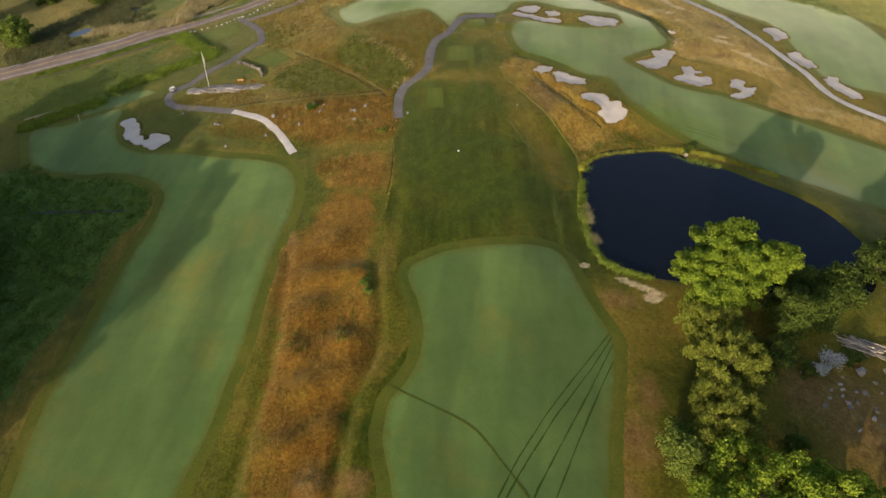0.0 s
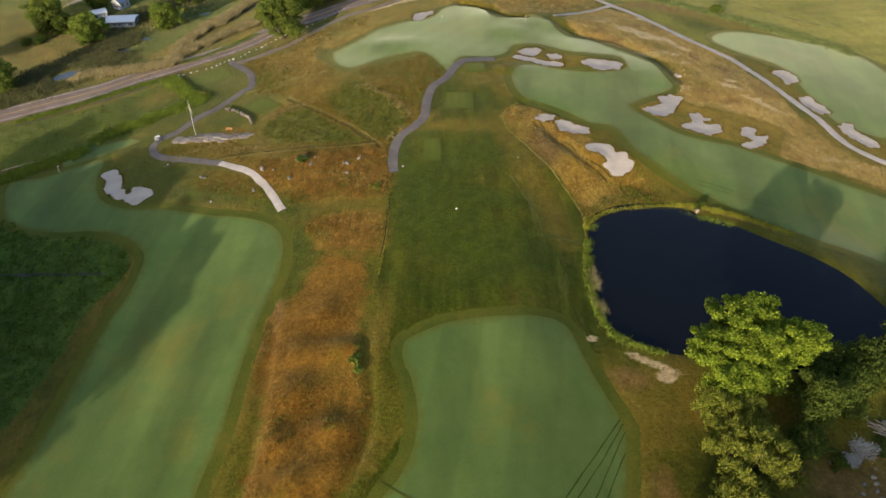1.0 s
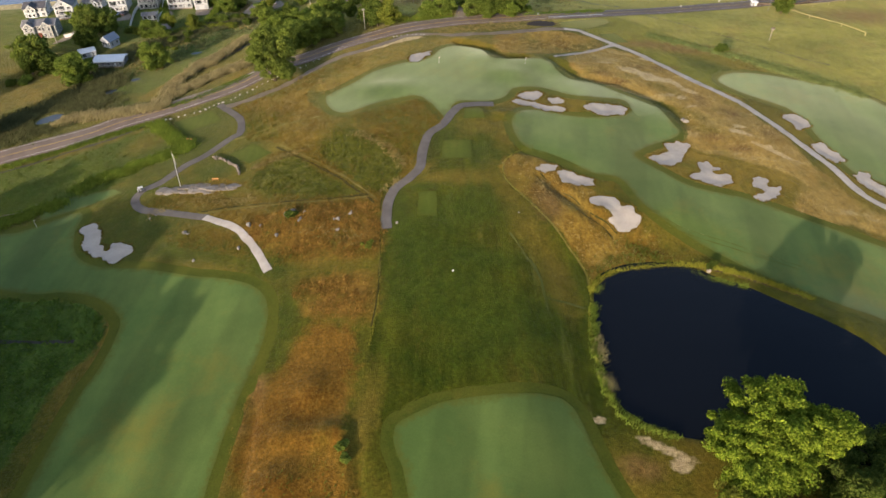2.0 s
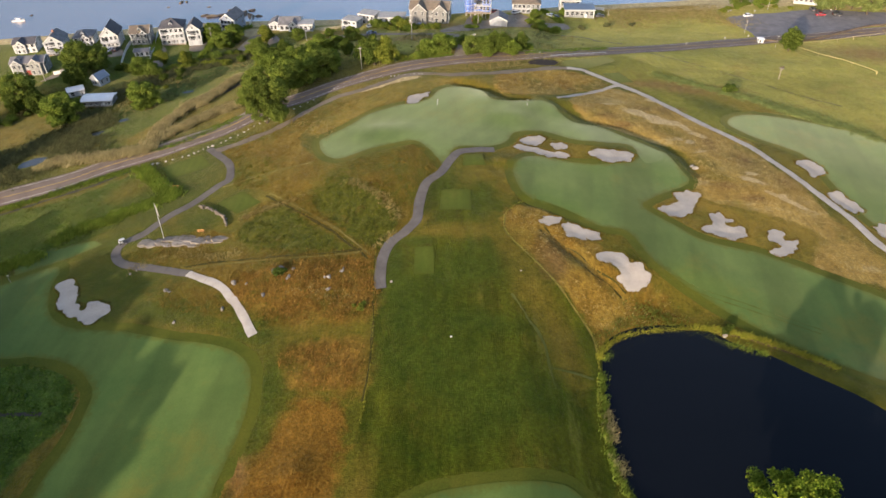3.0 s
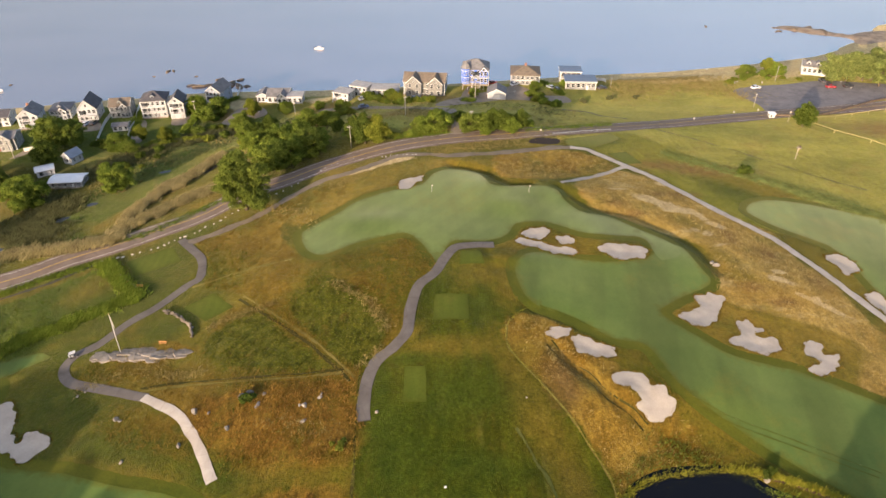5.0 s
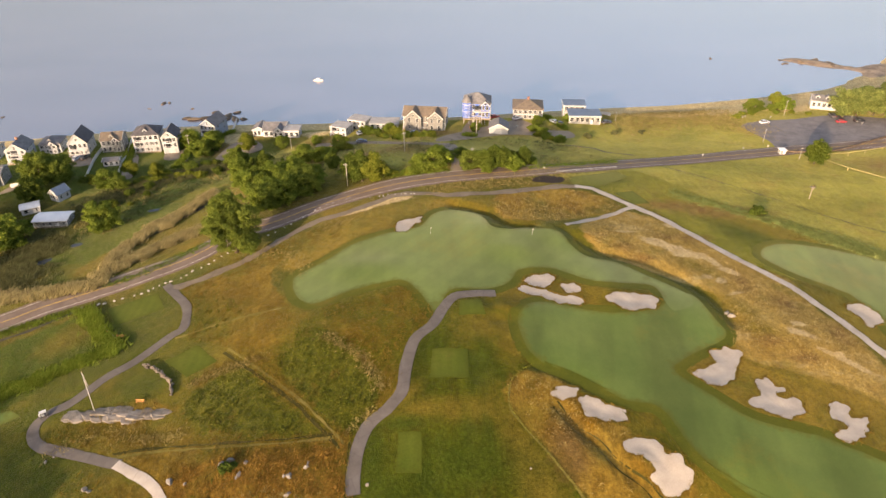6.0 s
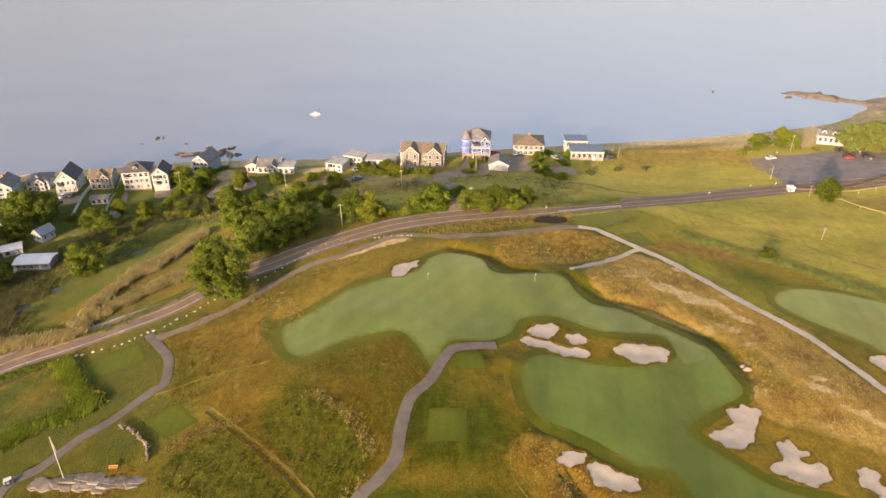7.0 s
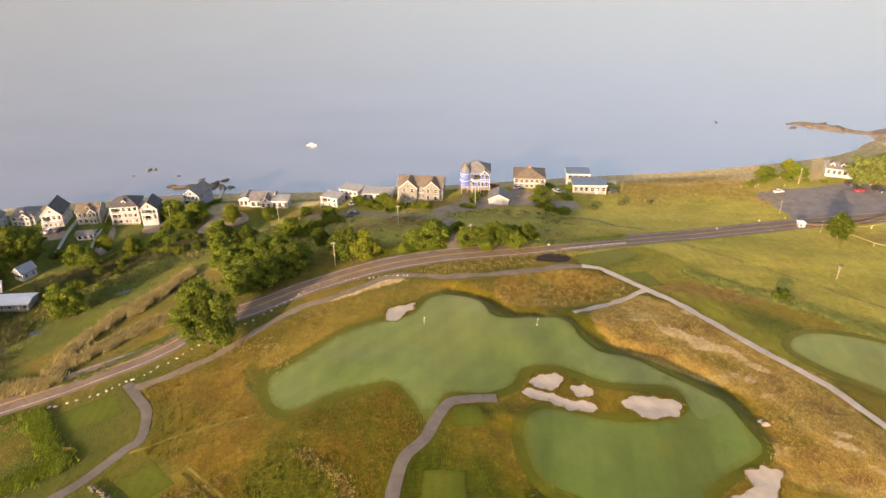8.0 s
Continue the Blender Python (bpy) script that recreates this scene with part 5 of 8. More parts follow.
def house(name, label, x, y, turn, w, d, eave, ridge, form, wall, roof, rows=2, cols=3, lift=0.0, garage=None, chimney=False, dormers=0, wing=None, porch=0.0, stilts=0.0, group="beach houses", sides=2, size=1.0, decks=(), turret=None):
    """A house on its plot; form: gable_front, gable_side, hip or flat. Heights in metres from the ground."""
    ob = thing(name, label, "house", at(x, y, turn, lift, size), group)
    over, z0 = 0.45, stilts
    ridge -= {"gable_side": 0.30, "hip": 0.26, "gable_front": 0.16}.get(form, 0) * (ridge - eave + 1.2)
    bm = bmesh.new()
    if form == "gable_front":
        prism(bm, [(-w / 2, z0 - 0.8 * (z0 == 0)), (w / 2, z0 - 0.8 * (z0 == 0)), (w / 2, eave), (0, ridge), (-w / 2, eave)], -d / 2, d / 2)
    elif form == "gable_side":
        prism(bm, [(-d / 2, z0 - 0.8 * (z0 == 0)), (d / 2, z0 - 0.8 * (z0 == 0)), (d / 2, eave), (0, ridge), (-d / 2, eave)], -w / 2, w / 2)
        bm.transform(Matrix.Rotation(radians(90), 4, "Z"))
    else:
        box(bm, -w / 2, w / 2, -d / 2, d / 2, z0 - 0.8 * (z0 == 0), eave)
    body = part("wall", bm, wall, ob)
    bm = bmesh.new()
    th = 0.22
    if form in ("gable_front", "gable_side"):
        half, long_ = (w / 2, d / 2) if form == "gable_front" else (d / 2, w / 2)
        k = (ridge - eave) / half
        out = [(-half - over, eave - k * over), (0, ridge), (half + over, eave - k * over)]
        prism(bm, out + [(px, pz + th) for px, pz in out[::-1]], -long_ - over, long_ + over)
        if form == "gable_side":
            bm.transform(Matrix.Rotation(radians(90), 4, "Z"))
        part("roof", bm, roof, ob)
        for s in (-1, 1):
            bm = bmesh.new()
            prism(bm, [(px, pz - 0.16) for px, pz in out] + [(px, pz + th - 0.02) for px, pz in out[::-1]], s * (long_ + over) - 0.04 + 0.07 * s, s * (long_ + over) + 0.04 + 0.07 * s)
            if form == "gable_side":
                bm.transform(Matrix.Rotation(radians(90), 4, "Z"))
            part("bargeboard", bm, TRIM, ob)
    elif form == "hip":
        a, b = w / 2 + over, d / 2 + over
        top = max(w, d) / 2 - min(w, d) / 2 + 0.3
        tx, ty = (top, 0.25) if w >= d else (0.25, top)
        lo = [bm.verts.new(c) for c in ((-a, -b, eave), (a, -b, eave), (a, b, eave), (-a, b, eave))]
        md = [bm.verts.new(c) for c in ((-a, -b, eave + th), (a, -b, eave + th), (a, b, eave + th), (-a, b, eave + th))]
        hi = [bm.verts.new(c) for c in ((-tx, -ty, ridge), (tx, -ty, ridge), (tx, ty, ridge), (-tx, ty, ridge))]
        bm.faces.new(lo[::-1])
        bm.faces.new(hi)
        for i in range(4):
            j = (i + 1) % 4
            bm.faces.new((lo[i], lo[j], md[j], md[i]))
            bm.faces.new((md[i], md[j], hi[j], hi[i]))
        part("roof", bm, roof, ob)
    else:
        box(bm, -w / 2 - over, w / 2 + over, -d / 2 - over, d / 2 + over, eave, eave + 0.3, 0.04)
        part("roof", bm, roof, ob)
        bm = boxed(-w / 2 - over - 0.03, w / 2 + over + 0.03, -d / 2 - over - 0.03, d / 2 + over + 0.03, eave - 0.1, eave + 0.16)
        part("fascia", bm, TRIM, ob)
    # windows: front, then the two sides
    front = Matrix.Translation((0, -d / 2, 0))
    east = Matrix.Translation((w / 2, 0, 0)) @ Matrix.Rotation(radians(90), 4, "Z")
    west = Matrix.Translation((-w / 2, 0, 0)) @ Matrix.Rotation(radians(-90), 4, "Z")
    storey = (eave - z0) / rows
    for r_ in range(rows):
        zc = z0 + storey * (r_ + 0.55)
        if not (garage and r_ == 0):
            n = cols + (1 if w / cols > 2.4 else 0)
            for c in range(n):
                window(ob, (c - (n - 1) / 2) * w / n, zc, min(1.35, w / n * 0.6), min(1.6, storey * 0.56), front)
        for c in range(sides):
            xx = (c - (sides - 1) / 2) * d / max(sides, 1)
            window(ob, xx, zc, 0.95, min(1.4, storey * 0.5), east)
            window(ob, xx, zc, 0.95, min(1.4, storey * 0.5), west)
    if form == "gable_front" and ridge - eave > 2.2:
        window(ob, 0, eave + (ridge - eave) * 0.35, 1.0, 1.2, front)
    if garage:
        n = max(1, int(w / 4.2))
        for c in range(n):
            xc = (c - (n - 1) / 2) * w / n
            bm = boxed(xc - 1.3, xc + 1.3, -d / 2 - 0.06, -d / 2 - 0.004, 0.05, 2.2)
            for k in range(4):
                box(bm, xc - 1.2, xc + 1.2, -d / 2 - 0.09, -d / 2 - 0.06, 0.12 + k * 0.52, 0.55 + k * 0.52)
            part("garage_door", bm, garage, ob)
    elif rows and not stilts:
        bm = boxed(w * 0.22 - 0.5, w * 0.22 + 0.5, -d / 2 - 0.05, -d / 2 - 0.004, 0.0, 2.05)
        box(bm, w * 0.22 - 0.35, w * 0.22 + 0.35, -d / 2 - 0.07, -d / 2 - 0.05, 0.3, 1.8)
        part("door", bm, TRIM, ob)
    # corner boards and belt courses
    for sx in (-1, 1):
        part("corner_board", boxed(sx * w / 2 - 0.12, sx * w / 2 + 0.12, -d / 2 - 0.05, -d / 2 + 0.2, z0 - 0.2, eave), TRIM, ob)
    for r_ in range(1, rows):
        part("belt_course", boxed(-w / 2 - 0.03, w / 2 + 0.03, -d / 2 - 0.06, -d / 2 - 0.002, z0 + storey * r_ - 0.1, z0 + storey * r_ + 0.12), TRIM, ob)
    for gx, gw, gd in ([wing] if isinstance(wing, tuple) else wing or ()):
        yf = -d / 2 - gd
        top = eave + gw * 0.42
        bm = bmesh.new()
        prism(bm, [(gx - gw / 2, z0 - 0.6), (gx + gw / 2, z0 - 0.6), (gx + gw / 2, eave - 0.3), (gx, top), (gx - gw / 2, eave - 0.3)], yf, -d / 2 + 1.5)
        gable = part("front_gable", bm, wall, ob)
        bm = bmesh.new()
        o = [(gx - gw / 2 - 0.35, eave - 0.55), (gx, top), (gx + gw / 2 + 0.35, eave - 0.55)]
        prism(bm, o + [(px, pz + 0.2) for px, pz in o[::-1]], yf - 0.35, 0)
        part("gable_roof", bm, roof, gable)
        bm = bmesh.new()
        prism(bm, [(px, pz - 0.2) for px, pz in o] + [(px, pz + 0.16) for px, pz in o[::-1]], yf - 0.45, yf - 0.36)
        part("bargeboard", bm, TRIM, gable)
        fr = Matrix.Translation((0, yf, 0))
        for r_ in range(rows):
            for sx in (-0.24, 0.24):
                window(gable, gx + sx * gw, z0 + storey * (r_ + 0.55), min(1.1, gw * 0.3), min(1.6, storey * 0.55), fr)
        window(gable, gx, eave + (top - eave) * 0.2, 0.8, 0.9, fr)
    if chimney:
        bm = boxed(-0.45, 0.45, -0.4, 0.4, eave, ridge + 0.9)
        box(bm, -0.53, 0.53, -0.48, 0.48, ridge + 0.9, ridge + 1.1)
        part("chimney", bm, BRICK_RED, ob)
    for k in range(dormers):
        xc = (k - (dormers - 1) / 2) * w / max(dormers, 1)
        zc = eave + (ridge - eave) * 0.28
        yb = -d / 2 * 0.72
        bm = bmesh.new()
        prism(bm, [(xc - 0.95, zc - 0.5), (xc + 0.95, zc - 0.5), (xc + 0.95, zc + 1.0), (xc, zc + 1.7), (xc - 0.95, zc + 1.0)], yb, 0)
        dormer = part("dormer", bm, wall, ob)
        bm = bmesh.new()
        o = [(xc - 1.2, zc + 0.85), (xc, zc + 1.75), (xc + 1.2, zc + 0.85)]
        prism(bm, o + [(px, pz + 0.14) for px, pz in o[::-1]], yb - 0.25, 0.05)
        part("dormer_roof", bm, roof, dormer)
        part("pane", boxed(xc - 0.5, xc + 0.5, yb - 0.05, yb - 0.004, zc - 0.1, zc + 0.9), GLASS, dormer)
    if porch:
        zf = max(0.35, z0)
        bm = boxed(-w / 2 - 0.2, w / 2 + 0.2, -d / 2 - porch, -d / 2, zf - 0.25, zf)
        deck = part("deck", bm, DECK, ob, "timber deck")
        n = max(2, int(w / 2.2))
        for k in range(n + 1):
            px = -w / 2 + k * w / n
            part("post", boxed(px - 0.07, px + 0.07, -d / 2 - porch + 0.02, -d / 2 - porch + 0.16, -0.6, zf + 1.0), TRIM, deck)
        part("railing", box(box(bmesh.new(), -w / 2, w / 2, -d / 2 - porch + 0.05, -d / 2 - porch + 0.13, zf + 0.9, zf + 1.0), -w / 2, w / 2, -d / 2 - porch + 0.06, -d / 2 - porch + 0.12, zf + 0.35, zf + 0.45), TRIM, deck)
    # balconies on posts across the front, each with glazed doors behind
    for level, x0, x1, out_ in decks:
        zf, yf = z0 + storey * level, -d / 2 - out_
        slab = part("balcony", boxed(x0, x1, yf, -d / 2 - 0.003, zf - 0.22, zf - 0.02), TRIM, ob)
        part("glazed_door", boxed(x0 + 0.5, min(x1 - 0.5, x0 + 3.2), -d / 2 - 0.10, -d / 2 - 0.01, zf, zf + 2.05), GLASS, slab)
        bm = boxed(x0, x1, yf, yf + 0.08, zf + 0.92, zf + 1.02)
        for k in range(int((x1 - x0) / 0.4) + 1):
            px = x0 + 0.04 + k * (x1 - x0 - 0.08) / int((x1 - x0) / 0.4)
            box(bm, px - 0.04, px + 0.04, yf + 0.01, yf + 0.07, zf, zf + 0.92)
        part("railing", bm, TRIM, slab)
        n = max(1, int((x1 - x0) / 2.6))
        for k in range(n + 1):
            px = x0 + 0.1 + k * (x1 - x0 - 0.2) / n
            part("post", boxed(px - 0.10, px + 0.10, yf + 0.10, yf + 0.30, -0.6, zf - 0.22), TRIM, slab)
    # a corner tower of eight sides under a pointed roof
    if turret:
        tx, rad, top = turret
        bm = rod(bmesh.new(), (tx, -d / 2 + 0.3, z0), (tx, -d / 2 + 0.3, top), rad, rad, 8)
        tower = part("tower", bm, wall, ob)
        part("tower_roof", rod(bmesh.new(), (tx, -d / 2 + 0.3, top), (tx, -d / 2 + 0.3, top + rad * 1.5), rad + 0.4, 0.05, 8), roof, tower)
        for lv in range(rows):
            part("band", rod(bmesh.new(), (tx, -d / 2 + 0.3, z0 + storey * (lv + 1) - 0.25), (tx, -d / 2 + 0.3, z0 + storey * (lv + 1) + 0.05), rad + 0.06, rad + 0.06, 8), TRIM, tower)
            for a_ in (-135, -90, -45):
                c_ = Matrix.Translation((tx, -d / 2 + 0.3, 0)) @ Matrix.Rotation(radians(a_ + 90), 4, "Z") @ Matrix.Translation((0, -rad * 0.93, 0))
                window(tower, 0, z0 + storey * (lv + 0.5), 0.75, 1.3, c_)
    if stilts:
        for px in np.linspace(-w / 2 + 0.3, w / 2 - 0.3, 4):
            for py in (-d / 2 + 0.3, d / 2 - 0.3):
                part("pile", boxed(px - 0.15, px + 0.15, py - 0.15, py + 0.15, -0.8, z0), TIMBER, ob)
        part("floor_frame", boxed(-w / 2, w / 2, -d / 2, d / 2, z0 - 0.3, z0 - 0.003), TIMBER, ob)
    return ob


# depth is added behind the front, which stands at the given place
def plot(p, d, turn):
    a = radians(turn)
    return p[0] - math.sin(a) * d / 2, p[1] + math.cos(a) * d / 2


HOUSES = [
    ("beach_house", "two-gabled grey house with red garage doors", (-159, 285.2), 9, 8, 14.4, 9, 5.8, 8.4, "gable_side", TAN_SHINGLE, ROOF_GREY, dict(wing=[(3.6, 5.0, 1.2), (-4.2, 4.6, 1.2)], garage=DARK_DOOR, cols=4, dormers=2)),
    ("beach_house", "white gabled house with a dark roof", (-171.5, 307.1), 10, 10, 10.3, 10, 4.6, 7.4, "gable_side", WHITE_CLAP, ROOF_DARK, dict(wing=(-1.5, 4.5, 1.0))),
    ("beach_house", "tall white house with a front gable", (-157.8, 305), 10, 11, 8.6, 11, 6.2, 10.2, "gable_front", WHITE_CLAP, ROOF_GREY, dict(rows=3, cols=2, porch=1.6, chimney=True, decks=[(1, -3.8, 3.8, 1.6), (2, -2.4, 2.4, 1.0)])),
    ("beach_house", "grey hip-roofed house with small dormers", (-150.1, 314.7), 10, 10, 9.2, 10, 4.4, 8.0, "hip", WHITE_CLAP, ROOF_GREY, dict(wing=(1.2, 4.0, 1.0), dormers=1)),
    ("beach_house", "narrow white house with a steep dark gable", (-137.6, 312.3), 10, 12, 8.3, 12, 6.3, 11.6, "gable_front", WHITE_CLAP, ROOF_DARK, dict(rows=2, cols=3, porch=2.0, dormers=1, decks=[(1, -4.0, 4.0, 2.0)])),
    ("beach_house", "pale house with a tan side-gabled roof", (-125.4, 314.5), 9, 11, 9.3, 10, 5.9, 9.6, "gable_side", TAN_SHINGLE, ROOF_TAN, dict(wing=(2.0, 3.6, 0.8), cols=3, dormers=1)),
    ("garden_shed", "low white shed with a grey roof", (-120.5, 301.5), 9, 4, 6.6, 4.5, 2.5, 4.2, "gable_side", WHITE_CLAP, ROOF_GREY, dict(rows=1, cols=2, sides=1)),
    ("beach_house", "large white house with a dark hipped roof", (-111.4, 314.3), 8, 12, 11.6, 11, 8.4, 13.2, "hip", WHITE_CLAP, ROOF_DARK, dict(rows=3, cols=5, dormers=1, porch=1.2, decks=[(1, -5.6, 5.6, 1.2), (2, -5.6, 5.6, 1.2)])),
    ("beach_house", "narrow white house with a small front gable", (-101.8, 313.6), 8, 10, 6.6, 10, 8.0, 11.8, "gable_front", WHITE_CLAP, ROOF_DARK, dict(rows=3, cols=2, garage=TRIM, decks=[(1, -3.0, 3.0, 0.9), (2, -2.0, 2.0, 0.9)])),
    ("beach_house", "tall slate-blue house with a grey gable roof", (-91.1, 328.1), -12, 12, 8.0, 12, 7.5, 11.4, "gable_front", SLATE_CLAP, ROOF_GREY, dict(rows=3, cols=3, decks=[(1, -3.6, 3.6, 1.2)])),
    ("beach_house", "low white beach house with a grey gable", (-64.2, 329.4), 0, 9, 9.0, 9, 3.4, 6.6, "gable_side", WHITE_CLAP, ROOF_GREY, dict(wing=(2.0, 4.2, 1.5), rows=1, cols=3)),
    ("beach_house", "flat-roofed white wing of a low beach house", (-56.5, 327), 0, 6, 6.0, 6, 3.2, 3.6, "flat", WHITE_CLAP, ROOF_PALE, dict(rows=1, cols=2)),
    ("beach_house", "gabled white wing of a low beach house", (-70.8, 330.6), 0, 7, 5.0, 7, 3.4, 5.0, "gable_front", WHITE_CLAP, ROOF_GREY, dict(rows=1, cols=2)),
    ("beach_house", "white modern house with a flat roof", (-36.7, 324.9), -22, 8, 9.0, 8, 4.7, 5.0, "flat", WHITE_CLAP, ROOF_PALE, dict(rows=2, cols=2, porch=1.0, decks=[(1, -4.2, 0.5, 1.4)])),
    ("beach_house", "white flat-roofed house with a roof deck", (-29.8, 330.9), -22, 8, 10.0, 8, 5.6, 6.0, "flat", WHITE_CLAP, ROOF_PALE, dict(rows=2, cols=3)),
    ("beach_house", "long low white building with a flat roof", (-18.2, 327.8), -3, 8, 13.5, 8, 2.9, 3.2, "flat", WHITE_CLAP, ROOF_PALE, dict(rows=1, cols=4)),
    ("beach_house", "large shingled house with twin front gables", (-1.5, 324.8), -8, 12, 18.5, 10, 6.2, 10.2, "gable_side", GREY_SHINGLE, ROOF_TAN, dict(wing=[(5.2, 6.5, 1.8), (-4.6, 7.0, 1.8)], rows=2, cols=5, dormers=2, porch=1.4)),
    ("beach_house", "bright blue three-storey house on stilts", (20.6, 333.2), -4, 10, 11.0, 9.6, 8.4, 13.2, "hip", BLUE_CLAP, ROOF_GREY, dict(wing=(3.4, 3.2, 1.0), rows=2, cols=3, stilts=2.6, porch=2.4, decks=[(1, -1.6, 5.6, 2.0)], turret=(-4.2, 2.0, 9.2))),
    ("garage", "small white garage with a grey gable roof", (28.6, 319.9), -6, 7, 7.2, 7, 2.8, 5.2, "gable_front", WHITE_CLAP, ROOF_GREY, dict(rows=1, cols=2, garage=TRIM)),
    ("beach_house", "square hip-roofed house on low stilts", (42.7, 338.9), -6, 11, 12.4, 11.8, 5.6, 9.4, "hip", TAN_SHINGLE, ROOF_TAN, dict(rows=2, cols=6, stilts=1.2, chimney=True)),
    ("beach_house", "low pale house with a blue flat roof", (66.5, 334.7), -4, 8, 13.0, 8, 3.6, 3.9, "flat", TAN_SHINGLE, ROOF_BLUE, dict(rows=1, cols=5)),
    ("beach_house", "two-storey rear block with a blue flat roof", (63.8, 344.8), -4, 7, 9.0, 7, 6.0, 6.3, "flat", TAN_SHINGLE, ROOF_BLUE, dict(rows=2, cols=3)),
    ("pavilion", "white beach pavilion with a dormered roof", (179.8, 354.2), -22, 9, 12.5, 8, 4.0, 6.8, "gable_side", WHITE_CLAP, ROOF_GREY, dict(rows=1, cols=5, dormers=3)),
    ("farmhouse", "brown cottage under a broad white metal roof", (-119.7, 253.7), 4, 9, 14.0, 8, 3.0, 4.6, "gable_side", GREY_SHINGLE, ROOF_WHITE, dict(rows=1, cols=4, porch=0.8)),
    ("farm_shed", "small shed under a white metal roof", (-131.4, 264), 30, 5, 6.2, 5, 2.6, 3.8, "gable_side", WHITE_CLAP, ROOF_WHITE, dict(rows=1, cols=1, sides=1)),
    ("cottage", "small white cottage with a slate-blue roof", (-127.8, 272.7), -25, 6, 5.0, 6, 3.6, 6.4, "gable_front", WHITE_CLAP, ROOF_BLUE, dict(rows=1, cols=2)),
]
# houses that stand smaller than drawn above
HOUSE_SIZE = {"brown cottage under a broad white metal roof": 0.74, "small shed under a white metal roof": 0.85, "small white cottage with a slate-blue roof": 0.8,
              "white modern house with a flat roof": 0.78, "white flat-roofed house with a roof deck": 0.78, "long low white building with a flat roof": 0.85, "large shingled house with twin front gables": 0.93}
for nm, lab, p, turn, depth, w_, d_, ev, rd, form, wl, rf, more in HOUSES:
    size = HOUSE_SIZE.get(lab, 0.84 if p[0] < (-86, 327.9)[0] else 1.0)
    hx, hy = plot(p, depth * size, turn)
    house(nm, lab, hx, hy, turn, w_, d_, ev, rd, form, wl, rf, size=size, group="beach houses" if nm == "beach_house" else "", **more)

kiosk = house("gate_kiosk", "small white gate kiosk beside the road", *(137.1, 304.5), 0, 2.4, 2.4, 2.3, 3.3, "hip", WHITE_CLAP, ROOF_WHITE, 1, 2, sides=1, size=0.8)


# ---- trees ----
tree("broad pond-side tree with bright yellow-green leaves", at(56, 86.5), 16.6, 9.6, 3, LEAF_FRESH, 230, 190, 0.25, 1.05, 0.16, ((-8.5, -2, 10.5, 4.2), (-7.5, -8.5, 7.0, 4.2), (7.5, -1.5, 12.5, 4.2), (-5, -7.5, 10, 4.6), (1, 4, 13.5, 4.0), (-1, -3, 13.0, 4.0)))
tree("spindly olive-green tree with feathery branches", at(48.8, 65), 14.6, 7.0, 5, LEAF_DULL, 150, 130, 0.25, 0.85, 0.15, ((-3, -5, 8, 3.4), (2, 4, 10, 3.0)), 0.55)
tree("spindly olive-green tree with feathery branches", at(45.2, 56), 11.5, 6.2, 8, LEAF_DULL, 120, 130, 0.25, 0.85, 0.12, ((3, -3, 6, 3.0),), 0.55)
tree("spindly olive-green tree with feathery branches", at(48.5, 73.5), 12.6, 5.6, 9, LEAF_DULL, 90, 130, 0.25, 0.8, 0.12, (), 0.5)
tree("dense fresh green tree in a thicket", at(47, 43), 14.0, 8.4, 11, LEAF_FRESH, 170, 150, 0.26, 1.0, 0.15, ((-8, -1, 8, 4.0), (7, 0, 8, 4.5)))
tree("dense fresh green tree in a thicket", at(58, 42), 12.0, 7.0, 12, LEAF_FRESH, 140, 150, 0.26, 1.0, 0.15)
tree("low green tree at the thicket's edge", at(38.5, 50.5), 8.0, 4.2, 13, LEAF, 30, 260, 0.26, 1.5, 0.1)
# dark leaf colour here carries the shade these trees stand in
tree("dark shaded tree behind the pond", at(66.5, 79), 10.0, 5.0, 14, LEAF_DARK, 40, 260, 0.26, 1.7, 0.1)
for k, (tx, ty, th_, tr_) in enumerate(((64, 90, 8.0, 4.6), (73, 89, 5.0, 4.2), (81, 89, 5.5, 4.8), (90, 92, 6.0, 5.0), (97, 97, 7.0, 5.0), (76, 83.5, 4.0, 3.4), (62, 72, 6.0, 3.6))):
    tree("low dark scrub tree behind the pond", at(tx, ty, k * 40), th_, tr_, 90 + k, LEAF_DARK, 30, 200, 0.26, 1.5, 0.04)

# trees along the road and round the houses: a few grown once, then set out again at other sizes
old = tree("large spreading roadside tree in full leaf", at(*(-52.7, 228.2)), 18.5, 7.4, 21, LEAF, 190, 110, 0.32, 1.25, 0.10, ((4.5, -3, 5, 3.4), (-4, 1, 8, 3.4)))
round_tree = tree("rounded green tree in the roadside thicket", at(*(-50, 252.8)), 10.5, 6.2, 22, LEAF, 130, 100, 0.32, 1.15, 0.04)
tall_tree = tree("upright dark green tree", at(*(-20.8, 266.5)), 11.0, 4.6, 23, LEAF_DARK, 110, 90, 0.32, 1.1, 0.06)
low_tree = tree("low bushy green tree", at(*(3.2, 274.3)), 7.0, 5.0, 24, LEAF, 90, 90, 0.30, 1.0, 0.02)
dull_tree = tree("small olive-brown feathery tree", at(*(-16.6, 265.3)), 9.5, 4.6, 25, LEAF_DULL, 40, 200, 0.34, 1.3, 0.06, (), 0.4)
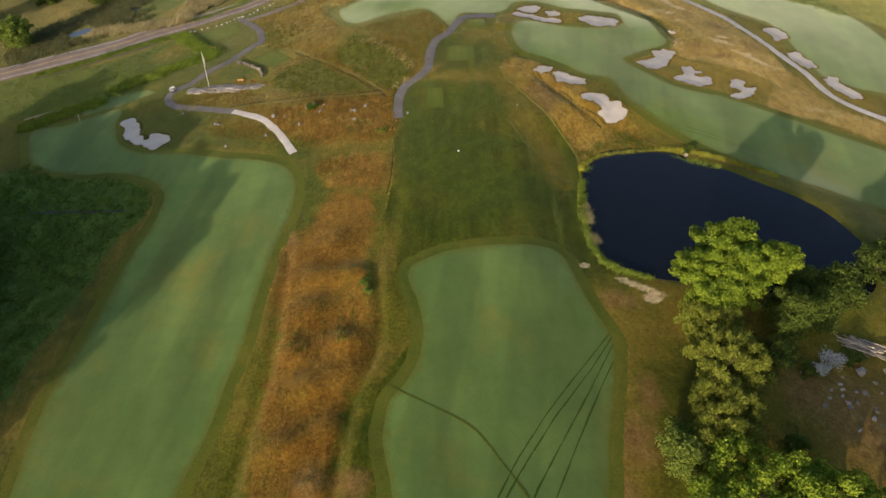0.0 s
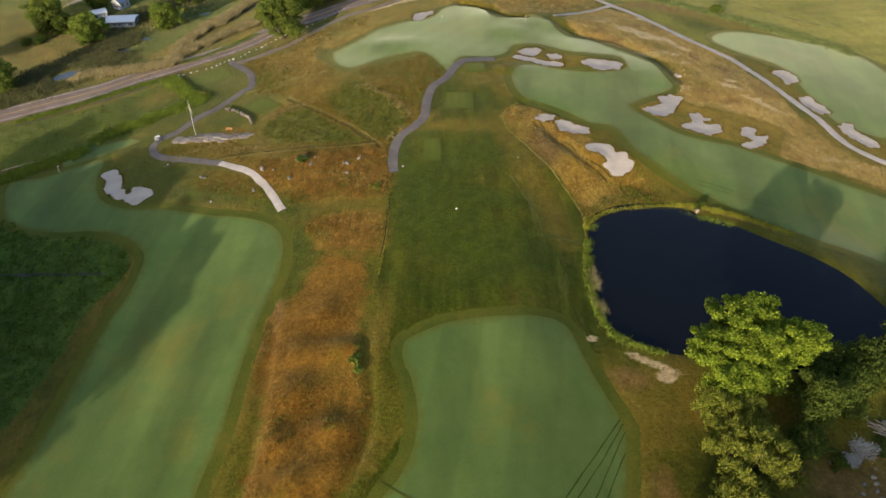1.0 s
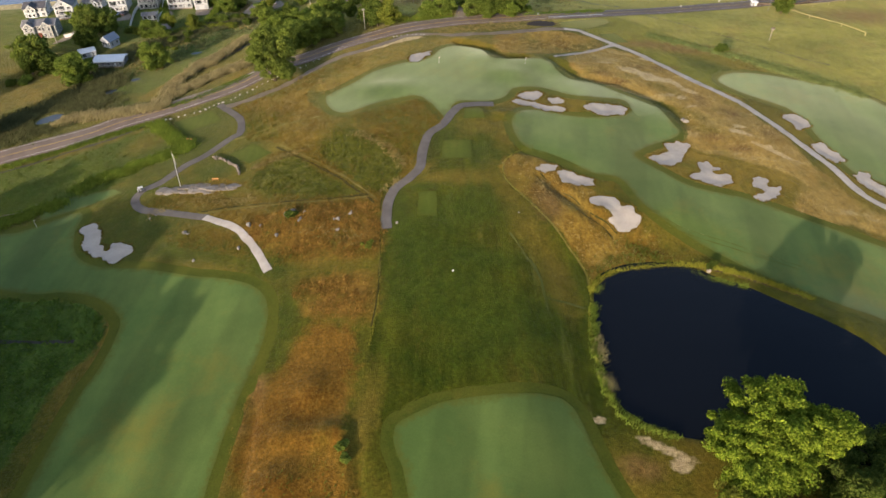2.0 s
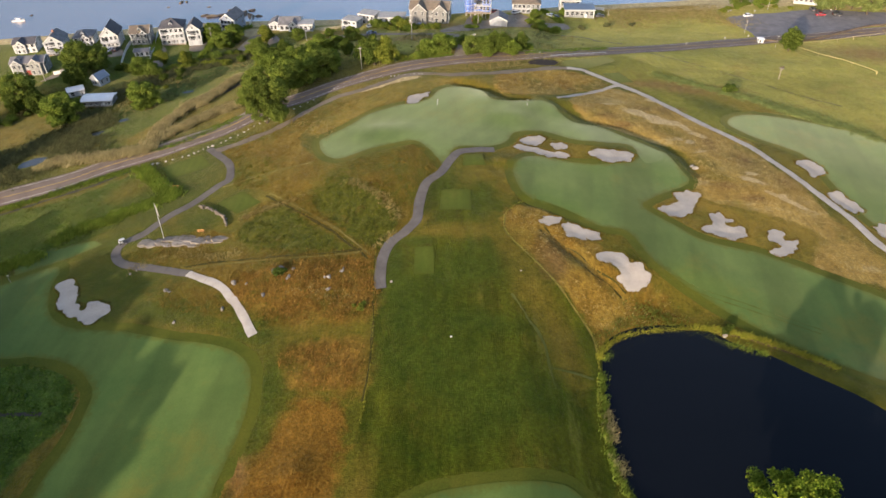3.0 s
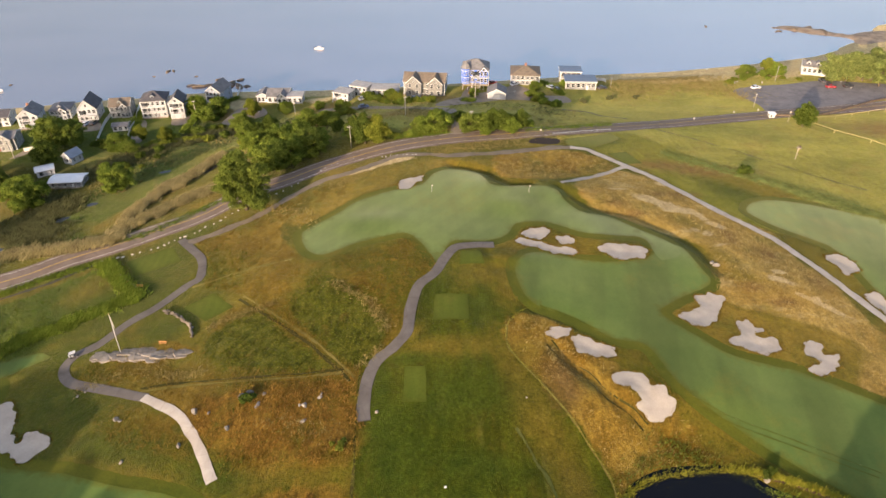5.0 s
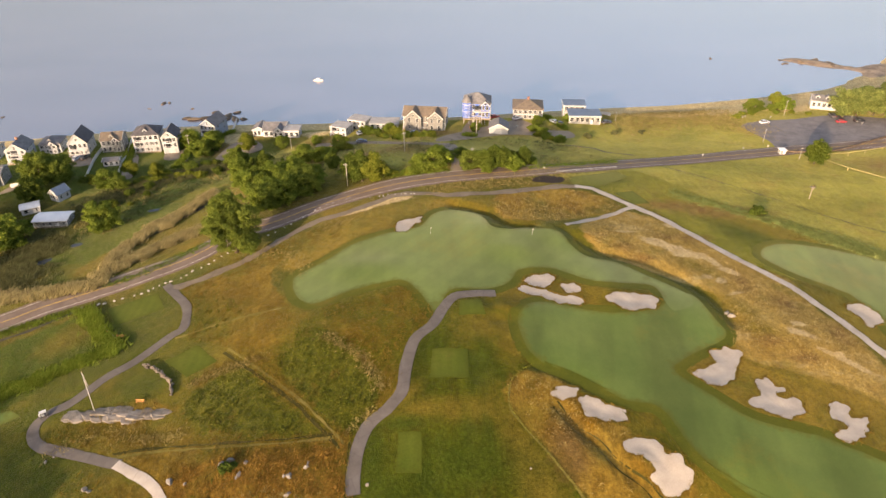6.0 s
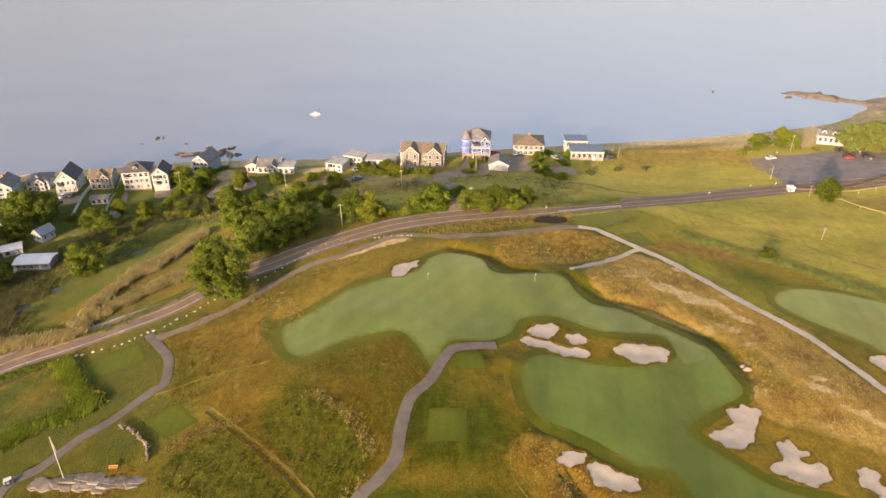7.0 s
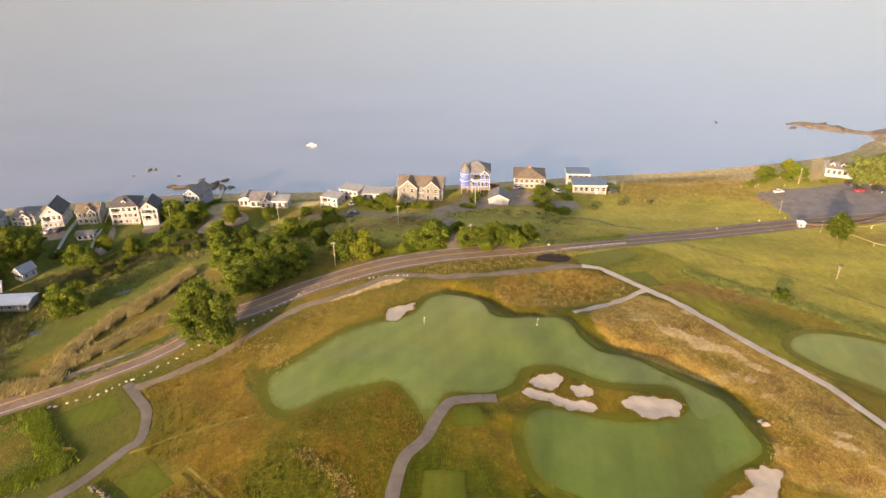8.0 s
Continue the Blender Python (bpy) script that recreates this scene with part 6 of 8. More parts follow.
for kind, places in (
        (round_tree, (((-44.6, 257), 40, 1.0), ((-38.9, 261), 100, 0.95), ((-56.7, 265.3), 170, 0.9), ((-50.1, 270.1), 230, 0.85), ((-37.1, 266.9), 300, 0.75), ((-45.1, 274.1), 20, 0.8),
                      ((-139.6, 286.8), 60, 1.15), ((-132.7, 288.2), 190, 0.95), ((-100.2, 249.9), 250, 0.95), ((-126, 242), 10, 1.05), ((-147.2, 256.4), 80, 1.2), ((-132.5, 249.2), 130, 0.7),
                      ((-95.4, 318.4), 75, 0.75), ((18.6, 274.3), 140, 0.6), ((-65.7, 281.3), 15, 0.7), ((-162.4, 226.4), 200, 1.1), ((-140.9, 206.2), 200, 1.0))),
        (tall_tree, (((144.1, 293.5), 45, 0.9), ((-146.8, 251), 30, 0.8), ((-140.7, 252.2), 140, 0.75), ((-154.3, 262.4), 250, 0.8), ((-24, 267.8), 70, 0.9), ((26.2, 274.3), 100, 0.72), ((33.5, 276.9), 33, 0.66), ((23.5, 275.9), 210, 0.7), ((-134.9, 271.9), 120, 0.95), ((-32.2, 279.5), 260, 0.6), ((-58.1, 287.4), 20, 0.65))),
        (low_tree, (((-1.6, 273.5), 50, 0.8), ((6.1, 277.8), 150, 0.8), ((14.7, 273.4), 20, 0.9), ((20.7, 271.7), 250, 0.7), ((29.1, 273.7), 310, 0.8), ((-86.2, 318.2), 80, 1.0), ((-88.6, 311.1), 200, 0.9), 
                    ((-71.9, 299.5), 290, 0.9), ((-58.2, 316.1), 60, 0.7), ((-34.7, 311.1), 10, 0.7), ((-24.7, 323.8), 160, 0.55), ((-15.4, 323.7), 220, 0.6), ((46.6, 320.4), 40, 0.5), ((45.9, 332.2), 10, 0.6), ((60, 337.7), 50, 0.5),
                    ((144.8, 350.8), 20, 0.9), ((160.3, 354.2), 110, 0.9), ((19.2, 323.4), 20, 0.5), ((-114.6, 283.6), 20, 0.9), ((-108, 280.2), 100, 0.7), ((-44.8, 293.6), 90, 0.9), ((-38.1, 291.3), 190, 0.8), ((-44.8, 317.8), 30, 0.5))),
        (dull_tree, (((-108.6, 291.9), 80, 0.6), ((-98, 288.7), 180, 0.6), ((158.1, 357.8), 20, 0.7), ((-12.7, 316), 90, 0.5), ((-71, 312.5), 200, 0.8)))):
    for p, turn, size in places:
        copy_thing(kind, at(*p, turn, 0.0, size))
pale = tree("pale yellow-green tree beside the beach pavilion", at(*(182.6, 345.2)), 13.0, 6.5, 31, LEAF_PALE, 48, 200, 0.38, 1.7, 0.12)
for p, turn, size in (((189.7, 346.9), 80, 1.05), ((197.3, 346.9), 160, 0.9), ((200.5, 339.6), 220, 1.0), ((207.3, 357.6), 300, 0.9), ((215.5, 350), 30, 1.0)):
    copy_thing(pale, at(*p, turn, 0.0, size))
# unseen trees added out of view to the south-west, to shade the west fairway
for k, (tx, ty, size) in enumerate(((-107, 43, 1.75), (-106, 92, 1.15), (-113, 106, 1.2), (-108, 66, 1.5), (-119, 77, 1.6), (-130, 86, 1.55), (-142, 95, 1.6), (-121, 51, 1.3), (-134, 64, 1.3), (-153, 104, 1.2), (-150, 80, 1.2), (-116.5, 41.5, 1.75), (-109.8, 38.7, 1.75), (-124, 68, 1.5), (-113, 56, 1.5), (-125, 95, 1.35), (-117, 87, 1.25), (-136, 76, 1.3), (-136, 103, 1.45), (-147, 111, 1.4), (-160, 95, 1.2), (-119, 99, 1.2))):
    copy_thing(old, at(tx, ty, k * 57, 0.0, size))

# bushes
for k, (p, h_, r_, mat_) in enumerate((
        ((-34.9, 152.6), 1.3, 1.6, LEAF_DARK), ((-15.1, 141.3), 0.8, 1.4, LEAF_DULL), 
        ((103.7, 251.3), 2.2, 3.2, LEAF_DARK), ((73.5, 79.5), 4.0, 3.0, LEAF_DARK), ((80.1, 84.1), 5.0, 3.5, LEAF_DARK), ((68.3, 70.1), 1.2, 2.0, LEAF_DARK), ((58.6, 53.9), 3.0, 3.0, LEAF_DARK),
        ((40.1, 56.3), 3.5, 2.6, LEAF), ((44.2, 61.9), 4.0, 2.6, LEAF_DULL), ((77.4, 73), 1.6, 2.6, LEAF_DARK), ((-15.8, 89.6), 0.8, 1.2, LEAF), ((-15.1, 87.4), 0.7, 1.0, LEAF), ((63.4, 136.3), 1.2, 0.8, LEAF_DARK),
        ((43.8, 325.5), 2.2, 2.4, LEAF), ((-4.9, 318.5), 1.8, 2.2, LEAF_DARK), ((-0.3, 317.7), 1.5, 2.0, LEAF), ((64.8, 319), 1.6, 1.8, BRUSH), ((77, 324), 1.4, 1.6, BRUSH), ((88.8, 326.6), 1.2, 1.5, BRUSH))):
    shrub("leafy bush in the rough", at(*p, k * 40), h_, r_, 40 + k, mat_, 14, 90, 0.28)
for p, h_, r_ in (((72.9, 71.8), 3.2, 2.2), ((70.6, 70.2), 1.6, 1.4)):
    shrub("dead bush with silvery withered leaves", at(*p), h_, r_, int(h_ * 31), SILVER, 26, 40, 0.15, droop=0.5)
# made-up clump: gives the stone's cast shadow a shape of dark leaves
shrub("dark leafy clump in place of the stone shadow", at(*(64.6, 137.3)), 2.2, 0.9, 77, LEAF_DARK, 10, 80, 0.24)

# shrubs in the gardens, along the brush belt and on the uncut plots
green_shrub = shrub("rounded green shrub on rough ground", at(-114.8, 282.7), 2.6, 2.2, 61, LEAF, 26, 70, 0.28, name="shrub", category="shrub", group="garden shrubs")
olive_shrub = shrub("olive-brown scrubby shrub on rough ground", at(-97.1, 285.1), 2.0, 2.2, 62, LEAF_DULL, 24, 60, 0.28, name="shrub", category="shrub", group="garden shrubs")
dark_shrub = shrub("dark green shrub on rough ground", at(-87.7, 296.5), 2.4, 1.9, 63, LEAF_DARK, 24, 70, 0.28, name="shrub", category="shrub", group="garden shrubs")
sow = random.Random(17)
for line_, step_, wide_, kinds_ in (
        ([(-126, 291), (-114.8, 284), (-107.8, 284.4), (-97, 287), (-93.7, 294), (-87.7, 296.5), (-80, 303), (-72, 300), (-64, 296)], 2.3, 3.2, (green_shrub, green_shrub, olive_shrub, dark_shrub)),
        ([(-110, 262), (-100.2, 268), (-97.1, 279.6), (-90, 288), (-78, 288), (-69, 293)], 4.0, 2.4, (olive_shrub, olive_shrub, dark_shrub)),
        ([(-86, 310), (-84.5, 316.5), (-88, 322), (-97, 322), (-100, 318)], 2.6, 1.5, (green_shrub, dark_shrub)),
        ([(-66, 282), (-58, 288), (-50, 290), (-41, 299), (-34, 305), (-33, 312)], 2.6, 3.5, (green_shrub, olive_shrub, dark_shrub)),
        ([(-25, 283), (-17, 272), (-5, 271), (3, 277), (6.5, 282), (5, 291)], 2.4, 2.2, (green_shrub, green_shrub, olive_shrub)),
        ([(12.5, 291), (14, 281), (21, 280), (28, 286), (34, 284), (38, 281)], 2.2, 2.4, (green_shrub, dark_shrub, olive_shrub)),
        ([(-23, 323.5), (-18, 319), (-11, 316), (-4, 317.5), (2, 316)], 2.4, 1.4, (green_shrub, dark_shrub, olive_shrub)),
        ([(44, 326), (46.5, 317), (52, 312)], 3.5, 1.6, (olive_shrub, green_shrub)),
        ([(138, 346), (150, 352), (166, 350)], 4.5, 3.0, (green_shrub, olive_shrub)),
        ([(-150, 240), (-143, 247), (-138, 254), (-128, 257)], 2.6, 3.5, (dark_shrub, green_shrub))):
    for q in spline(line_, False, step_):
        kind = sow.choice(kinds_)
        copy_thing(kind, at(q[0] + sow.gauss(0, wide_ / 2), q[1] + sow.gauss(0, wide_ / 2), sow.uniform(0, 360), -0.1, sow.uniform(0.45, 1.05)))
# unseen trees added out of view to shade the dirt and pond scrub
for tx, ty, th_ in ((66, 30, 20.0), (77, 34, 19.0), (88, 42, 18.0)):
    tree("dense fresh green tree in a thicket", at(tx, ty), th_, 7.5, int(tx), LEAF_FRESH, 60, 120, 0.34, 1.6, 0.12)

# uncut plots between the road and the houses
PLOTS = [[(-67.2, 298), (-43.9, 312.5), (-12.5, 313.5), (32.2, 313.7), (56.2, 310), (64.1, 295.8), (36.4, 278.4), (16.7, 274.8), (-10.1, 272.7), (-36.7, 270.2), (-53.2, 275.3)], [(-116.5, 258.3), (-116.4, 270), (-105.9, 287.4), (-92.6, 302.9), (-73, 303.3), (-65, 289.9), (-70.2, 279.2), (-81.7, 271.4), (-94, 253.5), (-103.5, 246.1)]]

# pools in the salt meadow: place, radii, turn
POOLS = (((-105.3, 241.4), 1.8, 1.1, 20), ((-110.9, 232.5), 2.0, 1.6, 40), ((-89.2, 261.1), 2.2, 0.9, 10), ((-124.2, 215.0), 4.6, 2.2, 28))

# ---- hedges, reeds and rank growth ----
rng = np.random.RandomState(5)
hedges = (
    ("hedge", "bright green hedge of rank reeds along the ditch", ([(-97.9, 174.2), (-92.4, 177.8), (-86.5, 181), (-79.5, 185.5), (-72.6, 189.5), (-72, 191.4)], [(-86.8, 206.2), (-81.6, 200.3), (-76.1, 194.4), (-71.1, 189.3)], [(-99.7, 168.1), (-109.7, 163), (-119.2, 157.6)]), 2.6, 34, REED_GREEN, 1.2, 0.05, 8),
    ("hedge", "clipped green hedge between the beach houses", ([(-95.9, 317.9), (-95.5, 307.9), (-95.2, 298.7)], [(-87.8, 329.8), (-86.2, 334.4), (-84.6, 339.2)], [(-114.5, 297.6), (-117, 307.9), (-120.2, 319.2)], [(49.7, 343.5), (53.9, 335.4), (57.1, 327.7)], [(14.5, 316.7), (18.4, 316.1)]), 1.4, 16, REED_GREEN, 1.3, 0.10, 7),
    ("hedge", "lush green strip along the meadow ditch", ([(81.1, 262.7), (92, 256.3), (102.1, 249.6), (111.5, 243), (121.2, 234.8), (131.3, 226.7)], [(114.1, 239.5), (125.2, 234.6), (140.4, 218.8)]), 3.6, 18, LEAF_SAGE, 0.55, 0.06, 8),
    ("reeds", "tall dry tan reeds along the road verge", ([(-120.8, 211.3), (-113.3, 214.2), (-104.2, 214.4), (-95.5, 215.7), (-87.3, 218.2)], [(-90.9, 220.9), (-83.6, 228.3), (-75.4, 237.3), (-65.6, 245.6)], [(-90, 227.8), (-88, 236.9), (-84.6, 245.7), (-79.8, 249.6)], [(-85.7, 247.2), (-79.3, 253.4), (-75.1, 263), (-72.3, 269.4)]), 2.6, 34, REED, 1.7, 0.045, 9),
    ("hedge", "green brush along the road verge", ([(-86.7, 216.8), (-77.4, 220.9), (-70.4, 228), (-63.5, 234.8)], [(-128, 187), (-112, 194.5), (-105.6, 198.8), (-98.2, 202.2), (-89.6, 206.5)], [(-11.8, 268.8), (-2.4, 270.4), (7, 272.3)], [(36, 275.4), (50.8, 281.6), (68.6, 288.4)]), 2.0, 12, REED_GREEN, 0.55, 0.07, 7),
    ("brush", "grey-green brush beyond the salt meadow", ([(-113.4, 263.6), (-107.6, 272.3), (-96.4, 284.5), (-84.8, 292.7), (-70.3, 293.9)], [(-122.6, 248.5), (-118.3, 231.4), (-116.5, 222.5)], [(-113.1, 243.9), (-114.9, 234.3), (-109.9, 219.1)], [(-141.8, 200.9), (-129.6, 206.6), (-119.5, 214.2), (-115.3, 228.4)], [(-141, 210.8), (-131.2, 218.6), (-123.7, 229.4)]), 8.0, 34, BRUSH, 1.15, 0.06, 9),
    ("reeds", "yellow-green reeds round the pond's edge", ([(36.3, 129.8), (42.7, 133.5), (50.3, 135.3), (57.7, 135.6), (62.2, 133.1), (69.5, 130.3)], [(34.7, 125.2), (33.1, 116), (32.6, 105.7), (33.6, 98.4)], [(33.9, 97.1), (37.6, 94.2), (43.2, 92.2)]), 1.0, 12, REED_GREEN, 0.7, 0.06, 6),
    ("reeds", "bright yellow-green reeds on the pond bank", ([(35, 129.8), (36.9, 132.9), (40.9, 135.5), (45.8, 136.8), (51.7, 137.5), (57.6, 137.8), (61.7, 137.1), (66.5, 135.4), (72, 132.8), (77.8, 129.2), (82.6, 126.1)],), 0.4, 16, REED_LIT, 0.75, 0.06, 7),
    ("hedge", "rank green weeds above the pond", ([(37.1, 135.4), (43.3, 138.8), (50.2, 139.8), (56.4, 138.2)], [(45.7, 143.6), (51.3, 141.6), (55.8, 139.2)]), 3.4, 7, TUFT_GREEN, 0.6, 0.09, 6),
    ("reeds", "dry reeds standing in the pond's edge", ([(33.9, 115.1), (33.6, 109.4)], [(33.6, 105.7), (34.2, 103.1)]), 1.2, 16, REED, 0.9, 0.05, 6),
    ("dune_grass", "tan dune grass behind the beach", ([(80.4, 341.4), (98.3, 348.1), (117, 351.3), (133.4, 347.6)], [(81.2, 329.7), (103.1, 338.7), (123.4, 340.8), (137.6, 327.6)]), 13.0, 26, DUNE, 0.55, 0.07, 6),
    ("reeds", "green and tan reeds beside the puddle", ([(1.5, 257.1), (15.9, 260), (32.8, 264.7)], [(33.3, 269), (41.5, 273.3), (46.9, 270.5)], [(33.7, 272), (19.8, 264.3), (1.4, 260.4)]), 4.0, 9, DUNE, 0.4, 0.06, 6),
)
for nm, lab, lines, wide, dense, mat_, tall, blade, per in hedges:
    pts = np.vstack([along(rng, ln, wide, dense) for ln in lines])
    for q, a, b, _ in POOLS:
        pts = pts[np.hypot(pts[:, 0] - q[0], pts[:, 1] - q[1] + 0.6) > a + 0.5]
    v, f = blades(rng, pts, tall, blade, per, 0.28, 0.4)
    stuff(nm, lab, nm.replace("_", " "), v, f, mat_)
    if (mat_ is REED_GREEN or "strip" in lab) and nm == "hedge":
        q = pts[::14] if "strip" in lab else pts[::8]
        v, f = leaves(rng, [(np.array([a, b, float(height(a, b)) + tall * 0.3]), 0.35 + tall * 0.25) for a, b in q], 20, 0.15)
        stuff("hedge_leaves", "leafy green growth in the hedge", "hedge", v, f, LEAF_SAGE if "strip" in lab else LEAF)

# tall dry grass over the fescue, thinner where it has browned off
def lush(x, y):
    return np.clip(0.55 + 1.1 * bumps(x, y, 13) + 0.6 * bumps(x, y, 5), 0.05, 1)
pts = np.vstack([scatter(rng, FESCUE[1:4] + FESCUE[7:8], 2.6, 0.4, lush), scatter(rng, FESCUE[:1], 1.1, 0.4, lush)])
for o_ in WEEDY:
    pts = pts[signed(spline(o_, True, 2.0), pts[:, 0], pts[:, 1]) < 0.5]
v, f = blades(rng, pts, 0.52, 0.035, 6, 0.30, 0.36)
stuff("tall_grass", "tall dry orange grass swaying over the rough", "tall grass", v, f, TUFT)
v, f = blades(rng, scatter(rng, RUSSET, 1.3, 0.3, lush), 0.6, 0.05, 7, 0.24, 0.3)
stuff("tall_grass", "reddish seeding grass standing in the rough", "tall grass", v, f, RUSSET_GRASS)
pts = scatter(rng, FESCUE[:4] + FESCUE[7:8], 0.6, 0.4, lambda x, y: np.clip(-0.1 + 1.8 * bumps(x + 40, y, 17), 0, 1))
v, f = blades(rng, pts, 0.55, 0.10, 5, 0.35, 0.35)
gold_pts = scatter(rng, FESCUE[4:7], 1.6, 0.4, lush)
v2, f2 = blades(rng, gold_pts, 0.4, 0.032, 6, 0.30, 0.42)
v3, f3 = leaves(rng, [(np.array([a, b, float(c) + 0.2]), 0.4) for (a, b), c in (lambda q: zip(q, height(q[:, 0], q[:, 1])))(scatter(rng, WEEDY, 1.3, 0.3))], 7, 0.17)
stuff("weeds", "knee-high olive-green weeds among the dry grass", "weeds", v3, f3, WEED_OLIVE)
stuff("tall_grass", "fine golden grass bleached by the sun", "tall grass", v2, f2, TUFT_GOLD)
stuff("tall_grass", "green tufts among the tall dry grass", "tall grass", v, f, TUFT_GREEN)
pale_pts = np.vstack([along(rng, ln, wd, n) for ln, wd, n in (([(-49, 176), (-44, 179), (-38.6, 180.5), (-34.5, 182.5)], 1.8, 16), ([(-21.5, 187), (-17.6, 184), (-13, 180), (-10, 175), (-8, 171)], 2.0, 20), ([(-60, 163), (-50, 161.5), (-46, 163)], 2.0, 12),
                                                              ([(-9, 165), (-13, 160.5)], 1.4, 12), ([(-30, 148), (-22, 145), (-17, 144)], 3.0, 8), ([(-56, 166.5), (-66, 163.5), (-73, 161)], 2.4, 8), ([(-45, 227), (-36, 222), (-31, 215)], 4.0, 12), ([(-30, 236), (-22, 240)], 3.0, 8))])
v, f = blades(rng, pale_pts, 0.42, 0.06, 6, 0.35, 0.25)
stuff("tall_grass", "bleached straw tufts on stony ground", "tall grass", v, f, DUNE)
edge_pts = np.vstack([along(rng, ln, 0.3, 9) for ln in (CORRIDOR[8:17], CORRIDOR[-2:] + CORRIDOR[:1])])
v, f = blades(rng, edge_pts, 0.24, 0.03, 4, 0.3, 0.10)
stuff("grass_edge", "unmown grass along the corridor's edge", "grass", v, f, REED_LIT)
pts = scatter(rng, THICKET[:1], 0.9, 0.2)
v, f = leaves(rng, [(np.array([a, b, float(c) + 0.25]), 0.65) for (a, b), c in zip(pts, height(pts[:, 0], pts[:, 1]))], 9, 0.24)
stuff("weeds", "rank dark green weeds in the wet hollow", "weeds", v, f, WEED)
pts = scatter(rng, THICKET[1:], 0.8, 0.2)
v, f = blades(rng, pts, 0.32, 0.07, 6, 0.3, 0.5)
v2, f2 = blades(rng, scatter(rng, PLOTS, 0.45, 0.2, lambda x, y: np.clip(0.5 + 2.2 * bumps(x, y, 9), 0, 1)), 0.55, 0.13, 6, 0.35, 0.7)
stuff("rough_grass", "uncut tan grass and brush round the houses", "grass", v2, f2, BRUSH)
v2, f2 = blades(rng, scatter(rng, PLOTS, 0.35, 0.2, lambda x, y: np.clip(0.3 + 2.2 * bumps(x + 60, y, 11), 0, 1)), 0.5, 0.13, 6, 0.35, 0.7)
stuff("rough_grass", "uncut bleached grass round the houses", "grass", v2, f2, DUNE)
stuff("meadow_grass", "coarse green meadow grass beside the road", "grass", v, f, TUFT_GREEN)


# ---- road markings ----
def marking(name, line, side, width, mat):
    ob = ribbon(name, line, width, 0.19, mat, 2.0, 0.0, 0.02, side)
    ob.parent = road
    return ob


marking("centre_line", ROAD, 0.10, 0.16, LINE_YELLOW)
marking("centre_line", ROAD, -0.16, 0.14, LINE_YELLOW)
marking("edge_line", ROAD, 3.4, 0.16, LINE_WHITE)
marking("edge_line", ROAD, -3.4, 0.16, LINE_WHITE)

# ---- trodden lines, tyre marks, ditches ----
TRACK = grass_material("trodden_grass", (0.042, 0.042, 0.012), (0.070, 0.062, 0.018), (0.130, 0.105, 0.045), 0.5, relief=0.7)
STRAW_LINE = grass_material("straw_line", (0.150, 0.130, 0.036), (0.225, 0.180, 0.060), (0.110, 0.110, 0.026), 0.55, relief=0.6)
SCUFF = grass_material("scuffed_turf", (0.090, 0.102, 0.026), (0.135, 0.142, 0.050), (0.070, 0.084, 0.014), 0.48, relief=0.4)
TYRE = grass_material("tyre_marked_turf", (0.030, 0.056, 0.012), (0.044, 0.072, 0.016), (0.055, 0.085, 0.020), 0.55, relief=0.2)
MUD = plain("ditch_mud", (0.030, 0.024, 0.014), 0.3, 0.8, 0.6, 0.4, relief=0.5)
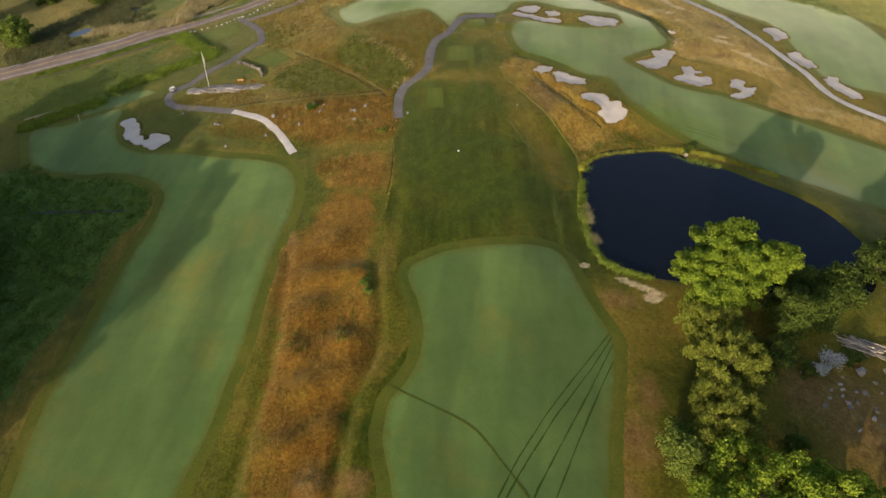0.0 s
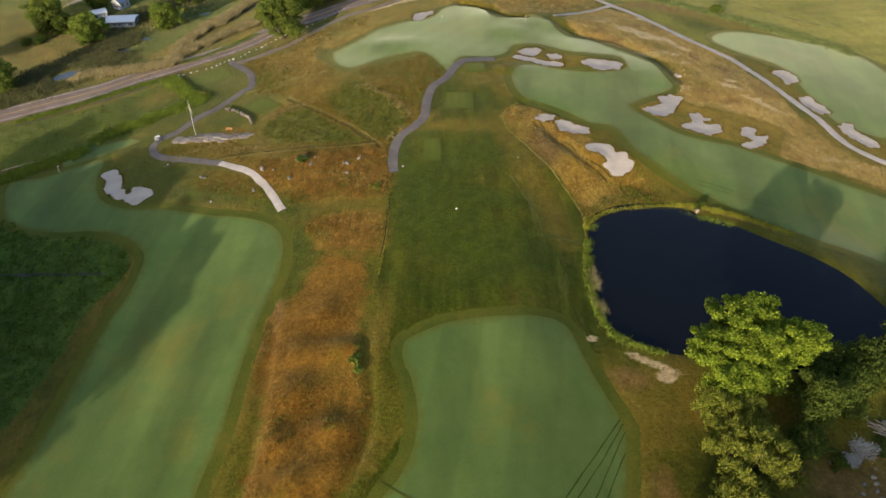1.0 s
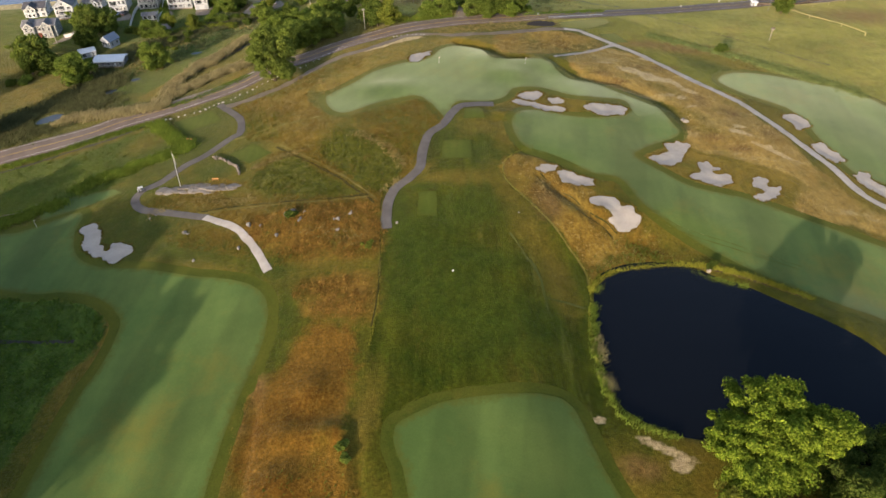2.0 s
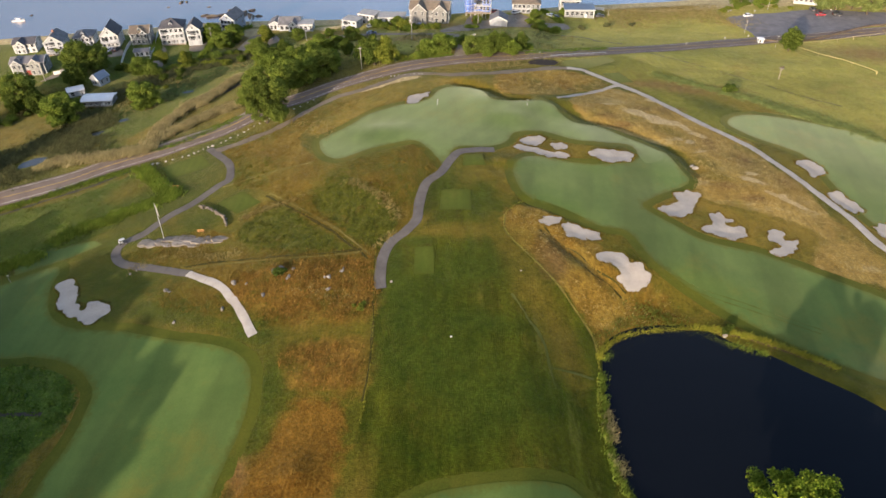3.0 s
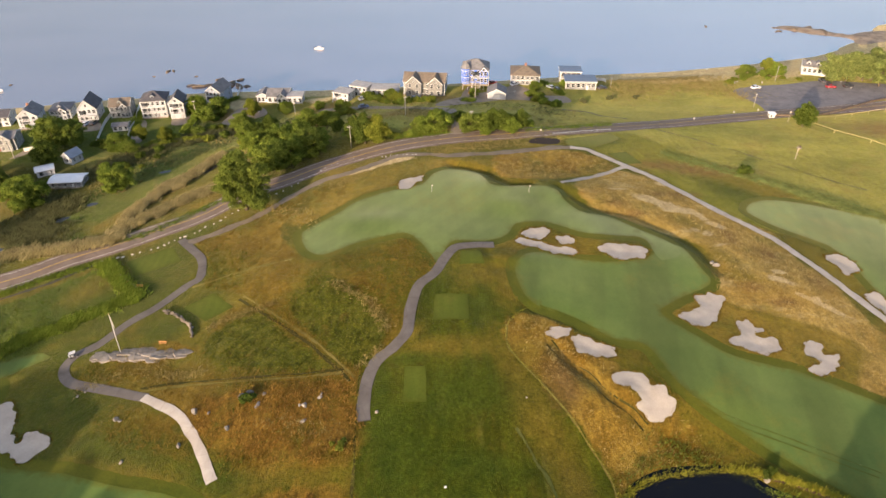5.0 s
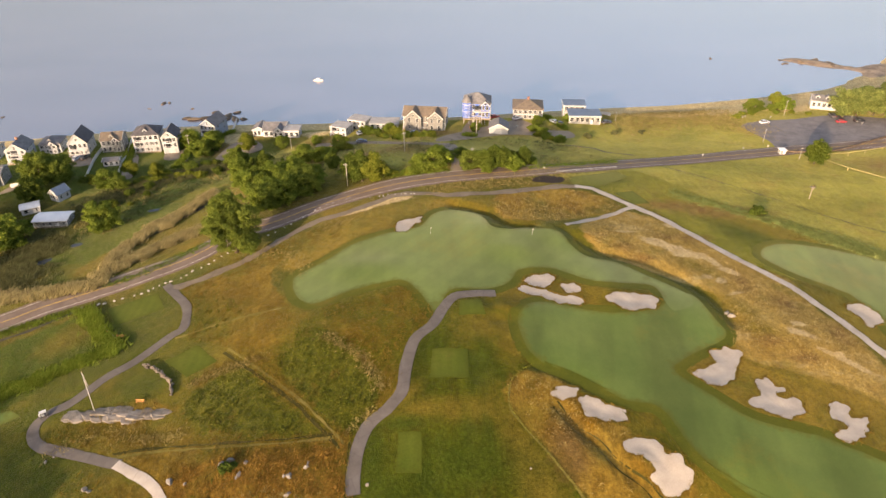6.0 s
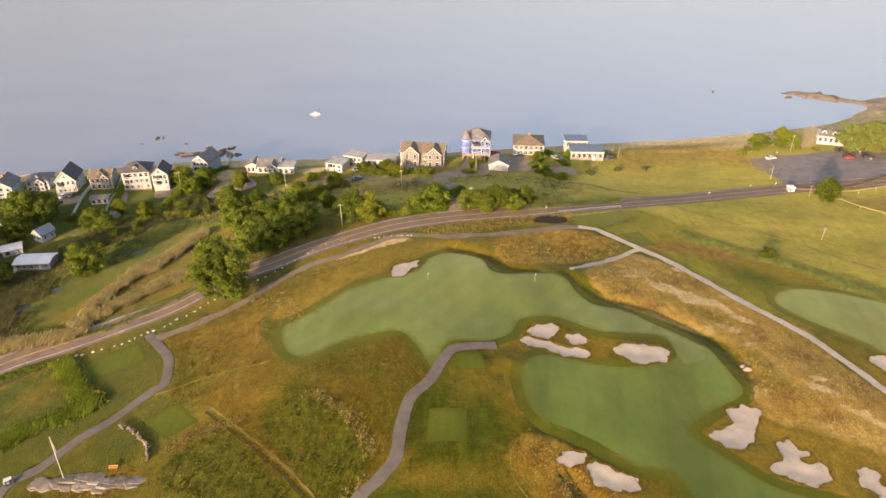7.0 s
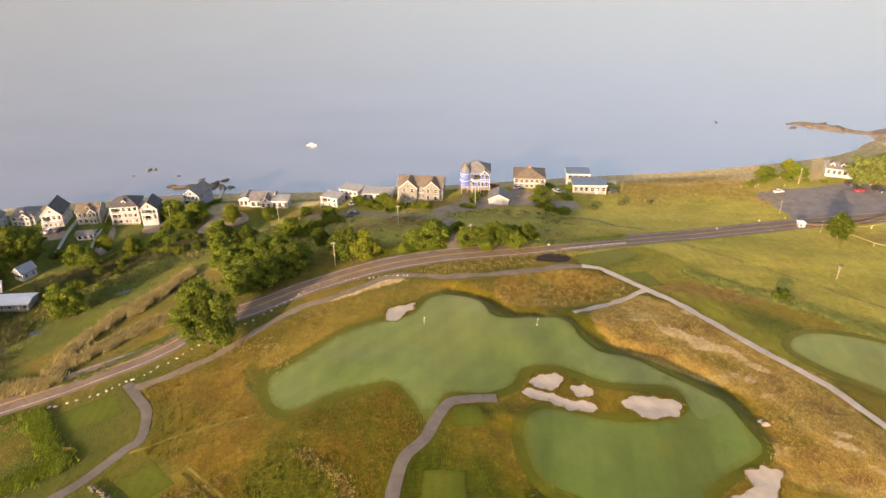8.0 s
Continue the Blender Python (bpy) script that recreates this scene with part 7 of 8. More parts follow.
for nm, ln, wd, mat_, lab in (
        ("track", [(-59.3, 158.2), (-49.8, 158.5), (-34.1, 157.9), (-23.5, 158.4), (-16, 159)], 0.5, STRAW_LINE, "bare trodden line through the dry grass"),
        ("track", [(-59.3, 159.1), (-49.8, 159.4), (-34.1, 158.8), (-23.5, 159.3), (-16, 159.9)], 0.5, TRACK, "dark trodden line through the dry grass"),
        ("track", [(-44.4, 185), (-35.6, 177.6), (-26.7, 169.6), (-19.8, 162.6), (-14.6, 156.3)], 0.7, TRACK, "dark trodden line through the dry grass"),
        ("track", [(-43.6, 186), (-34.8, 178.6), (-25.9, 170.6), (-19, 163.6), (-13.8, 157.3)], 0.5, STRAW_LINE, "pale mown line beside the trodden track"),
        ("track", [(26.9, 166.4), (30.3, 160.3), (33.3, 157.8), (36.5, 152.6), (40.6, 149.7), (43.1, 146.2)], 0.3, TRACK, "faint worn line beside the bunkers"),
        ("track", [(28, 167.5), (31.4, 161.6), (34.6, 158.7), (37.8, 153.9), (41.8, 150.8), (44.3, 147.4)], 0.3, TRACK, "faint worn line beside the bunkers"),
        ("track", [(-57.9, 191.9), (-46.8, 196), (-33.6, 198.9)], 0.7, STRAW_LINE, "faint worn line across the rough"),
        ("tyre_mark", [(31.9, 77.5), (26.6, 70.9), (19.1, 61.7), (12.8, 52.9), (8.1, 45)], 0.24, TYRE, "dark wheel mark across the fairway"),
        ("tyre_mark", [(32.2, 76.6), (26.8, 69), (19.3, 59.5), (13.6, 51.4), (9.4, 45)], 0.24, TYRE, "dark wheel mark across the fairway"),
        ("tyre_mark", [(32.1, 74.9), (26.8, 66), (20.2, 55.4), (15.5, 48), (13.8, 45)], 0.24, TYRE, "dark wheel mark across the fairway"),
        ("tyre_mark", [(31.5, 71), (27.8, 64.8), (22.5, 54.9), (17.3, 45)], 0.24, TYRE, "dark wheel mark across the fairway"),
        ("tyre_mark", [(40.7, 165.4), (46.3, 159.4), (52, 154), (59.9, 148.4), (67.9, 144), (76.1, 139.8), (84, 135.9)], 0.12, COLLAR, "faint wheel mark along the fairway"),
        ("tyre_mark", [(41.8, 166.4), (47.4, 160.3), (53.2, 155), (61.1, 149.3), (69, 145.1), (77.3, 140.8), (85.1, 136.9)], 0.12, COLLAR, "faint wheel mark along the fairway"),
        # dark ribbon paints in the shade along the tall grass edge
        ("mown_edge", [(-12.7, 158), (-12.5, 148), (-12.0, 138), (-11.8, 128), (-12.6, 117)], 0.4, TRACK, "dark cut edge between mown turf and tall grass"),
        ("mown_edge", [(18.6, 171.5), (18.2, 165.2), (20.5, 160.6), (23.4, 156.3), (29.8, 145.2), (34.4, 136.6), (34.8, 130)], 0.3, STRAW_LINE, "pale dry edge between mown turf and tall grass"),
        ("tyre_mark", [(-10, 66), (-2, 61.5), (5, 57), (10, 50), (13, 45)], 0.3, COLLAR, "old brownish wheel mark across the fairway"),
        ("scuff", [(20.3, 137.7), (22.4, 134.3), (23.7, 130.3), (23.9, 125.5), (24.6, 120.3)], 0.4, SCUFF, "faint pale scuffed line in the mown turf"),
        ("scuff", [(17.9, 144.1), (19.9, 139.6), (21.3, 135.6)], 0.5, SCUFF, "faint pale scuffed line in the mown turf"),
        ("scuff", [(23.8, 125.3), (28.2, 125.1), (32.7, 124.0)], 0.35, SCUFF, "faint pale scuffed line in the mown turf"),
        ("ditch", [(81, 288.4), (94.3, 279.1), (105.3, 271.2), (111, 266.2), (119.1, 258.9), (127.9, 250.8), (140.4, 242)], 0.3, MUD, "narrow dark drainage ditch in the meadow"),
        ("ditch", [(53.6, 307.8), (64, 304.8), (68.3, 300.2), (77.5, 298)], 0.9, MUD, "narrow dark drainage ditch in the meadow"),
        ("ditch", [(-127, 184.5), (-112, 192), (-102.4, 197), (-97.3, 199.8), (-93.6, 202.8), (-89.5, 206.3)], 0.8, MUD, "dark ditch beside the road meadow"),
        ("ditch", [(-85.6, 241.5), (-80.7, 247.3), (-76.1, 254.7), (-71.3, 263), (-67, 268)], 1.8, MUD, "dark creek in the salt meadow"),
        ("ditch", [(-101.9, 121.8), (-93.5, 121.3), (-85.1, 120.5), (-76.8, 120)], 0.8, MUD, "dark ditch across the wet hollow")):
    tagged(ribbon(nm, ln, wd, 0.085 if nm == "tyre_mark" else 0.06, mat_, 0.8, 0.0, 0.1 if nm == "tyre_mark" else 0.25), lab, nm.replace("_", " "), kind="structure")


strip = spline(CART_PATH_WHITE, False, 1.0)[-9:-1] + np.array([0.15, 0])
tagged(ribbon("grass_strip", [tuple(q) for q in strip], 0.45, 0.13, TRACK, 0.6, 0.0, 0.25), "strip of grass between the wheel tracks", "grass", kind="structure")


# ---- still pools, parking ground, spit ----
def pool(label, p, rx, ry, turn, mat=POND_WATER, name="puddle", lift=0.07):
    a = np.linspace(0, math.tau, 14, endpoint=False)
    o = np.stack([rx * np.cos(a), ry * np.sin(a)], 1) * (1 + 0.5 * bumps(np.cos(a) * 3 + p[0], np.sin(a) * 3 + p[1], 1.3))[:, None]
    c, s = math.cos(radians(turn)), math.sin(radians(turn))
    o = np.stack([o[:, 0] * c - o[:, 1] * s + p[0], o[:, 0] * s + o[:, 1] * c + p[1]], 1)
    return tagged(cloth(name, spline(o, True, 0.6), lift, mat, 2.0), label, name, kind="structure")


DARK_POOL = water_material("bog_water", (0.028, 0.018, 0.012), 0.5, 1.0, 0.05)
DARK_POOL.node_tree.nodes["Principled BSDF"].inputs["Specular IOR Level"].default_value = 0.1
bank = spline([(36, 130.5), (37.8, 132.9), (41.5, 135.2), (46.1, 136.4), (51.8, 137.1), (57.4, 137.4), (61.6, 136.7), (66.4, 135), (71.8, 132.5), (77.6, 128.9), (82.4, 125.8)], False, 1.0)
tagged(ribbon("pond_bank", bank, 0.9, 0.02, plain("bank_earth", (0.105, 0.062, 0.030), 0.3, 0.8, 0.95, relief=0.6), 1.0, 0.0, 0.3), "bare brown earth bank along the pond", "bank", kind="structure")
pool("dark peaty puddle beside the road", (40.6, 266.9), 5.5, 2.6, 8, DARK_POOL)
for p, a, b, r in POOLS:
    pool("small bright pool in the salt meadow", p, a, b, r, water_material("meadow_pool", (0.05, 0.055, 0.06), 0.08, 1.0, 0.03))
LOT = [(133.8, 334.7), (144.2, 340.4), (158.6, 342.3), (178.7, 347.4), (200.9, 343.2), (216.8, 340), (208.4, 326.9), (188.5, 322.3), (166.3, 310.7), (152.4, 305.5), (138.9, 307.1), (138.3, 318.3)]
tagged(cloth("parking_lot", spline(LOT, True, 1.5), 0.10, LOT_TAR, 4.0), "dark asphalt beach parking lot with patched spots", "parking lot", kind="structure")
for drive in ([(-118.7, 310.4), (-113.9, 310.5), (-108.5, 290.9), (-112.7, 291.4)], [(-79.8, 322.5), (-70.2, 323.9), (-67, 314.2), (-80.2, 304), (-83.2, 302.1)], [(12.4, 312.6), (16.8, 333.7), (20.6, 332.4), (17.8, 312.8)], [(33.4, 334.6), (38.9, 338.8), (49, 327.6), (58.6, 325.6), (57.4, 317.8), (33.2, 319.4), (6.4, 307.3), (6.5, 316.1)], [(-101.4, 325), (-96.7, 321.4), (-92.6, 302.2), (-95.8, 302.7)], [(-103.9, 312.4), (-99.3, 313.4), (-97.3, 307.8), (-102.1, 306.6)], [(-140.9, 309.3), (-133, 310.3), (-130.1, 302.9), (-137.9, 302.1)], [(-150.5, 282.3), (-147.6, 293), (-144, 286.1), (-151.4, 277.4)]):
    tagged(cloth("driveway", spline(drive, True, 0.8), 0.09, OLD_TAR, 2.0), "worn driveway beside a beach house", "driveway", kind="structure")
spit_edge = spline(SPIT, True, 2.0)
spit_me = cloth("spit", spit_edge, SEA_LEVEL, plain("spit_sand", (0.235, 0.185, 0.135), 0.3, 0.2, 0.95), 3.0,
                lambda x, y: 0.05 + 0.9 * ease(signed(spit_edge, x, y) / 5) + 0.3 * bumps(x, y, 4))
tagged(spit_me, "low sandy spit reaching into the sea", "spit", kind="structure")


# ---- stones ----
def stone(p, size, seed, label="pale grey boulder beside the path", group="", mat=ROCK, sink=0.3, name="boulder", lift=None):
    z = float(height(*p)) if lift is None else lift
    ob = tagged(part(name, boulder(bmesh.new(), size, seed), mat, None), label, "boulder", group)
    ob.matrix_basis = pose(p[0], p[1], z + size[2] * (1 - 2 * sink) * 0.6, 0, 0, seed * 37)
    return ob


verge = spline([(-87, 207.4), (-76.6, 211), (-67.8, 216), (-60.5, 222.4), (-54.3, 228.8), (-48.2, 233.9), (-41.8, 239.1), (-33.9, 247.6), (-26, 253.7), (-15.3, 254.4), (-3, 255.2)], False, 0.5)
pick = np.random.RandomState(9)
k = 0
while k < len(verge):
    s = pick.uniform(0.30, 0.48)
    stone(tuple(verge[k] + pick.normal(size=2) * 0.25), (s * 1.25, s * 0.8, s * 0.62), int(pick.randint(1000)), "whitish boulder set along the road verge", "road verge boulders", VERGE_STONE, sink=0.25)
    k += int(pick.uniform(3, 6))

# the ledge of bare rock under the flagpole
ledge = thing("rock_outcrop", "broad pale ledge of split bedrock in the rough", "rock outcrop", at(*(-65, 168.8)))
ox, oy = (-65, 168.8)
split = random.Random(43)
for n_ in range(20):
    u = (n_ % 10) / 9
    px = -72.6 + 19.5 * u + split.uniform(-0.5, 0.5)
    py = 170.0 - 1.3 * u + (split.uniform(-1.9, -0.3) if n_ < 10 else split.uniform(0.0, 1.3)) * (1.0 if 0.12 < u < 0.75 else 0.3)
    rock = part("slab", slab_stone(300 + n_, split.uniform(1.7, 2.7), split.uniform(1.0, 1.6), split.uniform(0.16, 0.34) * (1.0 if 0.1 < u < 0.85 else 0.7)), LEDGE, ledge)
    rock.matrix_basis = pose(px - ox, py - oy, float(height(px, py) - height(ox, oy)) - 0.02, split.uniform(-4, 0), split.uniform(-2, 2), split.uniform(-12, 6))
for n_, (p, s) in enumerate((((-35.7, 153.5), 1.5), ((-34, 152.7), 0.7), ((-31.5, 154), 0.6), ((-32.2, 151.4), 0.8), ((-32.6, 150.8), 0.5), ((-22.9, 150.6), 0.8), ((-20.1, 152.6), 0.7), ((-22.6, 147), 0.7), ((-37.2, 146.5), 0.9), ((-46, 143.7), 0.7), ((-44.9, 151), 1.0), ((-60.4, 151), 0.6), ((-41.8, 150.3), 0.5), ((-56.3, 141.4), 0.6), ((-72.6, 158.8), 0.5), ((-71.4, 159.9), 0.4), ((-34.5, 154.6), 0.9), ((-22.9, 151), 0.6), ((-20, 153.5), 0.5), ((-23.9, 150.7), 0.5),
                            ((-61.3, 151.5), 0.8), ((20.7, 151.2), 0.35), ((-8.6, 148.3), 0.5), ((63, 135.6), 1.0), ((57.6, 136.2), 0.4), ((75.3, 197.7), 1.2), ((74.8, 198.8), 0.9), ((73.4, 66.6), 0.7), ((73.1, 63.7), 0.8), ((84.3, 70.3), 1.6), ((73.4, 67.8), 0.6), ((71.1, 66.5), 0.6), ((78.5, 70.5), 1.4), ((79.3, 77.1), 0.8))):
    stone(p, (s, s * 0.75, s * 0.6), 500 + n_, "pale weathered stone in the rough", "field stones")
litter = random.Random(8)
for n_ in range(26):
    q = (litter.gauss(75, 4.5), litter.gauss(63, 6))
    s = litter.uniform(0.2, 0.75)
    stone(q, (s, s * 0.8, s * 0.55), 1300 + n_, "grey stone on the shaded dirt", "rubble stones", WALL_STONE if n_ % 3 else ROCK)
# the dry-stone wall beside the tee
wall_line = spline([(-61.9, 183.1), (-59, 181.8), (-56.1, 179.1), (-53.9, 177.1), (-52.2, 173.3)], False, 0.45)
dry = thing("stone_wall", "low dry-stone wall beside the tee", "stone wall", at(*wall_line[0]))
for n_, q in enumerate(wall_line):
    for lay in range(2):
        s = pick.uniform(0.32, 0.5)
        o = part("stone", boulder(bmesh.new(), (s, s * 0.8, s * 0.7), 700 + n_ * 2 + lay), WALL_STONE, dry)
        o.matrix_basis = pose(q[0] - wall_line[0][0] + pick.normal() * 0.2, q[1] - wall_line[0][1] + pick.normal() * 0.2, float(height(*q) - height(*wall_line[0])) + 0.2 + lay * 0.42, 0, 0, n_ * 50)
# reefs and skerries
for n_, (p, s) in enumerate((((-106.5, 356.2), 3.2), ((-103.1, 357.5), 2.4), ((-92.9, 358), 4.2), ((-88.6, 356.5), 3.6), ((-84.6, 355.7), 2.4), ((-97.4, 360.2), 2.0), ((-110.9, 357.7), 2.0), ((-128.2, 377.5), 1.8), ((-125.8, 378.2), 1.4), ((-132.7, 370.6), 1.0), ((-112.3, 370.2), 1.0), ((-100.2, 365.4), 1.6), ((161.5, 446.6), 1.6), ((199.4, 442.3), 1.4), ((199.9, 435.7), 1.8), ((197.6, 434.7), 1.0), ((218, 440.7), 4.0), ((223.7, 433), 5.0), ((208.5, 437.7), 3.0), ((230.3, 427.6), 3.0), ((-89.4, 364.4), 2.2), ((-196.5, 360.8), 1.0))):
    stone(p, (s * 1.25, s * 0.62, s * 0.30), 900 + n_, "brown weed-covered rock in shallow sea", "sea rocks", REEF, 0.35, "sea_rock", SEA_LEVEL)


# ---- poles, flags, fences ----
POLE_WOOD = plain("pole_timber", (0.40, 0.375, 0.34), 0.2, 1.0, 0.85)
WHITE_PAINT = plain("white_paint", (0.62, 0.61, 0.60), 0.05, 1.0, 0.45)
PALE_BOARD = plain("pale_sign_board", (0.36, 0.35, 0.33), 0.08, 1.0, 0.7)
YELLOW_PAINT = plain("yellow_rail", (0.42, 0.34, 0.15), 0.12, 1.0, 0.6)
ORANGE_WOOD = plain("orange_bench_timber", (0.48, 0.24, 0.08), 0.15, 1.5, 0.7)
FLAG_CLOTH = plain("flag_cloth", (0.62, 0.56, 0.48), 0.15, 1.5, 0.85)
CHAIN = plain("galvanised_steel", (0.40, 0.40, 0.40), 0.1, 1.0, 0.5, 0.5, 0.6)

pole = thing("flagpole", "tall white leaning flagpole on the rock ledge", "flagpole", at(*(-67.8, 170.5), 0) @ pose(0, 0, 0, 0, 3, 0))
part("mast", rod(bmesh.new(), (0, 0, -0.5), (0, 0, 11.4), 0.075, 0.045, 10), WHITE_PAINT, pole, smooth=True)
part("finial", boulder(bmesh.new(), (0.14, 0.14, 0.14), 4, (0, 0, 11.5), rough=0.0), YELLOW_PAINT, pole)
part("base", rod(bmesh.new(), (0, 0, -0.5), (0, 0, 0.35), 0.35, 0.28, 10), CHAIN, pole)
bm = bmesh.new()
fl = [[bm.verts.new((0.08 + i * 0.07, 0.10 * math.sin(i * 1.4 + j * 0.6), 11.0 - j * 0.55 - i * 0.42)) for j in range(5)] for i in range(5)]
for i in range(4):
    for j in range(4):
        bm.faces.new((fl[i][j], fl[i + 1][j], fl[i + 1][j + 1], fl[i][j + 1]))
bmesh.ops.solidify(bm, geom=bm.faces[:], thickness=0.02)
part("flag", bm, FLAG_CLOTH, pole, "drooping faded flag")

utility = thing("utility_pole", "wooden utility pole with a crossarm", "utility pole", at(*(-25.4, 264.4)), "utility poles")
part("pole", rod(bmesh.new(), (0, 0, -0.8), (0, 0, 8.0), 0.14, 0.09, 8), POLE_WOOD, utility, smooth=True)
part("crossarm", boxed(-0.8, 0.8, -0.06, 0.06, 7.3, 7.42), POLE_WOOD, utility)
for k in (-0.7, -0.3, 0.3, 0.7):
    part("insulator", rod(bmesh.new(), (k, 0, 7.42), (k, 0, 7.6), 0.05, 0.04, 6), WHITE_PAINT, utility)
for p, s in (((15.7, 274.8), 0.9), ((-8, 293.6), 0.95), ((19.6, 317.4), 1.1), ((80.7, 338.7), 0.6), ((135.5, 317.1), 0.7), ((141.1, 298.6), 0.6), ((157.6, 347.1), 0.9), ((-54.1, 313.9), 0.7), ((-150.1, 278.3), 1.0), ((-95, 315), 0.9)):
    copy_thing(utility, at(*p, 20, 0.0, s))

nest = thing("nest_platform", "weathered osprey nest platform on a post", "nest platform", at(*(127.1, 263.2)))
part("post", rod(bmesh.new(), (0, 0, -0.6), (0, 0, 4.2), 0.16, 0.12, 8), TIMBER, nest)
part("platform", boxed(-0.7, 0.7, -0.7, 0.7, 4.2, 4.35), TIMBER, nest)
part("brace", rod(rod(bmesh.new(), (0, 0, 2.8), (0.6, 0, 4.2), 0.05, 0.05, 5), (0, 0, 2.8), (-0.6, 0, 4.2), 0.05, 0.05, 5), TIMBER, nest)
tw = bmesh.new()
for k in range(40):
    a = random.uniform(0, 6.3)
    rod(tw, (math.cos(a) * 0.6, math.sin(a) * 0.6, 4.4 + random.uniform(0, 0.5)), (math.cos(a + 1.7) * 0.75, math.sin(a + 1.7) * 0.75, 4.5 + random.uniform(0, 0.6)), 0.03, 0.02, 4)
part("nest", tw, BARK, nest, "tangle of grey sticks")

for p in ((2, 229.4), (30.3, 227.8), (-102.7, 159.1)):
    pin = thing("golf_flag", "golf hole flag standing on the green", "golf flag", at(*p, 30), "golf flags")
    part("stick", rod(bmesh.new(), (0, 0, 0), (0, 0, 2.2), 0.025, 0.02, 6), WHITE_PAINT, pin)
    part("flag", boxed(0.02, 0.40, -0.012, 0.012, 1.88, 2.12, 0.005), FLAG_CLOTH, pin)
for p, turn in (((-72.2, 194.3), 0), ((-58.7, 172.2), 0), ((-76.8, 196.4), 0)):
    bench = thing("bench", "orange-brown timber bench beside the tee", "bench", at(*p, turn, 0.0, 0.8), "timber benches")
    part("seat", boxed(-1.1, 1.1, -0.22, 0.22, 0.42, 0.48, 0.01), ORANGE_WOOD, bench)
    part("backrest", boxed(-1.1, 1.1, 0.20, 0.26, 0.62, 0.92, 0.01), ORANGE_WOOD, bench)
    for sx in (-0.9, 0.9):
        part("leg", boxed(sx - 0.06, sx + 0.06, -0.18, 0.25, -0.1, 0.42), ORANGE_WOOD, bench)
        part("back_post", boxed(sx - 0.05, sx + 0.05, 0.262, 0.32, -0.1, 0.95), ORANGE_WOOD, bench)
block = tagged(part("tee_marker", boxed(-0.3, 0.3, -0.2, 0.2, -0.05, 0.42, 0.05), WHITE_PAINT, None), "small white block marker on the mown grass", "tee marker")
block.matrix_basis = at(*(4.4, 131.9), 15, 0.0, 0.65)


def fence(label, line, gap, post_h, mat, rails=(0.9,), group="", name="fence", thick=0.06, panel=None):
    p = spline(line, False, gap)
    ob = thing(name, label, "fence", at(*p[0]), group)
    z0 = float(height(*p[0]))
    loc = [Vector((q[0] - p[0][0], q[1] - p[0][1], float(height(*q)) - z0)) for q in p]
    for q in loc:
        part("post", rod(bmesh.new(), q - Vector((0, 0, 0.4)), q + Vector((0, 0, post_h)), thick, thick, 6), mat, ob)
    for a, b in zip(loc, loc[1:]):
        for r_ in rails:
            up = Vector((0, 0, r_ * post_h))
            part("rail", rod(bmesh.new(), a + up, b + up, thick * 0.7, thick * 0.7, 5), mat, ob)
        if panel:
            part("panel", slab_between(a, b, post_h), panel, ob)
    return ob


def slab_between(a, b, h):
    bm = bmesh.new()
    d = (b - a)
    n = Vector((-d.y, d.x, 0)).normalized() * 0.03
    lo = [a + n, b + n, b - n, a - n]
    vs = [bm.verts.new(c + Vector((0, 0, 0.08))) for c in lo] + [bm.verts.new(c + Vector((0, 0, h * 0.95))) for c in lo]
    for f_ in ((3, 2, 1, 0), (4, 5, 6, 7), (0, 1, 5, 4), (1, 2, 6, 5), (2, 3, 7, 6), (3, 0, 4, 7)):
        bm.faces.new([vs[i] for i in f_])
    return bm


fence("yellow-railed ball field fence beside the meadow", [(167.3, 269.8), (162, 278.1), (153, 286.8), (146.8, 297.9), (161.6, 302.1), (177.9, 307.5), (194.7, 312.8)], 9.0, 1.4, YELLOW_PAINT, (0.97,), thick=0.11)
fence("low dark timber wall along the parking lot", [(138.3, 305.9), (151.8, 304.3), (165.6, 309.4), (187.8, 321.1), (208.4, 326.9)], 2.5, 0.9, BARK, (0.95,), panel=BARK)
for ln in ([(-124.8, 288.9), (-129.4, 306.6), (-130.9, 317.6)], [(-114.7, 293.4), (-117, 303.3), (-117.2, 307.5)], [(-118.8, 313.1), (-123.4, 329.2)], [(-84.5, 337.8), (-87, 354.9)], [(-149.1, 283.5), (-144.5, 285.5)], [(75.4, 355.4), (78, 352), (80.1, 345.6)]):
    fence("white board fence between the beach houses", ln, 2.4, 1.6, WHITE_PAINT, (), "white board fences", panel=WHITE_PAINT)
fence("steel guard rail beside the puddle", [(44.4, 272.8), (49.5, 274.6), (57, 277.8), (66.8, 281.3)], 2.5, 0.8, CHAIN, (0.9, 0.65), name="guard_rail", thick=0.09)
fence("pale wooden rail at the edge of the tee", [(-79.6, 200.1), (-76.6, 197.2), (-73.2, 194)], 2.0, 0.7, TIMBER, (0.9,))
# made-up timber rails in place of the rough stone edge here
fence("timber rails standing in for stone edging, west fairway", [(-120.5, 162.3), (-115.4, 164.4), (-110.6, 165.4), (-104, 165.8)], 2.5, 0.35, TIMBER, (0.8, 0.3), name="timber_edging", thick=0.14)

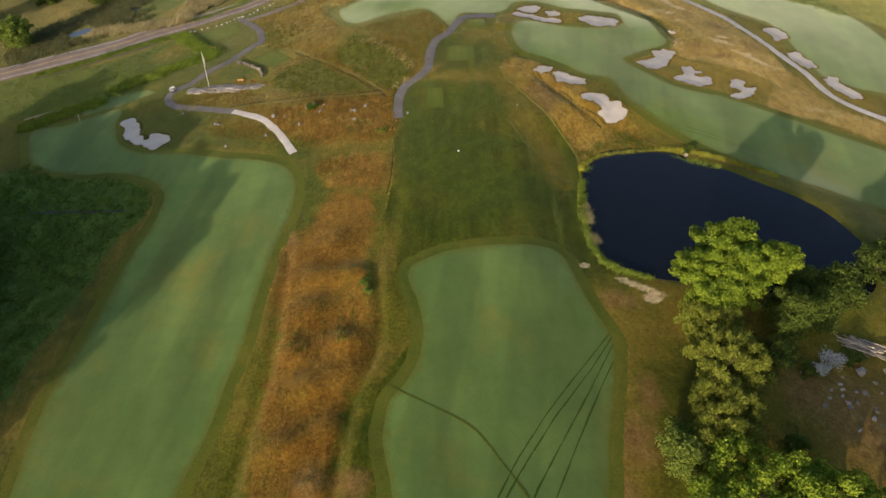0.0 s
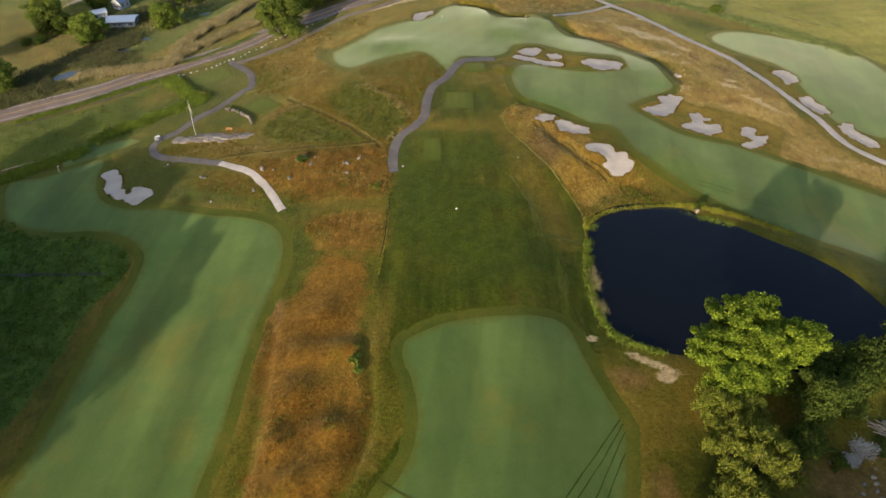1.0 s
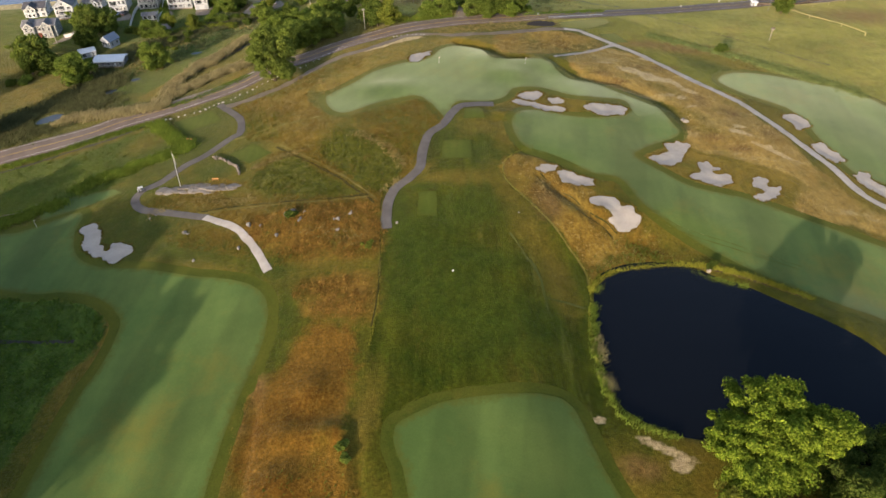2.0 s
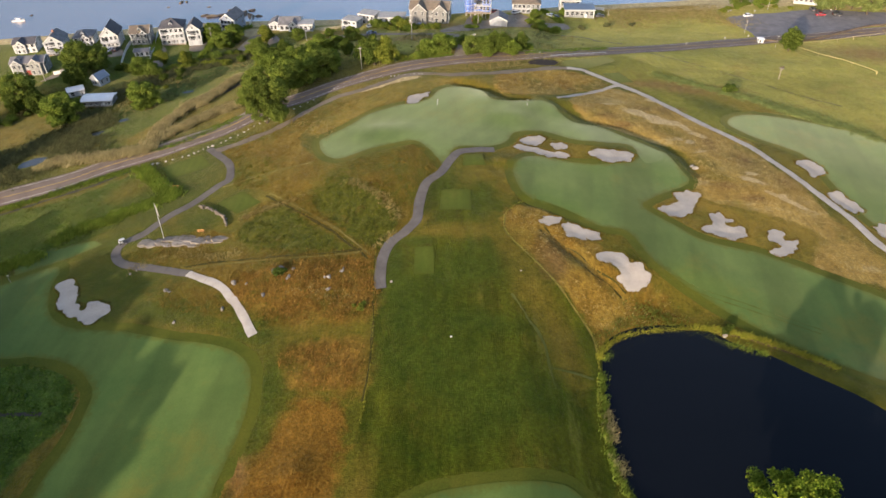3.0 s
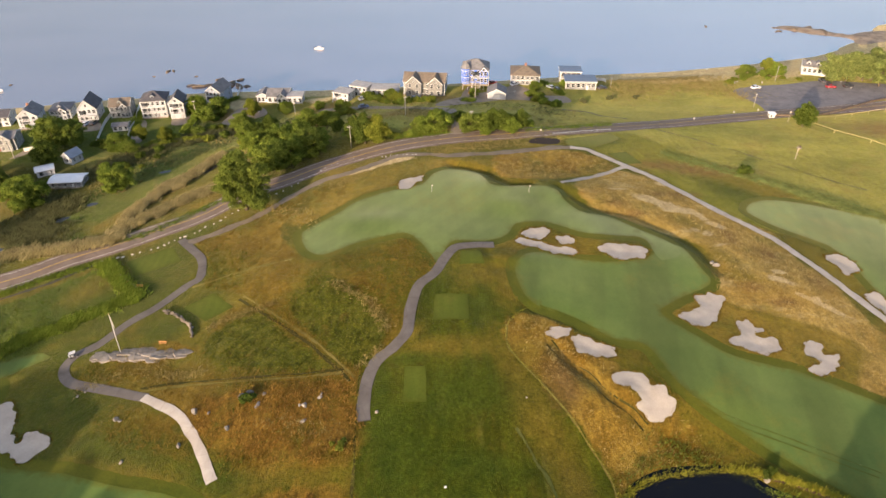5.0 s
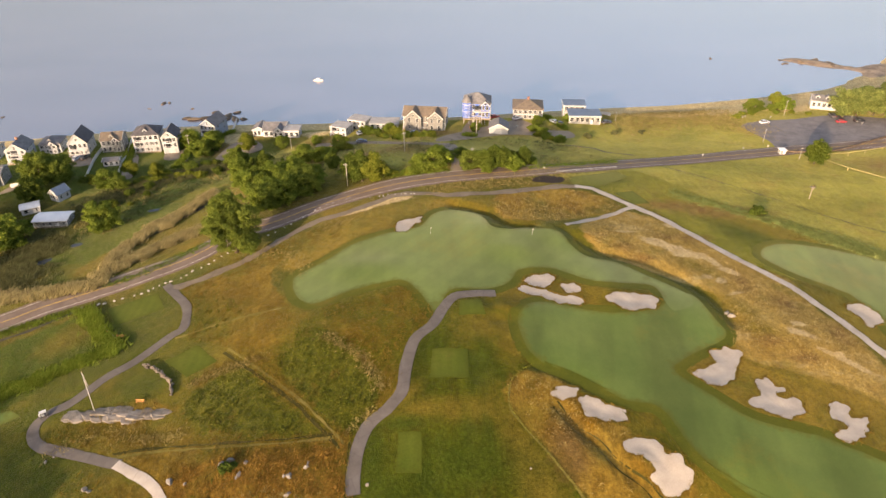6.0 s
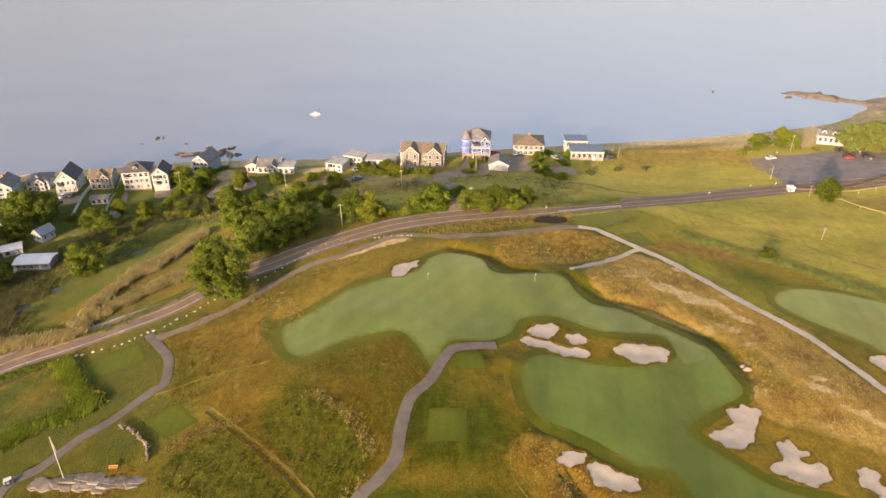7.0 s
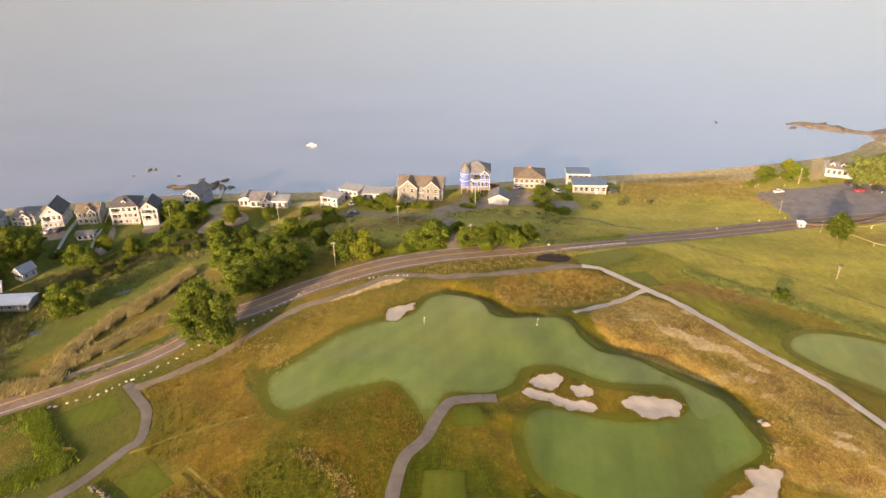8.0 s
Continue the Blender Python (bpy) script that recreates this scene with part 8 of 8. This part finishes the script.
# ---- the heap of cut logs ----
heap = thing("log_pile", "heap of weathered cut logs and branches", "log pile", at(*(81.2, 75.1)))
for k in range(26):
    a = random.uniform(-0.35, 0.35) + 2.6
    c = Vector((random.uniform(-3.5, 3.5), random.uniform(-1.5, 1.5), random.uniform(0.1, 1.5)))
    d = Vector((math.cos(a), math.sin(a), random.uniform(-0.1, 0.1))) * random.uniform(1.5, 3.2)
    part("log", rod(bmesh.new(), c - d, c + d, random.uniform(0.1, 0.22), random.uniform(0.06, 0.16), 7), TIMBER, heap)


# ---- vehicles ----
TYRE_RUBBER = plain("tyre_rubber", (0.02, 0.02, 0.02), 0.2, 3.0, 0.9)
RIM = plain("alloy_rim", (0.45, 0.45, 0.46), 0.05, 3.0, 0.35, 0.5, 0.8)
LAMP = plain("lamp_lens", (0.6, 0.58, 0.52), 0.05, 3.0, 0.2, 0.6)
TAIL = plain("tail_lens", (0.30, 0.02, 0.02), 0.05, 3.0, 0.25, 0.6)


def wheel(parent, x, y, r, w):
    bm = rod(bmesh.new(), (x, y - w / 2, r), (x, y + w / 2, r), r, r, 14)
    ob = part("wheel", bm, TYRE_RUBBER, parent)
    part("rim", rod(bmesh.new(), (x, y - w / 2 - 0.01, r), (x, y + w / 2 + 0.01, r), r * 0.6, r * 0.6, 10), RIM, ob)


def car(label, m, colour):
    ob = thing("car", label, "car", m, "parked cars")
    paint_ = plain("car_paint", colour, 0.03, 0.5, 0.3, 0.6)
    bm = bmesh.new()
    prism(bm, [(-2.2, 0.35), (2.2, 0.35), (2.25, 0.72), (2.0, 0.92), (1.1, 1.0), (-1.9, 1.02), (-2.2, 0.85)], -0.88, 0.88)
    bmesh.ops.bevel(bm, geom=bm.edges[:], offset=0.06, segments=2, affect="EDGES")
    part("body", bm, paint_, ob, smooth=True)
    bm = bmesh.new()
    prism(bm, [(-1.75, 1.0), (1.05, 1.0), (0.35, 1.46), (-1.2, 1.48)], -0.78, 0.78)
    part("glasshouse", bm, GLASS, ob)
    bm = boxed(-1.2, 0.35, -0.7, 0.7, 1.455, 1.53, 0.03)
    part("roof", bm, paint_, ob)
    for x in (-1.35, 1.35):
        for y in (-0.8, 0.8):
            wheel(ob, x, y, 0.33, 0.22)
    for y in (-0.6, 0.6):
        part("headlight", boxed(2.18, 2.26, y - 0.2, y + 0.2, 0.62, 0.76), LAMP, ob)
        part("tail_light", boxed(-2.24, -2.16, y - 0.2, y + 0.2, 0.72, 0.88), TAIL, ob)
    return ob


for p, turn, colour, word in (((-73.7, 320.3), 100, (0.62, 0.62, 0.62), "white"), ((-70.9, 320.1), 100, (0.55, 0.55, 0.56), "silver"), ((53.5, 335.3), 120, (0.30, 0.34, 0.38), "grey-blue"), ((55.6, 333.4), 120, (0.04, 0.045, 0.05), "black"), ((76.2, 336.2), 10, (0.05, 0.05, 0.055), "dark"),
                              ((178.6, 338.6), 0, (0.33, 0.03, 0.04), "dark red"), ((186.6, 339), 0, (0.03, 0.03, 0.035), "black"), ((144.8, 337.8), 10, (0.55, 0.57, 0.60), "silver"), ((178.5, 346), 90, (0.06, 0.06, 0.07), "dark"), ((-27.1, 324.4), 30, (0.62, 0.62, 0.60), "white"), ((-26, 313.2), 10, (0.05, 0.07, 0.13), "dark blue"),
                              ((-137.1, 308.1), 80, (0.45, 0.50, 0.55), "pale blue"), ((-134.2, 309), 80, (0.05, 0.05, 0.05), "black"), ((28.6, 339.7), 20, (0.42, 0.04, 0.03), "red"), ((19, 327.4), 60, (0.48, 0.12, 0.03), "orange"), ((38.1, 337.9), 30, (0.5, 0.53, 0.56), "silver"), ((-4.9, 320.1), 10, (0.10, 0.15, 0.30), "blue"), ((200.5, 352.5), 0, (0.6, 0.6, 0.6), "white")):
    car(word + " car parked beside a building or lane", at(*p, turn, 0.12), colour)

buggy = thing("golf_cart", "white golf cart standing on the cart path", "golf cart", at(*(-78.6, 170.5), 35, 0.12, 0.75))
part("body", box(box(bmesh.new(), -1.15, 1.1, -0.58, 0.58, 0.3, 0.62, 0.05), 0.55, 1.15, -0.5, 0.5, 0.5, 0.95, 0.06), plain("cart_body", (0.06, 0.06, 0.065), 0.1, 1.0, 0.4), buggy)
part("seat", box(box(bmesh.new(), -0.45, 0.1, -0.5, 0.5, 0.62, 0.82, 0.04), -0.55, -0.42, -0.5, 0.5, 0.7, 1.2, 0.03), plain("seat_vinyl", (0.55, 0.52, 0.46), 0.05, 1.0, 0.6), buggy)
part("canopy", boxed(-0.95, 0.85, -0.6, 0.6, 1.82, 1.92, 0.03), WHITE_PAINT, buggy, "white canopy")
for x in (-0.85, 0.72):
    for y in (-0.52, 0.52):
        part("post", rod(bmesh.new(), (x, y, 0.6), (x * 0.95, y, 1.83), 0.025, 0.025, 6), CHAIN, buggy)
        wheel(buggy, x, y, 0.23, 0.18)
part("bag", rod(rod(bmesh.new(), (-1.0, 0.22, 0.6), (-1.12, 0.22, 1.4), 0.14, 0.14, 8), (-1.0, -0.22, 0.6), (-1.12, -0.22, 1.4), 0.14, 0.14, 8), WHITE_PAINT, buggy, "pale golf bags")


def boat(label, p, turn, size):
    ob = thing("boat", label, "boat", pose(p[0], p[1], SEA_LEVEL - 0.15, 0, 0, turn) @ Matrix.Diagonal((size, size, size, 1)), "boats at sea")
    bm = bmesh.new()
    rings = []
    for x, w, z in ((-3.2, 1.1, 0.75), (-1.0, 1.25, 0.8), (1.5, 1.05, 0.95), (3.0, 0.45, 1.2), (3.6, 0.05, 1.35)):
        rings.append([bm.verts.new(c) for c in ((x, -w, z), (x, -w * 0.7, 0.0), (x, 0, -0.25), (x, w * 0.7, 0.0), (x, w, z))])
    for a, b in zip(rings, rings[1:]):
        for i in range(4):
            bm.faces.new((a[i], a[i + 1], b[i + 1], b[i]))
        bm.faces.new((a[4], a[0], b[0], b[4]))
    bm.faces.new(rings[0])
    bmesh.ops.recalc_face_normals(bm, faces=bm.faces[:])
    part("hull", bm, WHITE_PAINT, ob, smooth=False)
    part("cabin", boxed(-0.6, 1.6, -0.75, 0.75, 0.8, 1.75, 0.08), WHITE_PAINT, ob)
    part("windscreen", boxed(1.55, 1.66, -0.65, 0.65, 1.2, 1.65), GLASS, ob)
    part("cabin_roof", boxed(-1.4, 1.7, -0.85, 0.85, 1.8, 1.9, 0.03), WHITE_PAINT, ob)
    part("engine", boxed(-3.6, -3.2, -0.25, 0.25, 0.2, 1.2, 0.05), plain("engine_cowl", (0.05, 0.05, 0.05), 0.1), ob)
    return ob


boat("white motor boat at anchor on calm sea", (-58.9, 411.4), -12, 0.75)
boat("white open motor boat on calm sea", (-198.9, 352.9), 5, 0.85)

# posts and signs at the beach
for p in ((134.8, 369.6), (137.3, 342.7), (139, 344), (149.7, 343), (185.7, 335.5), (183.4, 345.8), (185.8, 343.7), (103.7, 298), (123.1, 307.2), (134.3, 310.4), (40.3, 274.1), (-0.2, 271.7), (-92, 216.5), (37, 327.7)):
    sign = thing("sign_post", "small white sign on a post", "sign", at(*p, 0), "sign posts")
    part("post", rod(bmesh.new(), (0, 0, -0.3), (0, 0, 1.4), 0.05, 0.05, 6), TIMBER, sign)
    part("board", boxed(-0.25, 0.25, -0.075, -0.052, 0.85, 1.4, 0.01), PALE_BOARD, sign)

# grassy lips round the bunkers
for edge, hole in zip(BUNKER_EDGES, [o for o in scene.objects if o.name.split(".")[0] == "bunker"]):
    q = offset(edge, 0.25)
    pts = q[np.random.RandomState(3).randint(0, len(q), len(q) * 3)] + np.random.RandomState(4).normal(size=(len(q) * 3, 2)) * 0.22
    v, f = blades(np.random.RandomState(6), pts, 0.30, 0.07, 3, 0.3, 0.12)
    tagged(raw_part("grass_lip", v, f, TUFT, hole, "ragged dry grass lip"), kind="stuff")
